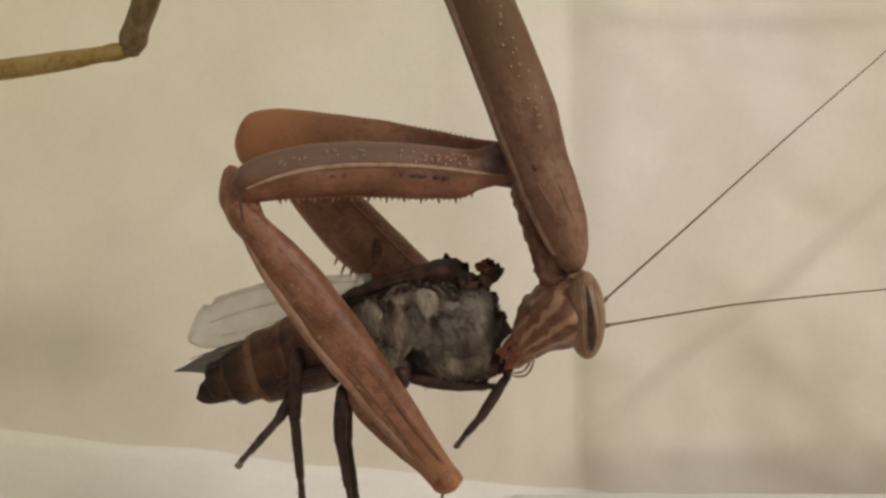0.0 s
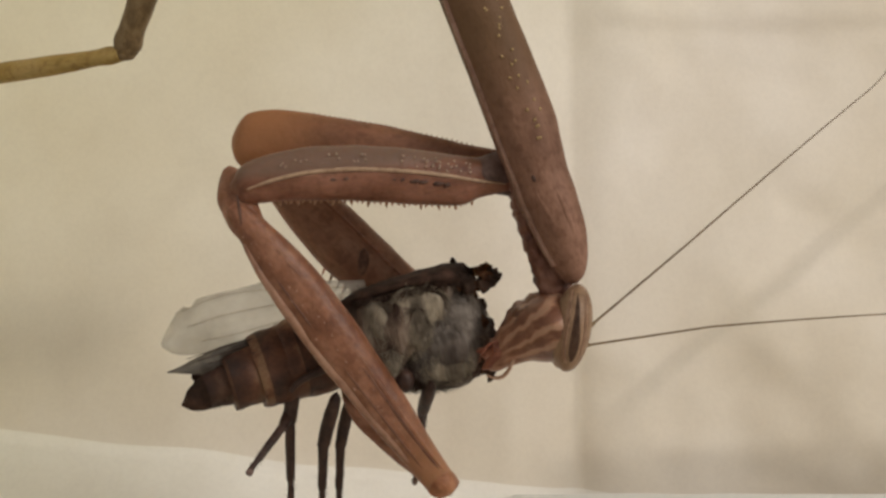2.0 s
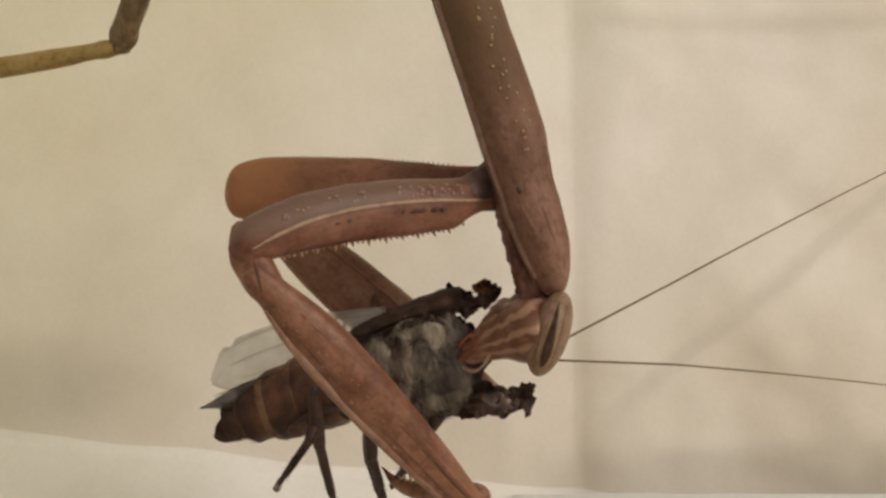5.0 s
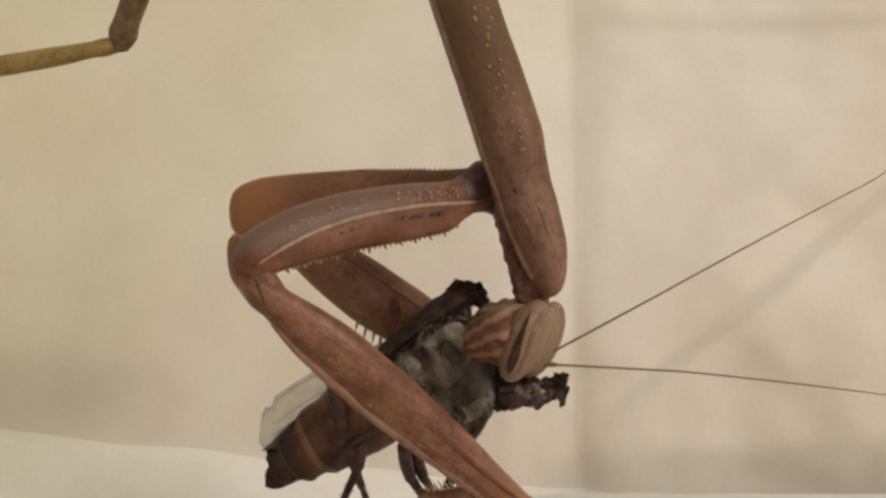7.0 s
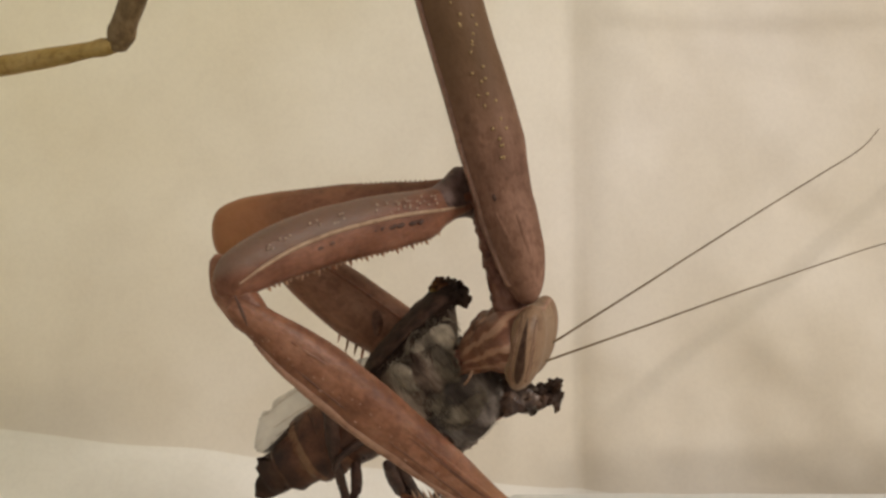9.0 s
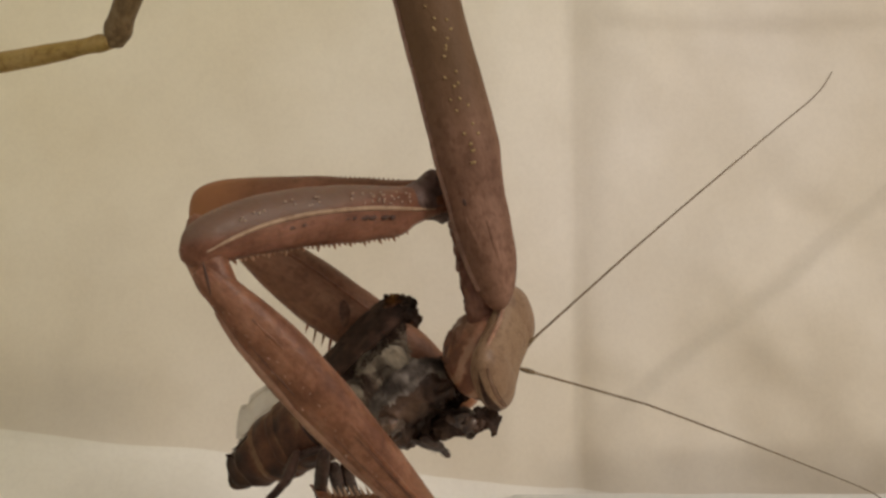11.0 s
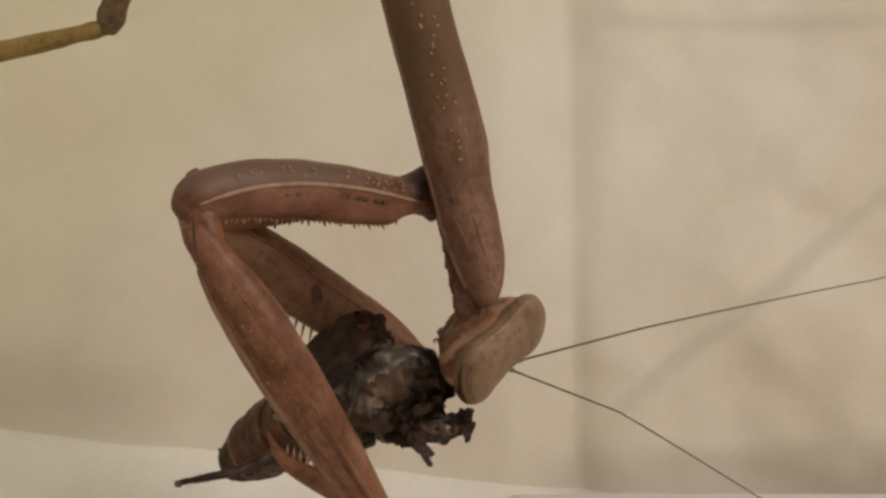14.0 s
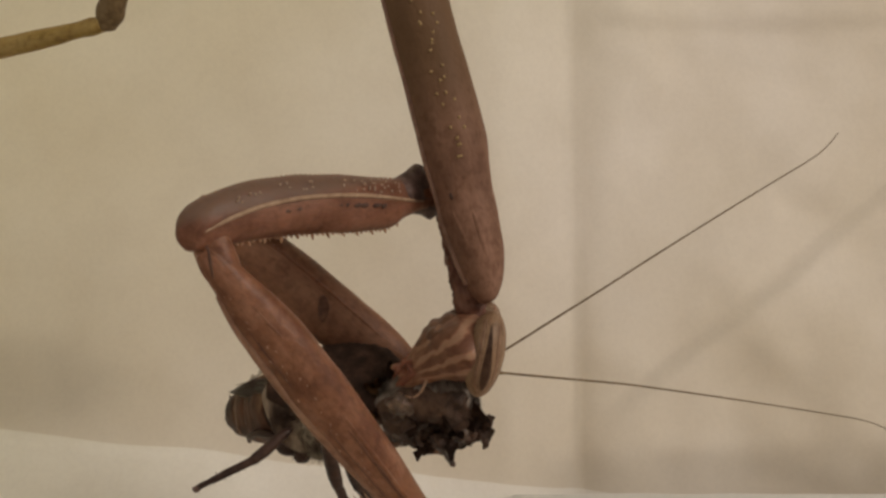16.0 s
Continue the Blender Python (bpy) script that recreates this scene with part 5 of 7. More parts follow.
    walk(coxa_far, [
        (0, mm(2.73, 2.20, 4.78, -179.9, -3.2, 177.6)), (0.5, mm(2.93, 2.20, 4.67, -180.0, 0.9, -178.8)), (1, mm(2.90, 2.20, 4.53, -180.0, 0.3, -178.1)),
        (1.5, mm(2.60, 2.20, 4.36, -179.9, -4.9, 179.2)), (2, mm(2.76, 2.20, 4.36, 179.9, -4.6, -178.5)), (2.5, mm(3.12, 2.20, 4.28, 180.0, -4.0, -179.4)),
        (3, mm(2.73, 2.20, 3.95, -179.3, -5.6, 172.4)), (3.5, mm(2.68, 2.20, 3.87, -178.9, -9.8, 173.3)), (4, mm(2.40, 2.20, 3.59, -179.5, -5.1, 174.5)),
        (6.5, mm(1.66, 2.20, 3.56, 178.8, 6.2, 168.9)), (7, mm(1.55, 2.20, 3.51, 178.4, 7.2, 167.3)), (7.5, mm(1.46, 2.20, 3.51, 178.9, 5.3, 167.9)),
        (8, mm(1.46, 2.20, 3.28, 178.9, 6.5, 170.1)), (8.5, mm(0.86, 2.20, 3.11, 178.2, 8.6, 167.8)), (9, mm(0.61, 2.20, 3.03, 177.8, 10.0, 167.6)),
        (9.5, mm(-0.06, 2.20, 2.89, 179.0, 3.9, 165.6)), (12, mm(-0.91, 2.20, 2.95, 177.9, 6.7, 162.9)), (12.5, mm(-0.99, 2.20, 2.84, 177.2, 8.2, 161.1)),
        (13, mm(-0.97, 2.20, 2.61, 176.9, 8.4, 159.5)), (13.5, mm(-0.91, 2.20, 2.74, 178.5, 3.8, 158.9)), (14, mm(-1.08, 2.20, 3.05, 178.7, 3.6, 159.9)),
        (14.5, mm(-0.66, 2.20, 3.05, 178.2, 4.9, 160.3)), (15, mm(-0.91, 2.20, 2.96, 174.4, 14.0, 158.1)), (15.5, mm(-0.99, 2.20, 3.16, 177.3, 6.8, 158.2)),
        (16, mm(-1.21, 2.20, 3.08, 177.0, 7.4, 158.1)),
    ])
    walk(femur_far, [
        (0, mm(-9.28, 6.30, 4.84, 0.9, 43.1, 1.3)), (0.5, mm(-9.50, 6.30, 3.70, 0.9, 43.1, 1.3)), (1, mm(-9.80, 6.30, 4.00, 0.9, 42.1, 1.3)),
        (1.5, mm(-9.53, 6.30, 4.45, 0.9, 43.1, 1.3)), (2, mm(-9.95, 6.30, 4.30, 0.9, 43.1, 1.3)), (2.5, mm(-9.50, 6.30, 3.85, 0.9, 43.1, 1.3)),
        (3, mm(-9.00, 6.30, 3.99, 0.7, 38.0, 1.2)), (3.5, mm(-9.32, 6.30, 4.15, 0.8, 40.0, 1.2)), (4, mm(-9.80, 6.30, 3.10, 0.8, 41.1, 1.3)),
        (6.5, mm(-9.33, 6.30, 0.81, 0.6, 32.1, 1.1)), (7, mm(-9.08, 6.30, 0.69, 0.6, 33.1, 1.1)), (7.5, mm(-9.46, 6.30, 0.84, 0.6, 33.1, 1.1)),
        (8, mm(-9.86, 6.30, 0.56, 0.6, 33.1, 1.1)), (8.5, mm(-10.11, 6.30, 0.27, 0.6, 33.1, 1.1)), (9, mm(-9.93, 6.30, 0.15, 0.6, 34.1, 1.1)),
        (9.5, mm(-11.23, 6.30, 0.80, 0.7, 35.1, 1.2)), (12, mm(-11.64, 6.30, 0.32, 0.6, 34.1, 1.1)), (12.5, mm(-10.99, 6.30, -0.22, 0.7, 35.1, 1.2)),
        (13, mm(-11.87, 6.30, 0.36, 0.6, 32.1, 1.1)), (13.5, mm(-11.45, 6.30, 1.44, 0.7, 38.1, 1.2)), (14, mm(-13.09, 6.30, 1.48, 0.6, 34.1, 1.1)),
        (14.5, mm(-13.00, 6.30, 0.99, 0.6, 33.1, 1.1)), (15, mm(-12.19, 6.30, -0.20, 0.9, 43.1, 1.3)), (15.5, mm(-12.22, 6.30, 1.28, 0.8, 39.1, 1.2)),
        (16, mm(-12.38, 6.30, 1.43, 0.8, 39.1, 1.2)),
    ])
    walk(mantis_head, [
        (0, mm(6.36, 1.00, -2.97, 177.0, 38.1, 176.1)), (0.5, mm(6.14, 1.00, -3.33, -173.5, 23.7, 173.3)), (1, mm(6.07, 1.00, -3.35, -174.4, 26.6, 176.3)),
        (1.5, mm(5.57, 1.00, -2.63, 147.2, 48.7, -176.4)), (2, mm(5.76, 1.00, -3.71, -174.6, 26.4, 179.4)), (2.5, mm(5.50, 1.00, -3.52, 176.8, 18.3, 172.4)),
        (3, mm(5.18, 1.00, -3.61, 178.1, 17.2, 179.0)), (3.5, mm(5.61, 1.00, -2.84, 134.2, 40.2, 177.7)), (3.6, mm(5.01, 1.00, -3.72, 176.1, -0.7, 126.2)),
        (3.7, mm(4.15, 1.00, -2.95, 122.3, 62.6, 143.8)), (3.8, mm(3.76, 1.00, -3.46, 138.7, 51.7, 165.6)), (3.9, mm(5.09, 1.00, -4.13, -179.5, 22.6, 171.9)),
        (4, mm(5.06, 1.00, -4.05, -175.7, 16.8, 174.4)), (6.5, mm(4.67, 1.00, -3.87, -178.5, 19.5, 168.2)), (7, mm(4.09, 1.00, -4.26, -175.5, 13.8, 161.6)),
        (7.5, mm(4.45, 1.00, -4.52, -163.5, 22.3, 173.4)), (8, mm(4.35, 1.00, -4.54, -172.4, 6.6, 169.5)), (8.5, mm(3.94, 1.00, -4.42, -175.8, 17.6, 171.8)),
        (8.7, mm(3.86, 1.00, -4.50, -175.9, 18.0, 171.3)), (8.8, mm(3.04, 1.00, -4.10, 162.4, 21.0, 122.5)), (8.9, mm(3.95, 1.00, -4.09, 167.0, 26.7, 148.5)),
        (9, mm(4.01, 1.00, -4.34, 175.4, 22.9, 162.6)), (9.5, mm(2.50, 1.00, -4.54, 160.7, 46.8, 177.7)), (12, mm(2.78, 1.00, -4.71, 140.3, -0.6, 116.2)),
        (12.2, mm(2.04, 1.00, -4.34, 155.7, -2.1, 121.2)), (12.5, mm(2.35, 1.00, -4.86, -175.5, 22.1, 175.9)), (13, mm(2.42, 1.00, -5.17, 154.7, 27.6, 152.7)),
        (13.2, mm(2.48, 1.00, -4.98, 153.3, 26.4, 148.8)), (13.5, mm(1.78, 1.00, -5.29, -169.7, 22.9, 175.8)), (13.7, mm(2.10, 1.00, -5.53, 149.4, 29.3, 137.4)),
        (14, mm(2.55, 1.00, -4.64, 145.0, 2.3, 124.7)), (14.2, mm(3.03, 1.00, -4.62, 177.8, 18.7, 157.7)), (14.5, mm(2.24, 1.00, -4.75, -173.1, 9.4, 158.6)),
        (14.8, mm(2.95, 1.00, -5.15, 161.5, 35.4, 157.8)), (15, mm(2.93, 1.00, -5.05, 157.8, 29.2, 151.0)), (15.2, mm(1.80, 1.00, -4.40, 177.6, 12.0, 175.7)),
        (15.5, mm(0.71, 1.00, -3.99, 156.0, 21.3, -122.3)), (16, mm(1.72, 1.00, -4.66, 176.6, 24.1, 177.9)),
    ])
    walk(antenna_up, [
        (0, mm(8.00, 2.00, -2.36, 3.6, -42.0, -5.3)), (0.5, mm(7.26, 2.00, -4.04, 1.7, -24.6, -4.0)), (1, mm(7.37, 2.00, -3.68, 2.6, -33.0, -4.8)),
        (1.5, mm(7.04, 2.00, -1.48, 9.0, -58.2, -10.6)), (2, mm(7.37, 2.00, -3.58, 4.0, -40.7, -6.2)), (2.5, mm(7.37, 2.00, -3.68, 3.0, -35.0, -5.1)),
        (3, mm(6.96, 2.00, -3.41, 5.2, -44.3, -7.5)), (3.5, mm(7.18, 2.00, -1.48, 4.7, -47.3, -6.4)), (3.6, mm(8.03, 2.00, -4.32, 0.0, -17.5, -5.0)),
        (4, mm(6.27, 2.00, -4.42, 2.4, -27.6, -5.1)), (6.5, mm(5.53, 2.00, -4.57, 2.8, -28.3, -5.9)), (7, mm(5.25, 2.00, -5.06, 3.3, -29.0, -6.8)),
        (7.5, mm(5.53, 2.00, -5.03, 8.4, -47.2, -11.4)), (8, mm(5.25, 2.00, -5.25, 2.2, -22.9, -5.6)), (8.5, mm(4.82, 2.00, -4.98, 2.6, -24.7, -6.3)),
        (9, mm(4.90, 2.00, -4.84, 5.2, -33.0, -9.4)), (9.5, mm(4.51, 2.00, -4.09, 8.9, -49.9, -11.5)), (12, mm(4.29, 2.00, -5.39, 1.9, -18.0, -6.0)),
        (12.2, mm(3.14, 2.00, -5.75, 0.0, -12.0, -5.0)), (12.5, mm(3.33, 2.00, -5.48, 3.3, -19.6, -9.8)), (13, mm(3.68, 2.00, -5.83, 4.6, -29.0, -9.3)),
        (13.5, mm(2.92, 2.00, -6.02, 3.8, -26.3, -8.5)), (13.7, mm(3.69, 2.00, -5.97, 0.0, -23.4, -5.0)), (14, mm(3.88, 2.00, -5.39, 1.6, -15.4, -6.1)),
        (14.5, mm(3.33, 2.00, -5.61, 4.2, -27.3, -9.2)), (14.8, mm(4.43, 2.00, -5.31, 0.0, -35.6, -5.0)), (15, mm(4.16, 2.00, -5.61, 1.0, -11.5, -5.2)),
        (15.5, mm(2.31, 2.00, -3.13, 8.5, -53.5, -10.6)), (16, mm(2.92, 2.00, -4.98, 4.8, -32.7, -8.8)),
    ])
    walk(antenna_up_tip, [
        (0, mm(6.00, -0.00, 0.00, -0.0, -0.2, 4.0)), (0.5, mm(6.00, 0.00, 0.00, 0.0, -0.6, 3.7)), (1, mm(6.00, 0.00, -0.00, 0.0, -0.5, 4.1)),
        (1.5, mm(6.00, 0.00, 0.00, 0.0, -0.0, 5.5)), (2, mm(6.00, 0.00, 0.00, 0.0, -0.4, 4.7)), (2.5, mm(6.00, -0.00, -0.00, 0.0, -0.5, 4.2)),
        (3, mm(6.00, 0.00, -0.00, 0.0, 0.1, 5.4)), (3.5, mm(6.00, -0.00, 0.00, 0.0, -0.2, 4.3)), (4, mm(6.00, 0.00, 0.00, -0.0, -0.1, 4.5)),
        (6.5, mm(6.00, 0.00, 0.00, 0.0, -0.0, 5.2)), (7, mm(6.00, -0.00, -0.00, 0.0, 0.1, 6.0)), (7.5, mm(6.00, 0.00, 0.00, 0.0, 0.1, 7.7)),
        (8, mm(6.00, -0.00, 0.00, -0.0, -0.0, 5.1)), (8.5, mm(6.00, 0.00, 0.00, -0.0, -0.4, 5.7)), (9, mm(6.00, 0.00, 0.00, -0.0, 0.4, 7.9)),
        (9.5, mm(6.00, 0.00, 0.00, 0.0, -0.2, 7.4)), (12, mm(6.00, 0.00, 0.00, 0.0, 2.7, 5.7)), (12.5, mm(6.00, 0.00, 0.00, -0.0, 0.5, 9.3)),
        (13, mm(6.00, 0.00, -0.00, 0.0, 0.1, 8.2)), (13.5, mm(6.00, 0.00, 0.00, 0.0, 0.4, 7.6)), (14, mm(6.00, 0.00, 0.00, -0.0, 2.7, 5.8)),
        (14.5, mm(6.00, -0.00, 0.00, 0.0, 0.4, 8.2)), (15, mm(6.00, 0.00, -0.00, 0.0, 2.6, 5.1)), (15.5, mm(6.00, -0.00, 0.00, 0.0, -0.7, 6.3)),
        (16, mm(6.00, 0.00, 0.00, 0.0, 0.2, 7.4)),
    ])
    walk(antenna_low, [
        (0, mm(8.14, 2.00, -3.69, -0.1, -9.2, 0.8)), (0.5, mm(7.12, 2.00, -4.62, 0.1, 6.6, 0.8)), (1, mm(7.12, 2.00, -4.59, 0.1, 4.6, 0.8)),
        (1.5, mm(8.14, 2.00, -3.33, -0.2, -14.3, 0.8)), (2, mm(7.12, 2.00, -4.67, -0.1, -8.4, 0.9)), (2.5, mm(6.63, 2.00, -4.98, -0.1, -6.0, 0.9)),
        (3, mm(6.54, 2.00, -4.98, -0.2, -10.9, 1.0)), (3.5, mm(7.86, 2.00, -3.33, -0.1, -3.6, 0.8)), (3.6, mm(7.98, 2.00, -4.43, 0.0, -6.9, -5.0)),
        (4, mm(5.53, 2.00, -5.42, 0.1, 4.5, 0.9)), (6.5, mm(5.25, 2.00, -5.39, -0.0, -2.1, 1.0)), (7, mm(5.53, 2.00, -5.64, 0.0, 3.1, 0.9)),
        (7.5, mm(5.53, 2.00, -5.42, -0.2, -11.8, 1.1)), (8, mm(4.43, 2.00, -5.81, -0.2, -9.9, 1.2)), (8.5, mm(4.43, 2.00, -5.69, -0.2, -7.9, 1.1)),
        (9, mm(4.57, 2.00, -5.61, -0.4, -19.2, 1.4)), (9.5, mm(4.67, 2.00, -5.72, -0.4, -18.3, 1.3)), (12, mm(3.74, 2.00, -6.08, 9.0, 32.7, 16.3)),
        (12.2, mm(3.27, 2.00, -5.64, 0.0, -4.0, -5.0)), (12.5, mm(3.06, 2.00, -6.22, 0.2, 13.4, 1.0)), (13, mm(3.19, 2.00, -6.22, 0.0, 1.6, 1.1)),
        (13.5, mm(2.70, 2.00, -6.49, 0.1, 7.6, 1.1)), (13.7, mm(3.25, 2.00, -6.46, 0.0, 1.9, -5.0)), (14, mm(3.46, 2.00, -5.94, 5.7, 21.9, 14.9)),
        (14.5, mm(2.64, 2.00, -6.22, -0.0, -1.5, 1.2)), (14.8, mm(3.80, 2.00, -5.97, 0.0, -17.4, -5.0)), (15, mm(3.46, 2.00, -6.22, -2.1, 15.4, -7.7)),
        (15.5, mm(3.82, 2.00, -5.11, -0.1, -4.0, 1.1)), (16, mm(2.86, 2.00, -6.03, 0.1, 5.3, 1.1)),
    ])
    walk(antenna_low_tip, [
        (0, mm(6.00, 0.00, -0.00, 0.0, 2.7, -0.8)), (0.5, mm(6.00, 0.00, -0.00, -0.0, 3.4, -0.8)), (1, mm(6.00, -0.00, 0.00, 0.0, 3.4, -0.8)),
        (1.5, mm(6.00, 0.00, 0.00, 0.0, 2.7, -0.8)), (2, mm(6.00, -0.00, -0.00, -0.0, 3.4, -0.9)), (2.5, mm(6.00, 0.00, 0.00, 0.0, 3.4, -0.9)),
        (3, mm(6.00, 0.00, -0.00, 0.0, 2.4, -1.0)), (3.5, mm(6.00, -0.00, 0.00, -0.0, 2.7, -0.8)), (4, mm(6.00, -0.00, 0.00, 0.0, 2.4, -0.9)),
        (6.5, mm(6.00, 0.00, 0.00, 0.0, 2.3, -1.0)), (7, mm(6.00, 0.00, 0.00, 0.0, 2.4, -0.9)), (7.5, mm(6.00, -0.00, 0.00, 0.0, 3.4, -1.1)),
        (8, mm(6.00, 0.00, 0.00, 0.0, 2.2, -1.1)), (8.5, mm(6.00, -0.00, 0.00, 0.0, 3.4, -1.1)), (9, mm(6.00, 0.00, 0.00, 0.0, -1.1, -1.3)),
        (9.5, mm(6.00, 0.00, 0.00, 0.0, 3.3, -1.2)), (12, mm(6.00, 0.00, 0.00, -0.0, 2.6, -13.7)), (12.5, mm(6.00, 0.00, 0.00, 0.0, 2.1, -1.0)),
        (13, mm(6.00, 0.00, 0.00, 0.0, 3.4, -1.1)), (13.5, mm(6.00, -0.00, 0.00, 0.0, 2.1, -1.1)), (14, mm(6.00, -0.00, 0.00, 0.0, 8.0, -13.8)),
        (14.5, mm(6.00, 0.00, 0.00, -0.0, 2.1, -1.2)), (15, mm(6.00, 0.00, -0.00, 0.0, 5.0, 7.4)), (15.5, mm(6.00, 0.00, -0.00, 0.0, 3.4, -1.1)),
        (16, mm(6.00, 0.00, -0.00, 0.0, 2.1, -1.1)),
    ])
    walk(leg_femur, [
        (0, mm(-16.82, 7.00, 10.97, 34.2, -58.6, -38.6)), (0.5, mm(-16.85, 7.00, 10.88, 34.2, -58.6, -38.5)), (1, mm(-16.92, 7.00, 10.79, 34.2, -58.6, -38.5)),
        (1.5, mm(-17.01, 7.00, 10.76, 34.1, -58.6, -38.5)), (2, mm(-17.10, 7.00, 10.79, 34.1, -58.5, -38.4)), (2.5, mm(-17.10, 7.00, 10.85, 34.1, -58.5, -38.4)),
        (3, mm(-17.19, 7.00, 10.97, 34.0, -58.5, -38.4)), (3.5, mm(-17.22, 7.00, 11.03, 34.0, -58.5, -38.4)), (4, mm(-17.28, 7.00, 11.03, 34.0, -58.4, -38.4)),
        (6.5, mm(-17.37, 7.00, 11.31, 33.9, -58.4, -38.3)), (7, mm(-17.37, 7.00, 11.25, 33.9, -58.4, -38.3)), (7.5, mm(-17.40, 7.00, 11.25, 33.9, -58.4, -38.3)),
        (8, mm(-17.40, 7.00, 11.25, 33.9, -58.4, -38.3)), (8.5, mm(-17.46, 7.00, 11.25, 33.9, -58.4, -38.3)), (9, mm(-17.46, 7.00, 11.25, 33.9, -58.4, -38.3)),
        (9.5, mm(-17.46, 7.00, 11.25, 33.9, -58.4, -38.3)), (12, mm(-17.74, 7.00, 11.58, 33.7, -58.2, -38.2)), (12.5, mm(-17.74, 7.00, 11.58, 33.7, -58.2, -38.2)),
        (13, mm(-17.80, 7.00, 11.58, 33.7, -58.2, -38.1)), (13.5, mm(-17.83, 7.00, 11.67, 33.7, -58.2, -38.1)), (14, mm(-18.01, 7.00, 12.16, 33.6, -58.0, -38.0)),
        (14.5, mm(-17.98, 7.00, 12.10, 33.6, -58.1, -38.1)), (15, mm(-18.10, 7.00, 12.44, 33.5, -58.0, -38.0)), (15.5, mm(-18.10, 7.00, 12.44, 33.5, -58.0, -38.0)),
        (16, mm(-18.07, 7.00, 12.37, 33.5, -58.0, -38.0)),
    ])
    walk(leg_tibia, [
        (0, mm(-17.28, 7.00, 10.67, 178.9, 4.1, 165.2)), (0.5, mm(-17.31, 7.00, 10.58, 178.9, 4.1, 165.1)), (1, mm(-17.37, 7.00, 10.48, 178.9, 4.0, 165.0)),
        (1.5, mm(-17.46, 7.00, 10.45, 178.9, 4.1, 164.8)), (2, mm(-17.56, 7.00, 10.48, 178.9, 4.1, 164.6)), (2.5, mm(-17.56, 7.00, 10.55, 178.9, 4.2, 164.6)),
        (3, mm(-17.65, 7.00, 10.67, 178.8, 4.3, 164.4)), (3.5, mm(-17.68, 7.00, 10.73, 178.8, 4.4, 164.4)), (4, mm(-17.74, 7.00, 10.73, 178.7, 4.4, 164.2)),
        (6.5, mm(-17.83, 7.00, 11.00, 178.6, 4.7, 164.0)), (7, mm(-17.83, 7.00, 10.94, 178.7, 4.7, 164.0)), (7.5, mm(-17.86, 7.00, 10.94, 178.6, 4.7, 164.0)),
        (8, mm(-17.86, 7.00, 10.94, 178.6, 4.7, 164.0)), (8.5, mm(-17.92, 7.00, 10.94, 178.6, 4.8, 163.8)), (9, mm(-17.92, 7.00, 10.94, 178.6, 4.8, 163.8)),
        (9.5, mm(-17.92, 7.00, 10.94, 178.6, 4.8, 163.8)), (12, mm(-18.20, 7.00, 11.28, 178.4, 5.3, 163.2)), (12.5, mm(-18.20, 7.00, 11.28, 178.4, 5.3, 163.2)),
        (13, mm(-18.26, 7.00, 11.28, 178.4, 5.3, 163.1)), (13.5, mm(-18.29, 7.00, 11.37, 178.3, 5.4, 163.0)), (14, mm(-18.47, 7.00, 11.86, 178.1, 6.0, 162.5)),
        (14.5, mm(-18.44, 7.00, 11.80, 178.1, 5.9, 162.6)), (15, mm(-18.56, 7.00, 12.13, 178.0, 6.4, 162.3)), (15.5, mm(-18.56, 7.00, 12.13, 178.0, 6.4, 162.3)),
        (16, mm(-18.53, 7.00, 12.07, 178.0, 6.3, 162.4)),
    ])
    walk(fly, [
        (0, mm(0.59, 3.00, 20.97, 0.0, -13.8, 0.0)), (0.5, mm(0.65, 3.00, 19.48, 0.0, -10.5, 0.0)), (1, mm(0.65, 3.00, 19.73, 0.0, -12.9, 0.0)),
        (1.5, mm(0.45, 3.00, 20.97, 0.0, -15.8, 0.0)), (2, mm(0.90, 3.00, 20.74, 0.0, -12.3, 0.0)), (2.5, mm(1.01, 3.00, 20.24, 0.0, -12.7, 0.0)),
        (3, mm(0.87, 3.00, 20.40, 0.0, -6.6, 0.0)), (3.5, mm(1.43, 3.00, 22.09, 0.0, -19.7, 0.0)), (4, mm(0.73, 3.00, 20.46, 0.0, -18.1, 0.0)),
        (6.5, mm(0.73, 3.00, 19.28, 2.3, -28.5, 0.0)), (7, mm(1.15, 3.00, 19.84, 2.7, -34.9, 0.0)), (7.5, mm(0.39, 3.00, 19.62, 3.2, -37.8, 0.0)),
        (8, mm(0.45, 3.00, 19.70, 3.6, -34.1, 0.0)), (8.5, mm(0.14, 3.00, 19.48, 4.1, -41.7, 0.0)), (9, mm(0.17, 3.00, 19.84, 4.5, -42.3, 0.0)),
        (9.5, mm(-2.11, 3.00, 19.98, 5.0, -49.7, 0.0)), (12, mm(-2.36, 3.00, 18.58, 22.0, -37.5, 0.0)), (12.5, mm(-2.36, 3.00, 18.86, 22.0, -48.4, 0.0)),
        (13, mm(-2.36, 3.00, 19.73, 22.0, -48.8, 0.0)), (13.5, mm(-2.64, 3.00, 17.59, 24.7, -26.6, 0.0)), (14, mm(-3.77, 3.00, 18.16, 27.3, -37.3, 0.0)),
        (14.5, mm(-2.61, 3.00, 17.99, 30.0, -36.2, 0.0)), (15, mm(-1.94, 3.00, 14.92, 42.0, -7.4, 0.0)), (15.5, mm(-1.12, 3.00, 15.71, 43.5, -0.0, 0.0)),
        (16, mm(-2.25, 3.00, 15.35, 45.0, -1.0, 0.0)),
    ])
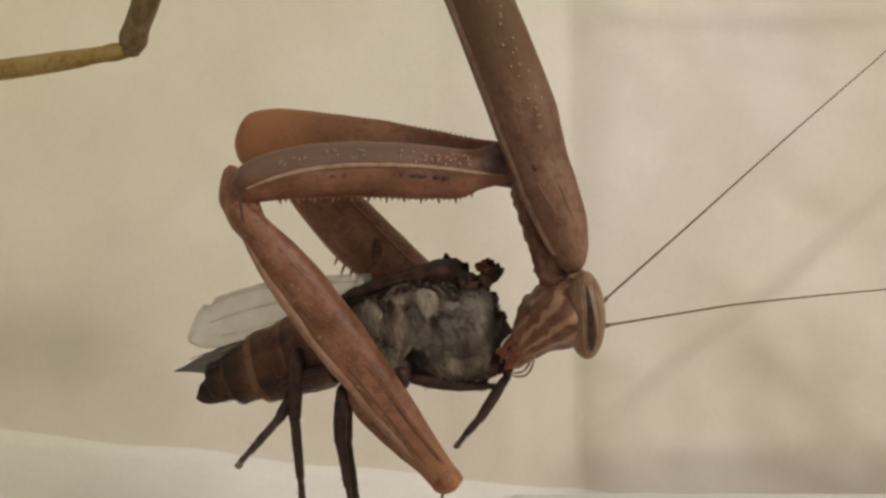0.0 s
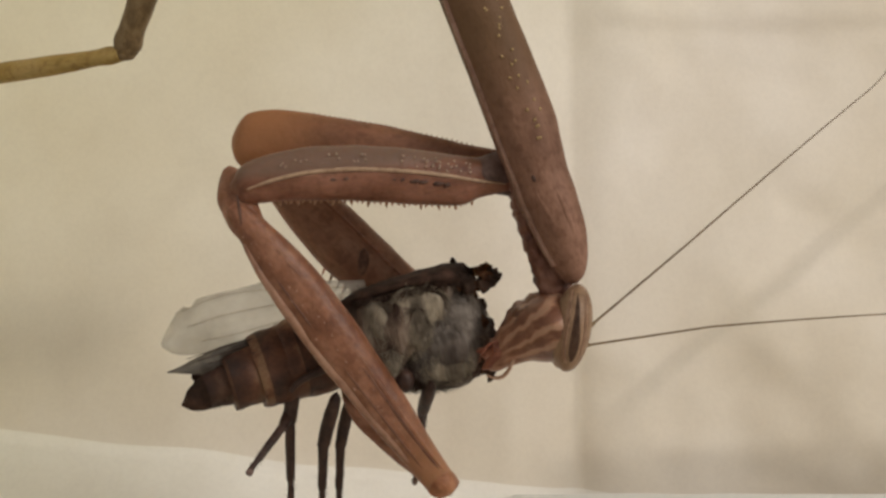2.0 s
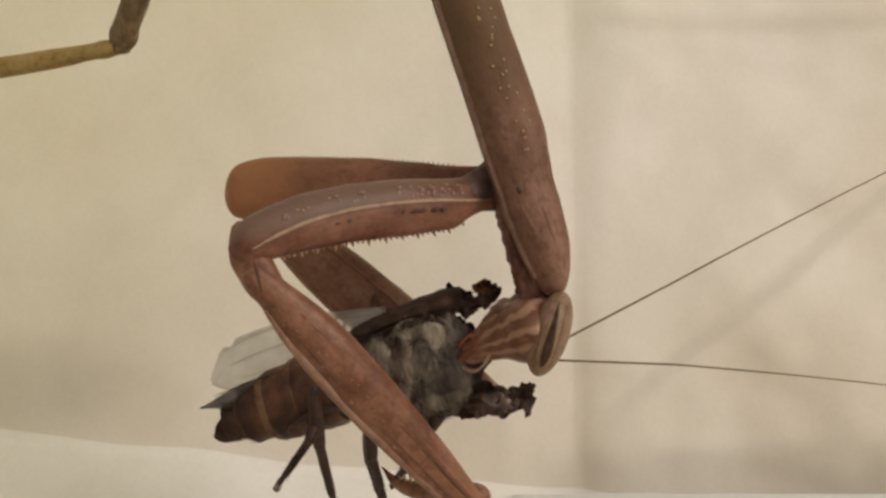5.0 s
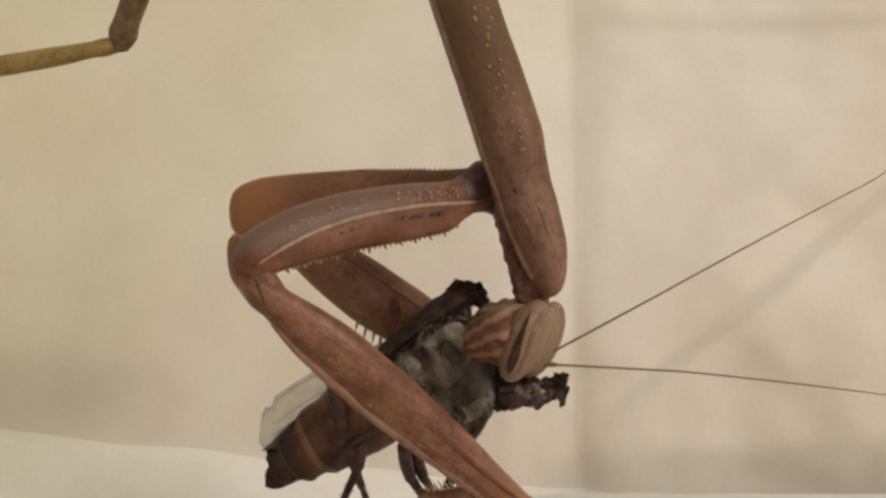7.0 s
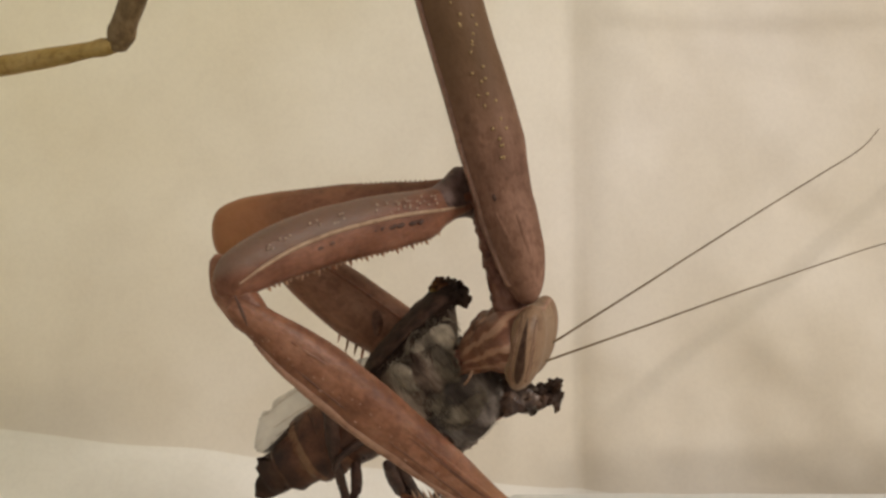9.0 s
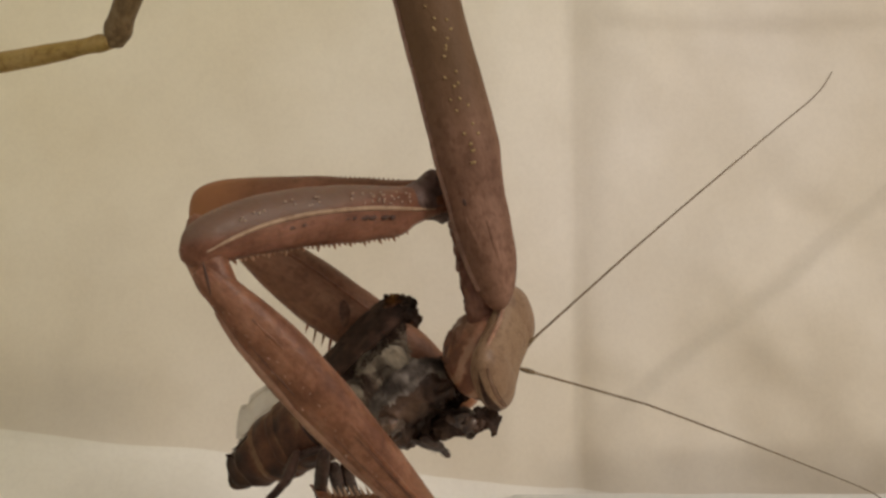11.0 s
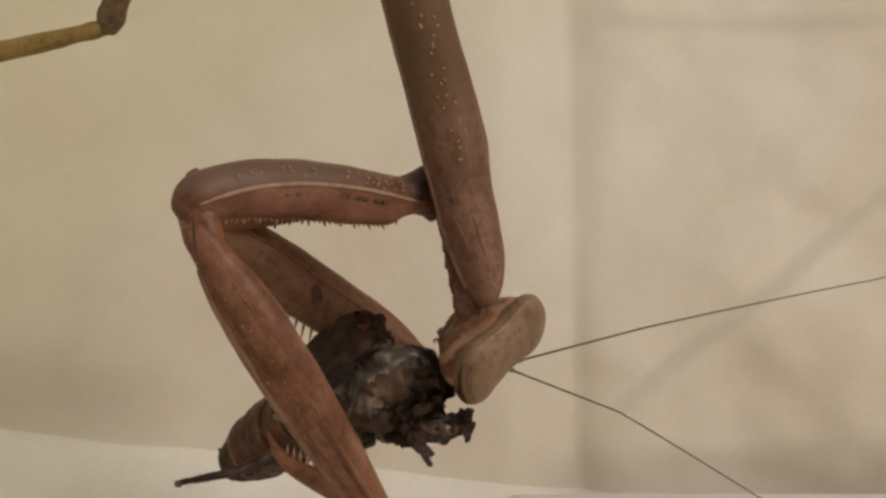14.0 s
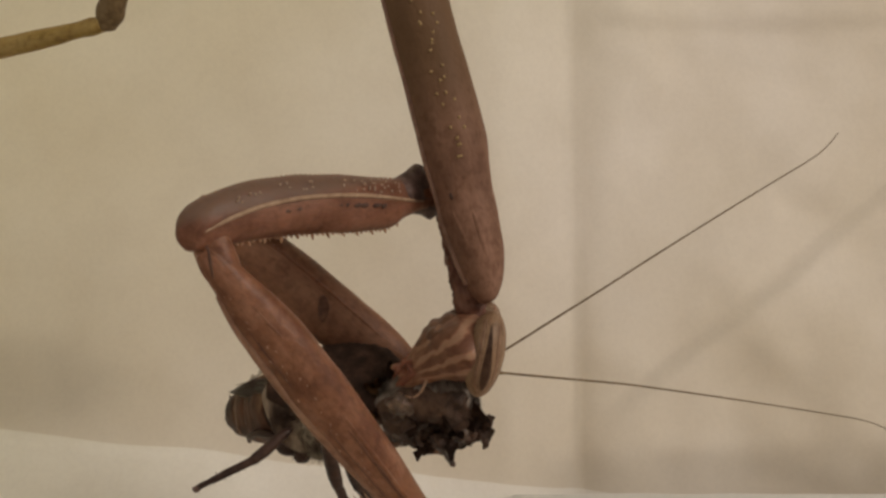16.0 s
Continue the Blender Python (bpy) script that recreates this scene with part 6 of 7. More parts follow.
    walk(abdomen_fly, [
        (0, mm(-5.60, 0.00, -2.50, 179.2, 5.5, 171.6)), (0.5, mm(-5.60, 0.00, -2.50, -179.9, 1.6, -177.7)), (1, mm(-5.60, 0.00, -2.50, 180.0, 1.9, 179.9)),
        (1.5, mm(-5.60, 0.00, -2.50, -179.7, 4.8, -177.0)), (2, mm(-5.60, 0.00, -2.50, -178.5, 4.6, -162.6)), (2.5, mm(-5.60, 0.00, -2.50, 180.0, -0.0, -162.9)),
        (3, mm(-5.60, 0.00, -2.50, 179.8, 2.1, 174.2)), (3.5, mm(-5.60, 0.00, -2.50, -179.3, 2.2, -163.7)), (4, mm(-5.60, 0.00, -2.50, -179.8, 1.4, -172.8)),
        (6.5, mm(-5.60, 0.00, -2.50, -179.8, 5.6, 157.6)), (7, mm(-5.60, -0.00, -2.50, -177.2, -0.1, 169.1)), (7.5, mm(-5.60, 0.00, -2.50, -177.2, 1.9, 163.6)),
        (8, mm(-5.60, 0.00, -2.50, -179.6, -11.1, -163.3)), (8.5, mm(-5.60, 0.00, -2.50, -174.3, -11.1, 171.4)), (9, mm(-5.60, 0.00, -2.50, -174.5, -7.9, 172.8)),
        (9.5, mm(-5.60, -0.00, -2.50, -171.4, -11.4, 162.8)), (12, mm(-5.60, 0.00, -2.50, -158.1, 4.5, 158.2)), (12.5, mm(-5.60, 0.00, -2.50, -156.1, -0.9, 157.6)),
        (13, mm(-5.60, 0.00, -2.50, -157.6, -5.1, 174.9)), (13.5, mm(-5.60, -0.00, -2.50, -155.9, 9.1, 143.2)), (14, mm(-5.60, 0.00, -2.50, -157.6, 16.2, 142.6)),
        (14.5, mm(-5.60, 0.00, -2.50, -153.3, 14.2, 154.5)), (15, mm(-5.60, -0.00, -2.50, -146.3, 30.2, 164.2)), (15.5, mm(-4.60, 0.00, -2.50, -160.1, 47.0, 153.9)),
        (16, mm(-4.60, 0.00, -2.50, -155.3, 41.5, 146.6)),
    ])
    walk(wing_near, [
        (0, mm(-6.12, -0.85, -1.55, 179.2, 3.5, 171.7)), (0.5, mm(-5.89, -0.91, -1.51, -179.9, -0.4, -177.7)), (1, mm(-5.93, -0.90, -1.51, 180.0, -0.1, 179.9)),
        (1.5, mm(-5.93, -0.91, -1.52, -179.7, 2.8, -177.0)), (2, mm(-5.70, -0.95, -1.51, -178.5, 2.6, -162.6)), (2.5, mm(-5.62, -0.95, -1.50, 180.0, -2.0, -162.9)),
        (3, mm(-6.03, -0.86, -1.51, 179.8, 0.1, 174.2)), (3.5, mm(-5.68, -0.95, -1.50, -179.3, 0.2, -163.7)), (4, mm(-5.81, -0.93, -1.50, -179.8, -0.6, -172.8)),
        (6.5, mm(-4.84, -1.29, -1.38, -179.8, 3.6, 157.6)), (7, mm(-4.48, -1.08, -1.46, -177.2, -2.1, 169.0)), (7.5, mm(-3.71, -1.44, -1.38, -177.2, -0.1, 163.5)),
        (8, mm(-4.31, -0.55, -1.69, -179.6, -13.1, -163.3)), (8.5, mm(-3.86, -1.07, -1.76, -174.2, -13.1, 171.2)), (9, mm(-3.65, -1.05, -1.69, -174.4, -9.9, 172.6)),
        (9.5, mm(-2.89, -1.62, -1.97, -171.4, -13.3, 162.5)), (12, mm(-4.29, -1.02, -1.11, -158.1, 2.7, 157.5)), (12.5, mm(-3.06, -1.50, -1.27, -156.1, -2.7, 156.8)),
        (13, mm(-2.65, -0.72, -1.50, -157.5, -7.0, 174.1)), (13.5, mm(-3.09, -2.40, -0.65, -156.0, 7.3, 142.4)), (14, mm(-2.72, -2.77, -0.03, -157.8, 14.3, 141.8)),
        (14.5, mm(-3.15, -1.56, -0.43, -153.5, 12.4, 153.6)), (15, mm(-5.22, -0.31, -0.70, -146.9, 28.5, 163.0)), (15.5, mm(-3.88, -1.40, 1.64, -160.7, 45.1, 153.0)),
        (16, mm(-3.72, -1.72, 1.44, -156.0, 39.7, 145.5)),
    ])
    walk(wing_far, [
        (0, mm(-5.77, 1.61, -0.36, 179.2, 2.5, 171.7)), (0.5, mm(-5.93, 1.59, -0.36, -179.9, -1.4, -177.7)), (1, mm(-5.87, 1.60, -0.36, 180.0, -1.1, 179.9)),
        (1.5, mm(-6.06, 1.59, -0.38, -179.7, 1.8, -177.0)), (2, mm(-6.45, 1.47, -0.41, -178.5, 1.6, -162.6)), (2.5, mm(-6.26, 1.47, -0.35, 180.0, -3.0, -162.9)),
        (3, mm(-5.71, 1.61, -0.35, 179.8, -0.9, 174.2)), (3.5, mm(-6.33, 1.48, -0.38, -179.3, -0.8, -163.7)), (4, mm(-6.05, 1.56, -0.36, -179.8, -1.6, -172.8)),
        (6.5, mm(-4.64, 1.36, -0.78, 177.9, 8.1, 157.9)), (7, mm(-5.09, 1.65, -1.29, -177.6, -1.2, 169.7)), (7.5, mm(-3.83, 1.30, -1.33, -177.5, -0.2, 164.3)),
        (8, mm(-6.11, 1.70, -1.36, -179.1, -12.2, -162.5)), (8.5, mm(-4.92, 1.71, -1.96, -174.2, -15.2, 172.1)), (9, mm(-4.64, 1.72, -1.87, -174.4, -11.9, 173.6)),
        (9.5, mm(-3.10, 1.19, -2.14, -171.5, -14.4, 163.6)), (12, mm(-4.17, 2.20, -2.16, -158.3, 0.6, 162.3)), (12.5, mm(-2.63, 1.65, -2.23, -156.3, -4.8, 161.6)),
        (13, mm(-3.17, 2.38, -2.55, -158.1, -9.0, 179.0)), (13.5, mm(-4.30, 0.92, -3.53, -160.2, 11.7, 147.1)), (14, mm(-4.30, 0.91, -2.70, -165.7, 23.4, 145.4)),
        (14.5, mm(-4.51, 1.13, -2.86, -158.8, 22.6, 158.6)), (15, mm(-3.85, 2.13, -0.82, -147.2, 27.7, 162.3)), (15.5, mm(-3.69, 0.66, -2.05, -161.1, 44.2, 152.5)),
        (16, mm(-3.56, 0.30, -2.28, -156.3, 38.8, 145.0)),
    ])
    walk(leg_hind, [
        (0, mm(-9.17, -0.80, -4.28, -154.9, 34.1, -140.1)), (0.5, mm(-9.25, -0.80, -4.06, -155.6, 41.1, -145.4)), (1, mm(-9.36, -0.80, -4.09, -144.2, 37.5, -130.2)),
        (1.5, mm(-9.32, -0.80, -4.54, -144.0, 29.8, -124.4)), (2, mm(-9.40, -0.80, -4.64, -140.7, 33.3, -123.9)), (2.5, mm(-9.39, -0.80, -3.93, -142.7, 43.8, -132.2)),
        (3, mm(-8.70, -0.80, -4.11, -159.1, 49.3, -153.2)), (3.5, mm(-9.79, -0.80, -4.71, -145.1, 24.7, -120.9)), (4, mm(-8.99, -0.80, -4.37, -150.3, 27.9, -129.3)),
        (6.5, mm(-8.25, -0.92, -2.99, -135.1, 29.8, -118.3)), (7, mm(-8.62, -0.96, -3.35, -146.3, 19.0, -119.5)), (7.5, mm(-8.71, -0.99, -3.37, -141.9, 18.6, -115.7)),
        (8, mm(-8.82, -1.00, -3.10, -130.2, 25.7, -112.7)), (8.5, mm(-9.11, -1.03, -3.13, -141.8, 13.2, -111.0)), (9, mm(-9.39, -1.09, -3.67, -143.3, 10.6, -109.8)),
        (9.5, mm(-10.54, -0.92, -1.34, -177.5, -4.3, -123.8)), (12, mm(-8.07, -1.99, -2.78, -149.2, -11.1, -111.3)), (12.5, mm(-9.70, -1.22, -0.89, -156.7, -14.3, -112.1)),
        (13, mm(-10.73, -1.25, -0.96, -175.3, -23.5, -126.1)), (13.5, mm(-5.55, -2.05, -2.55, -153.7, 0.6, -159.6)), (14, mm(-8.06, -1.85, -1.83, -172.9, -37.7, -150.5)),
        (14.5, mm(-8.17, -1.84, -1.59, -166.9, -30.2, -140.9)), (15, mm(-6.34, -2.58, -1.66, -134.4, -19.6, -124.0)), (15.5, mm(-5.78, -3.31, -2.32, -130.6, 5.4, -148.3)),
        (16, mm(-5.79, -2.67, -1.54, -128.4, 4.3, -145.5)),
    ])
    walk(leg_mid, [
        (0, mm(-8.49, -2.00, -2.87, 140.6, 72.7, 139.3)), (0.5, mm(-8.54, -2.00, -2.35, 130.1, 69.1, 128.2)), (1, mm(-8.87, -2.00, -2.20, 135.1, 67.6, 132.8)),
        (1.5, mm(-8.65, -2.00, -2.85, 148.9, 67.9, 147.0)), (2, mm(-8.73, -2.00, -3.07, 141.4, 68.2, 139.3)), (2.5, mm(-8.74, -2.00, -2.51, 145.2, 69.9, 143.5)),
        (3, mm(-8.42, -2.00, -2.22, -121.4, 72.2, -120.1)), (3.5, mm(-8.31, -2.00, -5.05, 56.0, 57.3, 60.4)), (4, mm(-8.43, -2.00, -4.48, 71.1, 59.3, 73.6)),
        (6.5, mm(-7.59, -2.02, -0.59, 145.5, 55.6, 139.0)), (7, mm(-8.11, -2.02, -0.40, 137.2, 58.9, 131.6)), (7.5, mm(-7.70, -2.02, -0.35, 149.7, 50.6, 140.9)),
        (8, mm(-7.63, -2.02, -0.30, 153.0, 55.1, 146.0)), (8.5, mm(-7.95, -2.01, -0.12, 153.8, 46.5, 142.7)), (9, mm(-8.38, -2.07, -0.85, 150.0, 48.4, 139.1)),
        (9.5, mm(-8.46, -2.29, -3.26, 170.0, 20.0, 140.4)), (12, mm(-7.01, -3.02, -2.14, 159.8, 55.7, 141.5)), (12.5, mm(-7.55, -2.93, -1.92, 163.6, 47.6, 138.2)),
        (13, mm(-8.23, -3.13, -2.40, 149.9, 58.0, 133.6)), (13.5, mm(-3.56, -2.50, -0.66, 149.7, 74.7, 142.6)), (14, mm(-5.63, -3.45, -2.33, 154.9, 68.9, 143.1)),
        (14.5, mm(-6.39, -3.20, -1.55, 150.6, 74.5, 141.8)), (15, mm(-4.45, -3.18, -0.54, -32.3, 86.0, -29.3)), (15.5, mm(-4.37, -4.12, -1.43, -31.2, 79.8, -23.2)),
        (16, mm(-3.30, -3.67, -0.84, -44.9, 79.3, -37.7)),
    ])
    walk(leg_mid_far, [
        (0, mm(-6.99, -0.80, -5.24, -132.9, 78.8, -132.4)), (0.5, mm(-6.78, -0.80, -4.66, 151.1, 66.8, 149.0)), (1, mm(-7.51, -0.80, -4.51, 154.6, 69.3, 153.1)),
        (1.5, mm(-6.86, -0.80, -4.95, -161.5, 69.1, -160.3)), (2, mm(-7.60, -0.80, -5.45, 157.1, 68.3, 155.5)), (2.5, mm(-6.88, -0.80, -5.34, 139.1, 66.3, 136.6)),
        (3, mm(-5.21, -0.80, -5.22, 108.2, 53.7, 104.8)), (3.5, mm(-6.32, -0.80, -5.67, -57.2, 84.1, -57.4)), (4, mm(-6.15, -0.80, -5.44, 114.2, 67.3, 112.5)),
        (6.5, mm(-6.46, -1.00, -4.90, 113.9, 50.5, 108.2)), (7, mm(-7.23, -1.04, -4.98, 115.0, 50.5, 109.1)), (7.5, mm(-7.63, -1.07, -4.90, 115.1, 44.6, 107.2)),
        (8, mm(-6.65, -1.09, -4.57, 141.6, 44.2, 128.8)), (8.5, mm(-7.83, -1.11, -4.27, 124.1, 44.3, 113.5)), (9, mm(-8.16, -1.18, -4.79, 113.1, 46.5, 105.9)),
        (9.5, mm(-8.70, -1.15, -3.93, 124.6, 40.1, 111.5)), (12, mm(-7.31, -2.47, -3.97, 145.3, 53.0, 125.8)), (12.5, mm(-8.07, -2.07, -2.98, 150.9, 50.9, 128.9)),
        (13, mm(-8.03, -2.57, -4.22, 133.9, 54.1, 117.6)), (13.5, mm(-3.88, -1.69, -1.76, 117.1, 73.5, 112.7)), (14, mm(-5.37, -2.95, -3.96, 117.8, 71.4, 112.1)),
        (14.5, mm(-5.66, -2.93, -3.48, 138.2, 72.5, 129.2)), (15, mm(-3.07, -2.95, -2.09, -0.5, 79.8, 8.8)), (15.5, mm(-3.41, -3.80, -2.84, -10.0, 74.5, 4.6)),
        (16, mm(-2.35, -3.59, -2.46, -15.7, 75.2, -1.6)),
    ])
    walk(leg_hind_far, [
        (0, mm(-6.84, -0.10, -5.39, -115.3, 74.3, -114.5)), (0.5, mm(-6.13, -0.10, -4.90, 152.4, 68.5, 150.7)), (1, mm(-6.88, -0.10, -4.78, 157.5, 71.1, 156.3)),
        (1.5, mm(-6.71, -0.10, -5.10, -142.6, 66.1, -140.1)), (2, mm(-6.96, -0.10, -5.71, 159.9, 70.0, 158.7)), (2.5, mm(-6.23, -0.10, -5.61, 139.1, 68.1, 136.9)),
        (3, mm(-6.00, -0.10, -5.23, 111.2, 54.1, 107.4)), (3.5, mm(-7.07, -0.10, -5.51, -74.4, 77.3, -74.8)), (4, mm(-6.93, -0.10, -5.32, 117.8, 67.7, 116.0)),
        (6.5, mm(-6.08, -0.31, -5.30, 111.9, 51.5, 106.9)), (7, mm(-6.88, -0.36, -5.44, 113.1, 51.6, 107.8)), (7.5, mm(-7.31, -0.40, -5.38, 112.8, 45.8, 105.9)),
        (8, mm(-6.30, -0.42, -5.03, 140.5, 45.4, 128.5)), (8.5, mm(-7.55, -0.44, -4.78, 122.2, 45.6, 112.5)), (9, mm(-7.88, -0.52, -5.31, 110.9, 47.7, 104.6)),
        (9.5, mm(-8.50, -0.49, -4.47, 122.4, 41.5, 110.6)), (12, mm(-7.03, -1.98, -4.62, 143.0, 54.5, 125.0)), (12.5, mm(-7.87, -1.59, -3.68, 149.0, 52.4, 128.5)),
        (13, mm(-7.83, -2.10, -4.93, 131.4, 55.6, 116.7)), (13.5, mm(-3.50, -1.19, -2.35, 113.4, 74.6, 109.9)), (14, mm(-5.08, -2.52, -4.65, 114.3, 72.7, 109.7)),
        (14.5, mm(-5.35, -2.54, -4.19, 135.9, 73.9, 128.0)), (15, mm(-2.61, -2.58, -2.72, -4.9, 78.5, 5.5)), (15.5, mm(-2.91, -3.40, -3.44, -12.7, 73.2, 3.0)),
        (16, mm(-1.86, -3.21, -3.07, -17.9, 73.9, -2.7)),
    ])
    walk(leg_front_upper, [
        (0, mm(-3.02, -0.80, -5.28, 0.9, 19.5, 2.6)), (0.5, mm(-2.61, -0.80, -5.35, 16.2, 23.7, 35.8)), (1, mm(-2.98, -0.80, -5.27, 8.3, 25.5, 18.8)),
        (1.5, mm(-2.92, -0.80, -5.25, 14.8, 29.3, 28.4)), (2, mm(-2.83, -0.80, -5.65, 119.6, 36.8, 108.7)), (2.5, mm(-3.06, -0.80, -5.35, 120.2, 36.9, 109.3)),
        (3, mm(-2.17, -0.80, -6.12, 173.7, 78.8, 173.6)), (3.5, mm(-4.69, -0.80, -7.28, 138.7, 30.1, 119.7)), (4, mm(-3.06, -0.80, -5.78, 143.5, 30.0, 124.1)),
        (6.5, mm(-2.90, -1.02, -5.57, 156.0, 26.3, 131.6)), (7, mm(-3.30, -1.08, -5.87, 158.0, 25.9, 133.1)), (7.5, mm(-3.69, -1.12, -5.68, 161.5, 23.8, 134.9)),
        (8, mm(-4.40, -1.21, -6.42, 162.1, 21.0, 130.9)), (8.5, mm(-3.88, -1.20, -5.57, 159.4, 21.2, 126.6)), (9, mm(-4.28, -1.28, -6.06, 163.0, 19.8, 128.5)),
        (9.5, mm(-5.13, -1.29, -5.57, 107.9, 39.7, 100.4)), (12, mm(-3.06, -2.77, -4.73, 80.8, 55.6, 84.5)), (12.5, mm(-4.26, -2.74, -4.64, 98.8, 55.9, 95.3)),
        (13, mm(-4.89, -2.97, -5.21, 93.8, 57.8, 92.4)), (13.5, mm(-1.91, -2.62, -3.78, 83.2, 58.5, 85.9)), (14, mm(-1.73, -3.26, -4.57, 101.1, 61.2, 97.0)),
        (14.5, mm(-1.78, -3.32, -4.16, 97.4, 64.5, 94.8)), (15, mm(0.29, -2.87, -2.00, 29.6, 69.9, 47.5)), (15.5, mm(0.18, -3.04, -2.04, 5.4, 59.9, 39.3)),
        (16, mm(1.26, -2.46, -1.33, 3.8, 61.0, 38.0)),
    ])
    walk(leg_front_lower, [
        (0, mm(0.66, -0.70, -6.57, -172.8, 38.3, -168.4)), (0.5, mm(0.26, -0.70, -6.55, 156.6, 37.3, 144.5)), (1, mm(0.35, -0.70, -6.75, -174.8, 29.9, -169.7)),
        (1.5, mm(0.06, -0.70, -6.91, -173.3, 28.9, -166.3)), (2, mm(-3.66, -0.70, -7.46, 123.7, 54.6, 118.5)), (2.5, mm(-3.89, -0.70, -7.16, 116.7, 49.9, 111.1)),
        (3, mm(-5.08, -0.70, -5.25, 176.7, 7.8, 157.2)), (3.5, mm(-6.09, -0.70, -8.71, 128.3, 41.1, 117.5)), (4, mm(-4.70, -0.70, -7.24, 142.7, 32.0, 124.8)),
        (6.5, mm(-4.93, -0.97, -6.70, 147.8, 30.9, 126.8)), (7, mm(-5.41, -1.03, -6.96, 159.3, 26.2, 135.2)), (7.5, mm(-5.84, -1.07, -6.66, 159.5, 24.3, 132.6)),
        (8, mm(-6.38, -1.15, -7.12, 154.1, 23.5, 124.0)), (8.5, mm(-5.61, -1.15, -6.27, 161.2, 27.2, 136.9)), (9, mm(-6.13, -1.23, -6.66, 160.8, 24.4, 132.2)),
        (9.5, mm(-5.49, -1.27, -6.46, 114.7, 33.3, 102.3)), (12, mm(-2.97, -2.98, -5.50, 102.9, 51.6, 96.9)), (12.5, mm(-4.33, -2.94, -5.41, 118.4, 50.1, 105.1)),
        (13, mm(-5.03, -3.14, -5.91, 108.5, 54.4, 100.9)), (13.5, mm(-1.80, -2.95, -4.74, 97.0, 48.0, 93.1)), (14, mm(-1.86, -3.46, -5.17, 113.4, 60.0, 104.6)),
        (14.5, mm(-1.90, -3.55, -4.75, 110.6, 63.5, 103.3)), (15, mm(0.48, -3.21, -2.51, 40.7, 73.2, 53.7)), (15.5, mm(0.74, -3.36, -2.53, 28.0, 66.0, 51.6)),
        (16, mm(1.81, -2.80, -1.81, 22.1, 71.0, 41.7)),
    ])
    walk(chunk_fly, [
        (0, mm(-1.39, 0.00, -3.28, 0.0, -0.0, 0.0)), (0.5, mm(-1.26, 0.00, -3.40, 0.0, -0.0, 0.0)), (1, mm(-1.41, 0.00, -3.37, 0.0, -0.0, 0.0)),
        (1.5, mm(-1.71, 0.00, -3.46, 0.0, -0.0, 0.0)), (2, mm(-2.24, 0.00, -3.16, 0.0, -0.0, 0.0)), (2.5, mm(-2.18, 0.00, -3.14, 0.0, -0.0, 0.0)),
        (3, mm(-1.77, 0.00, -2.91, 0.0, -0.0, 0.0)), (3.5, mm(-2.94, 0.00, -2.97, 0.0, -0.0, 0.0)), (4, mm(-2.87, 0.00, -2.92, 0.0, -0.0, 0.0)),
        (6.5, mm(-3.26, -0.14, -3.44, -2.3, -0.0, 0.0)), (7, mm(-3.92, -0.16, -3.41, -2.7, -0.0, 0.0)), (7.5, mm(-3.99, -0.21, -3.84, -3.2, -0.0, 0.0)),
        (8, mm(-2.78, -0.27, -4.27, -3.6, 0.0, 0.0)), (8.5, mm(-3.69, -0.31, -4.23, -4.1, -0.0, -0.0)), (9, mm(-3.90, -0.34, -4.16, -34.5, -0.0, 0.0)),
        (9.5, mm(-4.65, -0.39, -4.44, -65.0, -0.0, -0.0)), (12, mm(-2.30, -1.73, -4.28, -152.0, -0.0, -0.0)), (12.5, mm(-3.29, -1.94, -4.80, -152.0, -0.0, 0.0)),
        (13, mm(-4.36, -1.99, -4.92, -152.0, -0.0, 0.0)), (13.5, mm(-0.38, -1.89, -4.11, -154.7, -0.0, 0.0)), (14, mm(-1.38, -1.79, -3.46, -157.3, -0.0, 0.0)),
        (14.5, mm(-1.48, -2.05, -3.56, -160.0, -0.0, 0.0)), (15, mm(-0.44, -2.43, -2.69, -172.0, -0.0, 0.0)), (15.5, mm(0.03, -1.90, -2.00, -173.5, -0.0, 0.0)),
        (16, mm(1.12, -1.30, -1.30, -175.0, -0.0, 0.0)),
    ])
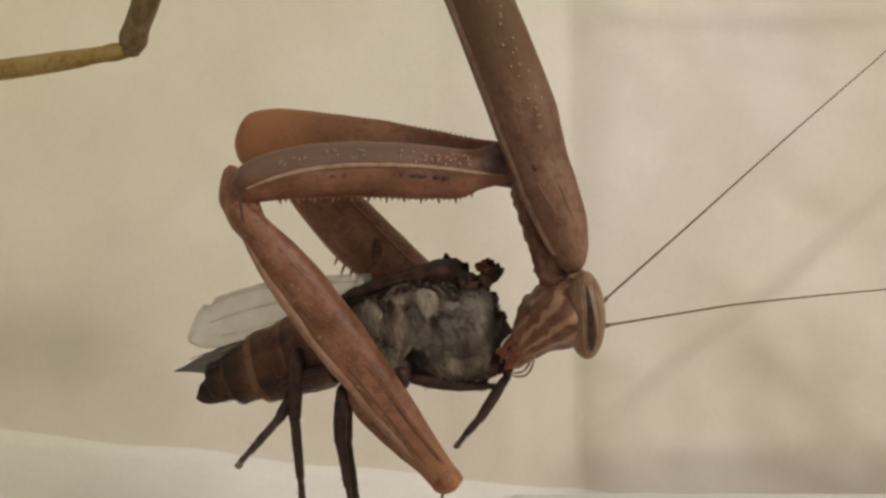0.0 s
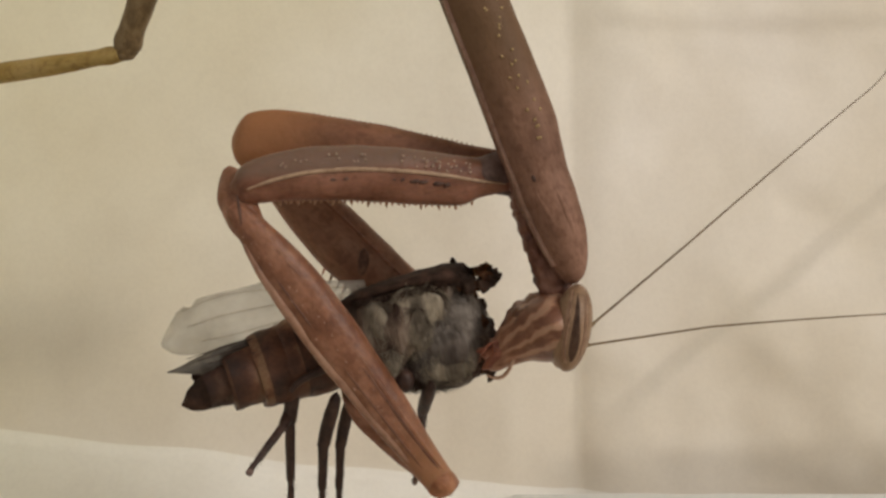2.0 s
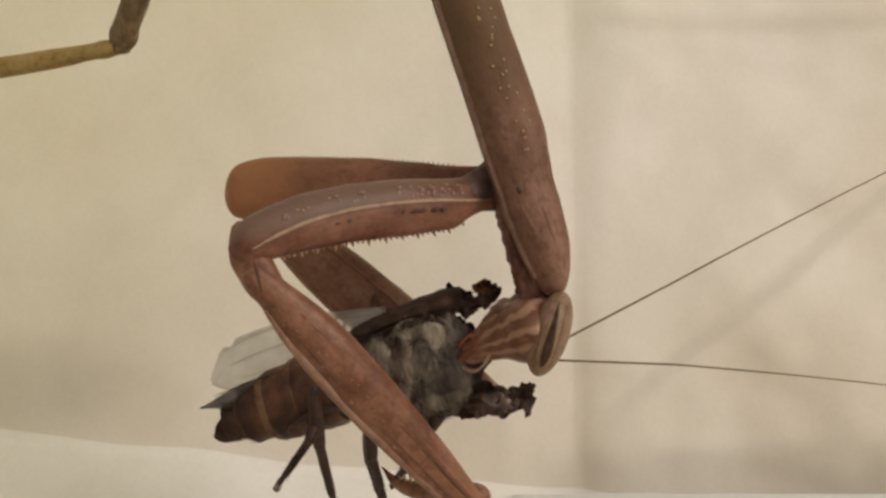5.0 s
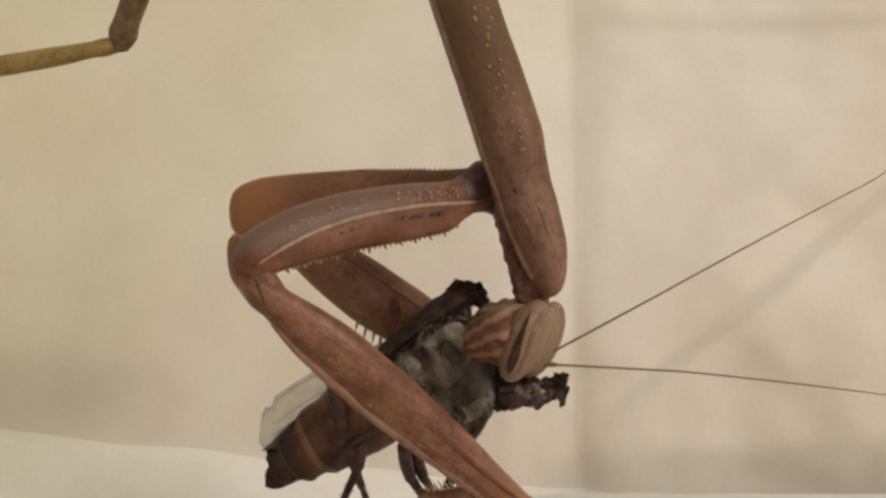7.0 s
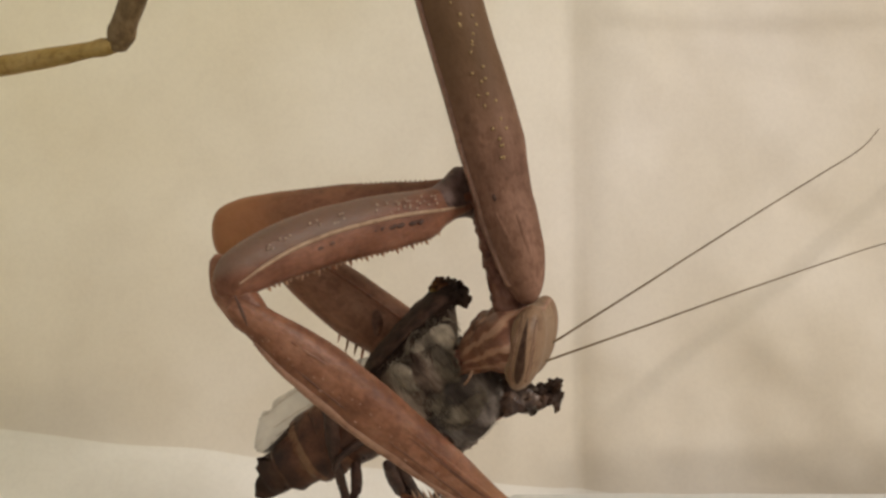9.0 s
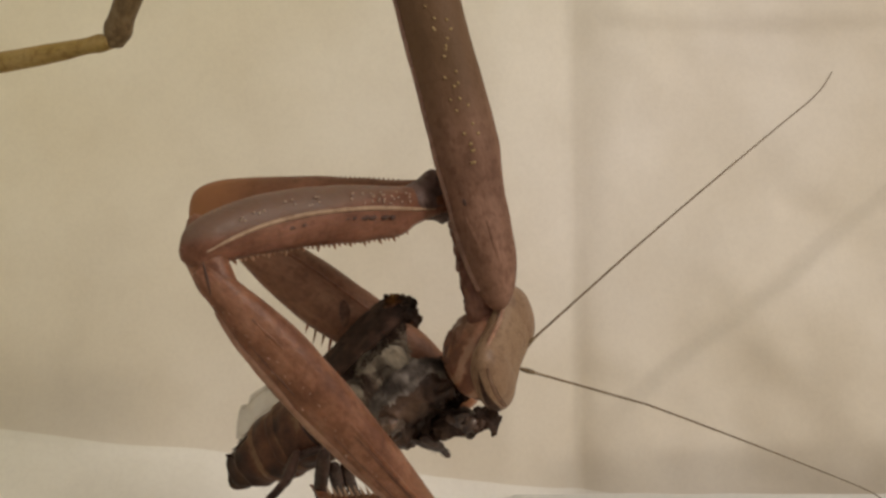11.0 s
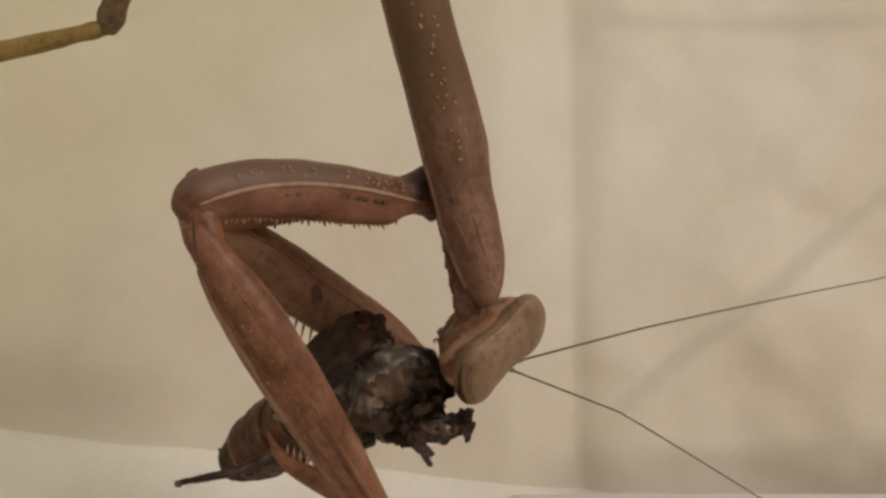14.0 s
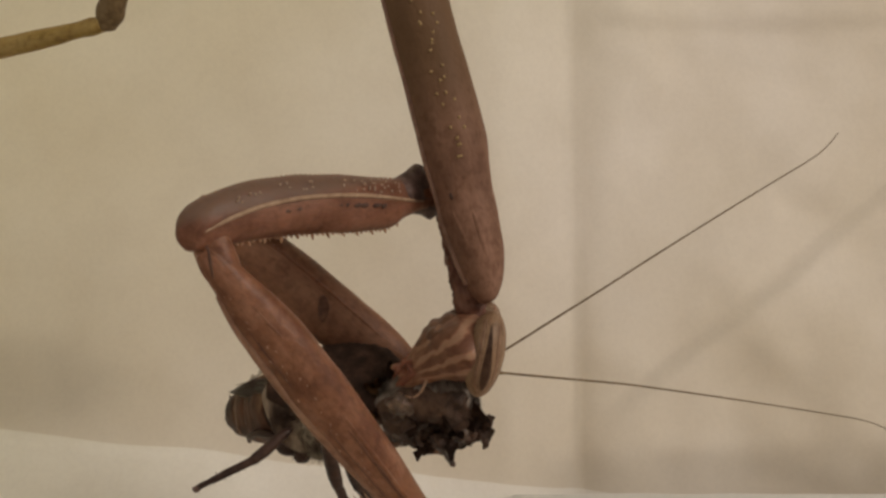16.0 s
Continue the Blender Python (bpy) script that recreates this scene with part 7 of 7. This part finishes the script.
    walk(flap, [
        (0, mm(1.44, -0.80, -0.69, 0.0, -0.0, 0.0)), (0.5, mm(1.16, -0.80, -0.66, 0.0, -0.0, 0.0)), (1, mm(1.08, -0.80, -0.81, 0.0, -0.0, 0.0)),
        (1.5, mm(1.52, -0.80, -0.71, 0.0, -0.0, 0.0)), (2, mm(1.05, -0.80, -0.56, 0.0, -0.0, 0.0)), (2.5, mm(1.18, -0.80, -0.36, 0.0, -0.0, 0.0)),
        (3, mm(1.10, -0.80, -0.67, 0.0, -0.0, 0.0)), (3.5, mm(1.22, -0.80, -0.21, 0.0, -0.0, 0.0)), (4, mm(1.65, -0.80, -0.43, 0.0, -0.0, 0.0)),
        (6.5, mm(-0.18, -0.80, 0.02, -2.3, -0.0, 0.0)), (7, mm(-0.50, -0.80, 0.08, -2.7, -0.0, 0.0)), (7.5, mm(-0.24, -0.80, 0.02, -3.2, -0.0, 0.0)),
        (8, mm(-0.21, -0.80, -0.00, -3.6, 0.0, 0.0)), (8.5, mm(-0.10, -0.79, 0.12, -4.1, -0.0, -0.0)), (9, mm(-0.32, -0.79, 0.21, -4.5, -0.0, 0.0)),
        (9.5, mm(-0.11, -0.82, -0.18, -5.0, -0.0, -0.0)), (12, mm(-0.13, -0.75, 0.29, -22.0, -0.0, -0.0)), (12.5, mm(-0.08, -0.76, 0.25, -22.0, -0.0, 0.0)),
        (13, mm(-0.27, -0.78, 0.20, -22.0, -0.0, 0.0)), (13.5, mm(0.01, -0.76, 0.26, -24.7, -0.0, 0.0)), (14, mm(-0.08, -0.81, 0.18, -27.3, -0.0, 0.0)),
        (14.5, mm(-0.02, -0.72, 0.36, -30.0, -0.0, 0.0)), (15, mm(-0.38, -0.58, 0.55, -42.0, -0.0, 0.0)), (15.5, mm(-0.23, -0.66, 0.46, -43.5, -0.0, 0.0)),
        (16, mm(-0.07, -0.59, 0.54, -45.0, -0.0, 0.0)),
    ])
    walk(scrap, [
        (0, mm(0.82, -0.50, -5.35, 0.0, 11.7, 0.0)), (0.5, mm(1.94, -0.50, -4.44, 0.0, 8.9, 0.0)), (1, mm(1.85, -0.50, -4.71, 0.0, 11.0, 0.0)),
        (1.5, mm(0.51, -0.50, -5.34, 0.0, 13.4, 0.0)), (2, mm(-0.10, -0.50, -4.86, 0.0, 10.5, 0.0)), (2.5, mm(0.59, -0.50, -4.93, 0.0, 10.8, 0.0)),
        (3, mm(0.69, -0.50, -4.83, 0.0, 5.6, 0.0)), (3.5, mm(-1.31, -0.50, -4.85, 0.0, 16.7, 0.0)), (4, mm(0.45, -0.50, -5.75, 0.0, 15.4, 0.0)),
        (6.5, mm(1.23, -0.74, -6.15, -2.5, 24.2, -1.0)), (7, mm(0.48, -0.81, -6.55, -3.1, 29.6, -1.5)), (7.5, mm(0.78, -0.87, -6.66, -3.8, 32.1, -2.0)),
        (8, mm(0.04, -0.91, -7.34, -4.1, 28.9, -2.0)), (8.5, mm(-0.20, -0.99, -6.89, -5.0, 35.3, -2.9)), (9, mm(-0.04, -1.07, -7.21, -5.6, 35.8, -3.3)),
        (9.5, mm(-1.60, -1.18, -7.77, -6.7, 42.0, -4.5)), (12, mm(-0.12, -3.11, -6.35, -25.4, 29.3, -13.1)), (12.5, mm(-0.81, -3.32, -6.89, -28.2, 37.6, -18.1)),
        (13, mm(-0.78, -3.44, -7.19, -28.3, 37.9, -18.3)), (13.5, mm(0.24, -2.86, -5.02, -26.5, 20.4, -9.9)), (14, mm(0.38, -3.57, -5.83, -31.2, 27.8, -15.8)),
        (14.5, mm(0.96, -3.73, -5.46, -33.9, 26.3, -16.6)), (15, mm(1.78, -3.58, -3.22, -42.2, 4.7, -4.2)), (15.5, mm(3.13, -2.79, -2.21, -43.5, -0.0, 0.0)),
        (16, mm(3.82, -2.28, -1.57, -45.0, 0.6, -0.6)),
    ])
    # the added blocker; its shade drifts over the paper's left side
    walk(leaf, [
        (0, mm(-27.63, 24.20, 15.77, 0.0, 8.0, 0.0)), (0.5, mm(-27.83, 24.20, 15.57, 0.0, 6.2, 0.0)), (1, mm(-27.63, 24.20, 15.57, 0.0, 4.5, 0.0)),
        (1.5, mm(-27.43, 24.20, 15.65, 0.0, 2.8, 0.0)), (2, mm(-27.23, 24.20, 16.05, 0.0, 1.0, 0.0)), (2.5, mm(-26.84, 24.20, 16.76, 0.0, -0.8, 0.0)),
        (3, mm(-26.04, 24.20, 18.35, 0.0, -2.5, 0.0)), (3.5, mm(-26.44, 24.20, 16.76, 0.0, -4.2, 0.0)), (4, mm(-26.84, 24.20, 14.37, 0.0, -6.0, 0.0)),
        (6.5, mm(-27.63, 24.20, 11.59, 0.0, -8.5, 0.0)), (7, mm(-27.43, 24.20, 11.59, 0.0, -9.0, 0.0)), (7.5, mm(-27.23, 24.20, 11.59, 0.0, -9.5, 0.0)),
        (8, mm(-26.84, 24.20, 11.98, 0.0, -10.0, 0.0)), (8.5, mm(-27.63, 24.20, 11.19, 0.0, -8.7, 0.0)), (9, mm(-28.43, 24.20, 9.60, 0.0, -7.5, 0.0)),
        (9.5, mm(-28.43, 24.20, 9.60, 0.0, -6.2, 0.0)), (12, mm(-26.04, 24.20, 11.59, 0.0, 0.2, 0.0)), (12.5, mm(-26.04, 24.20, 11.59, 0.0, 1.5, 0.0)),
        (13, mm(-25.24, 24.20, 11.98, 0.0, 2.7, 0.0)), (13.5, mm(-23.25, 24.20, 12.78, 0.0, 4.0, 0.0)), (14, mm(-26.24, 24.20, 11.59, 0.0, 3.2, 0.0)),
        (14.5, mm(-26.04, 24.20, 11.19, 0.0, 2.4, 0.0)), (15, mm(-25.24, 24.20, 11.59, 0.0, 1.6, 0.0)), (15.5, mm(-26.84, 24.20, 11.98, 0.0, 0.8, 0.0)),
        (16, mm(-28.03, 24.20, 12.46, 0.0, -0.0, 0.0)),
    ])


motions()
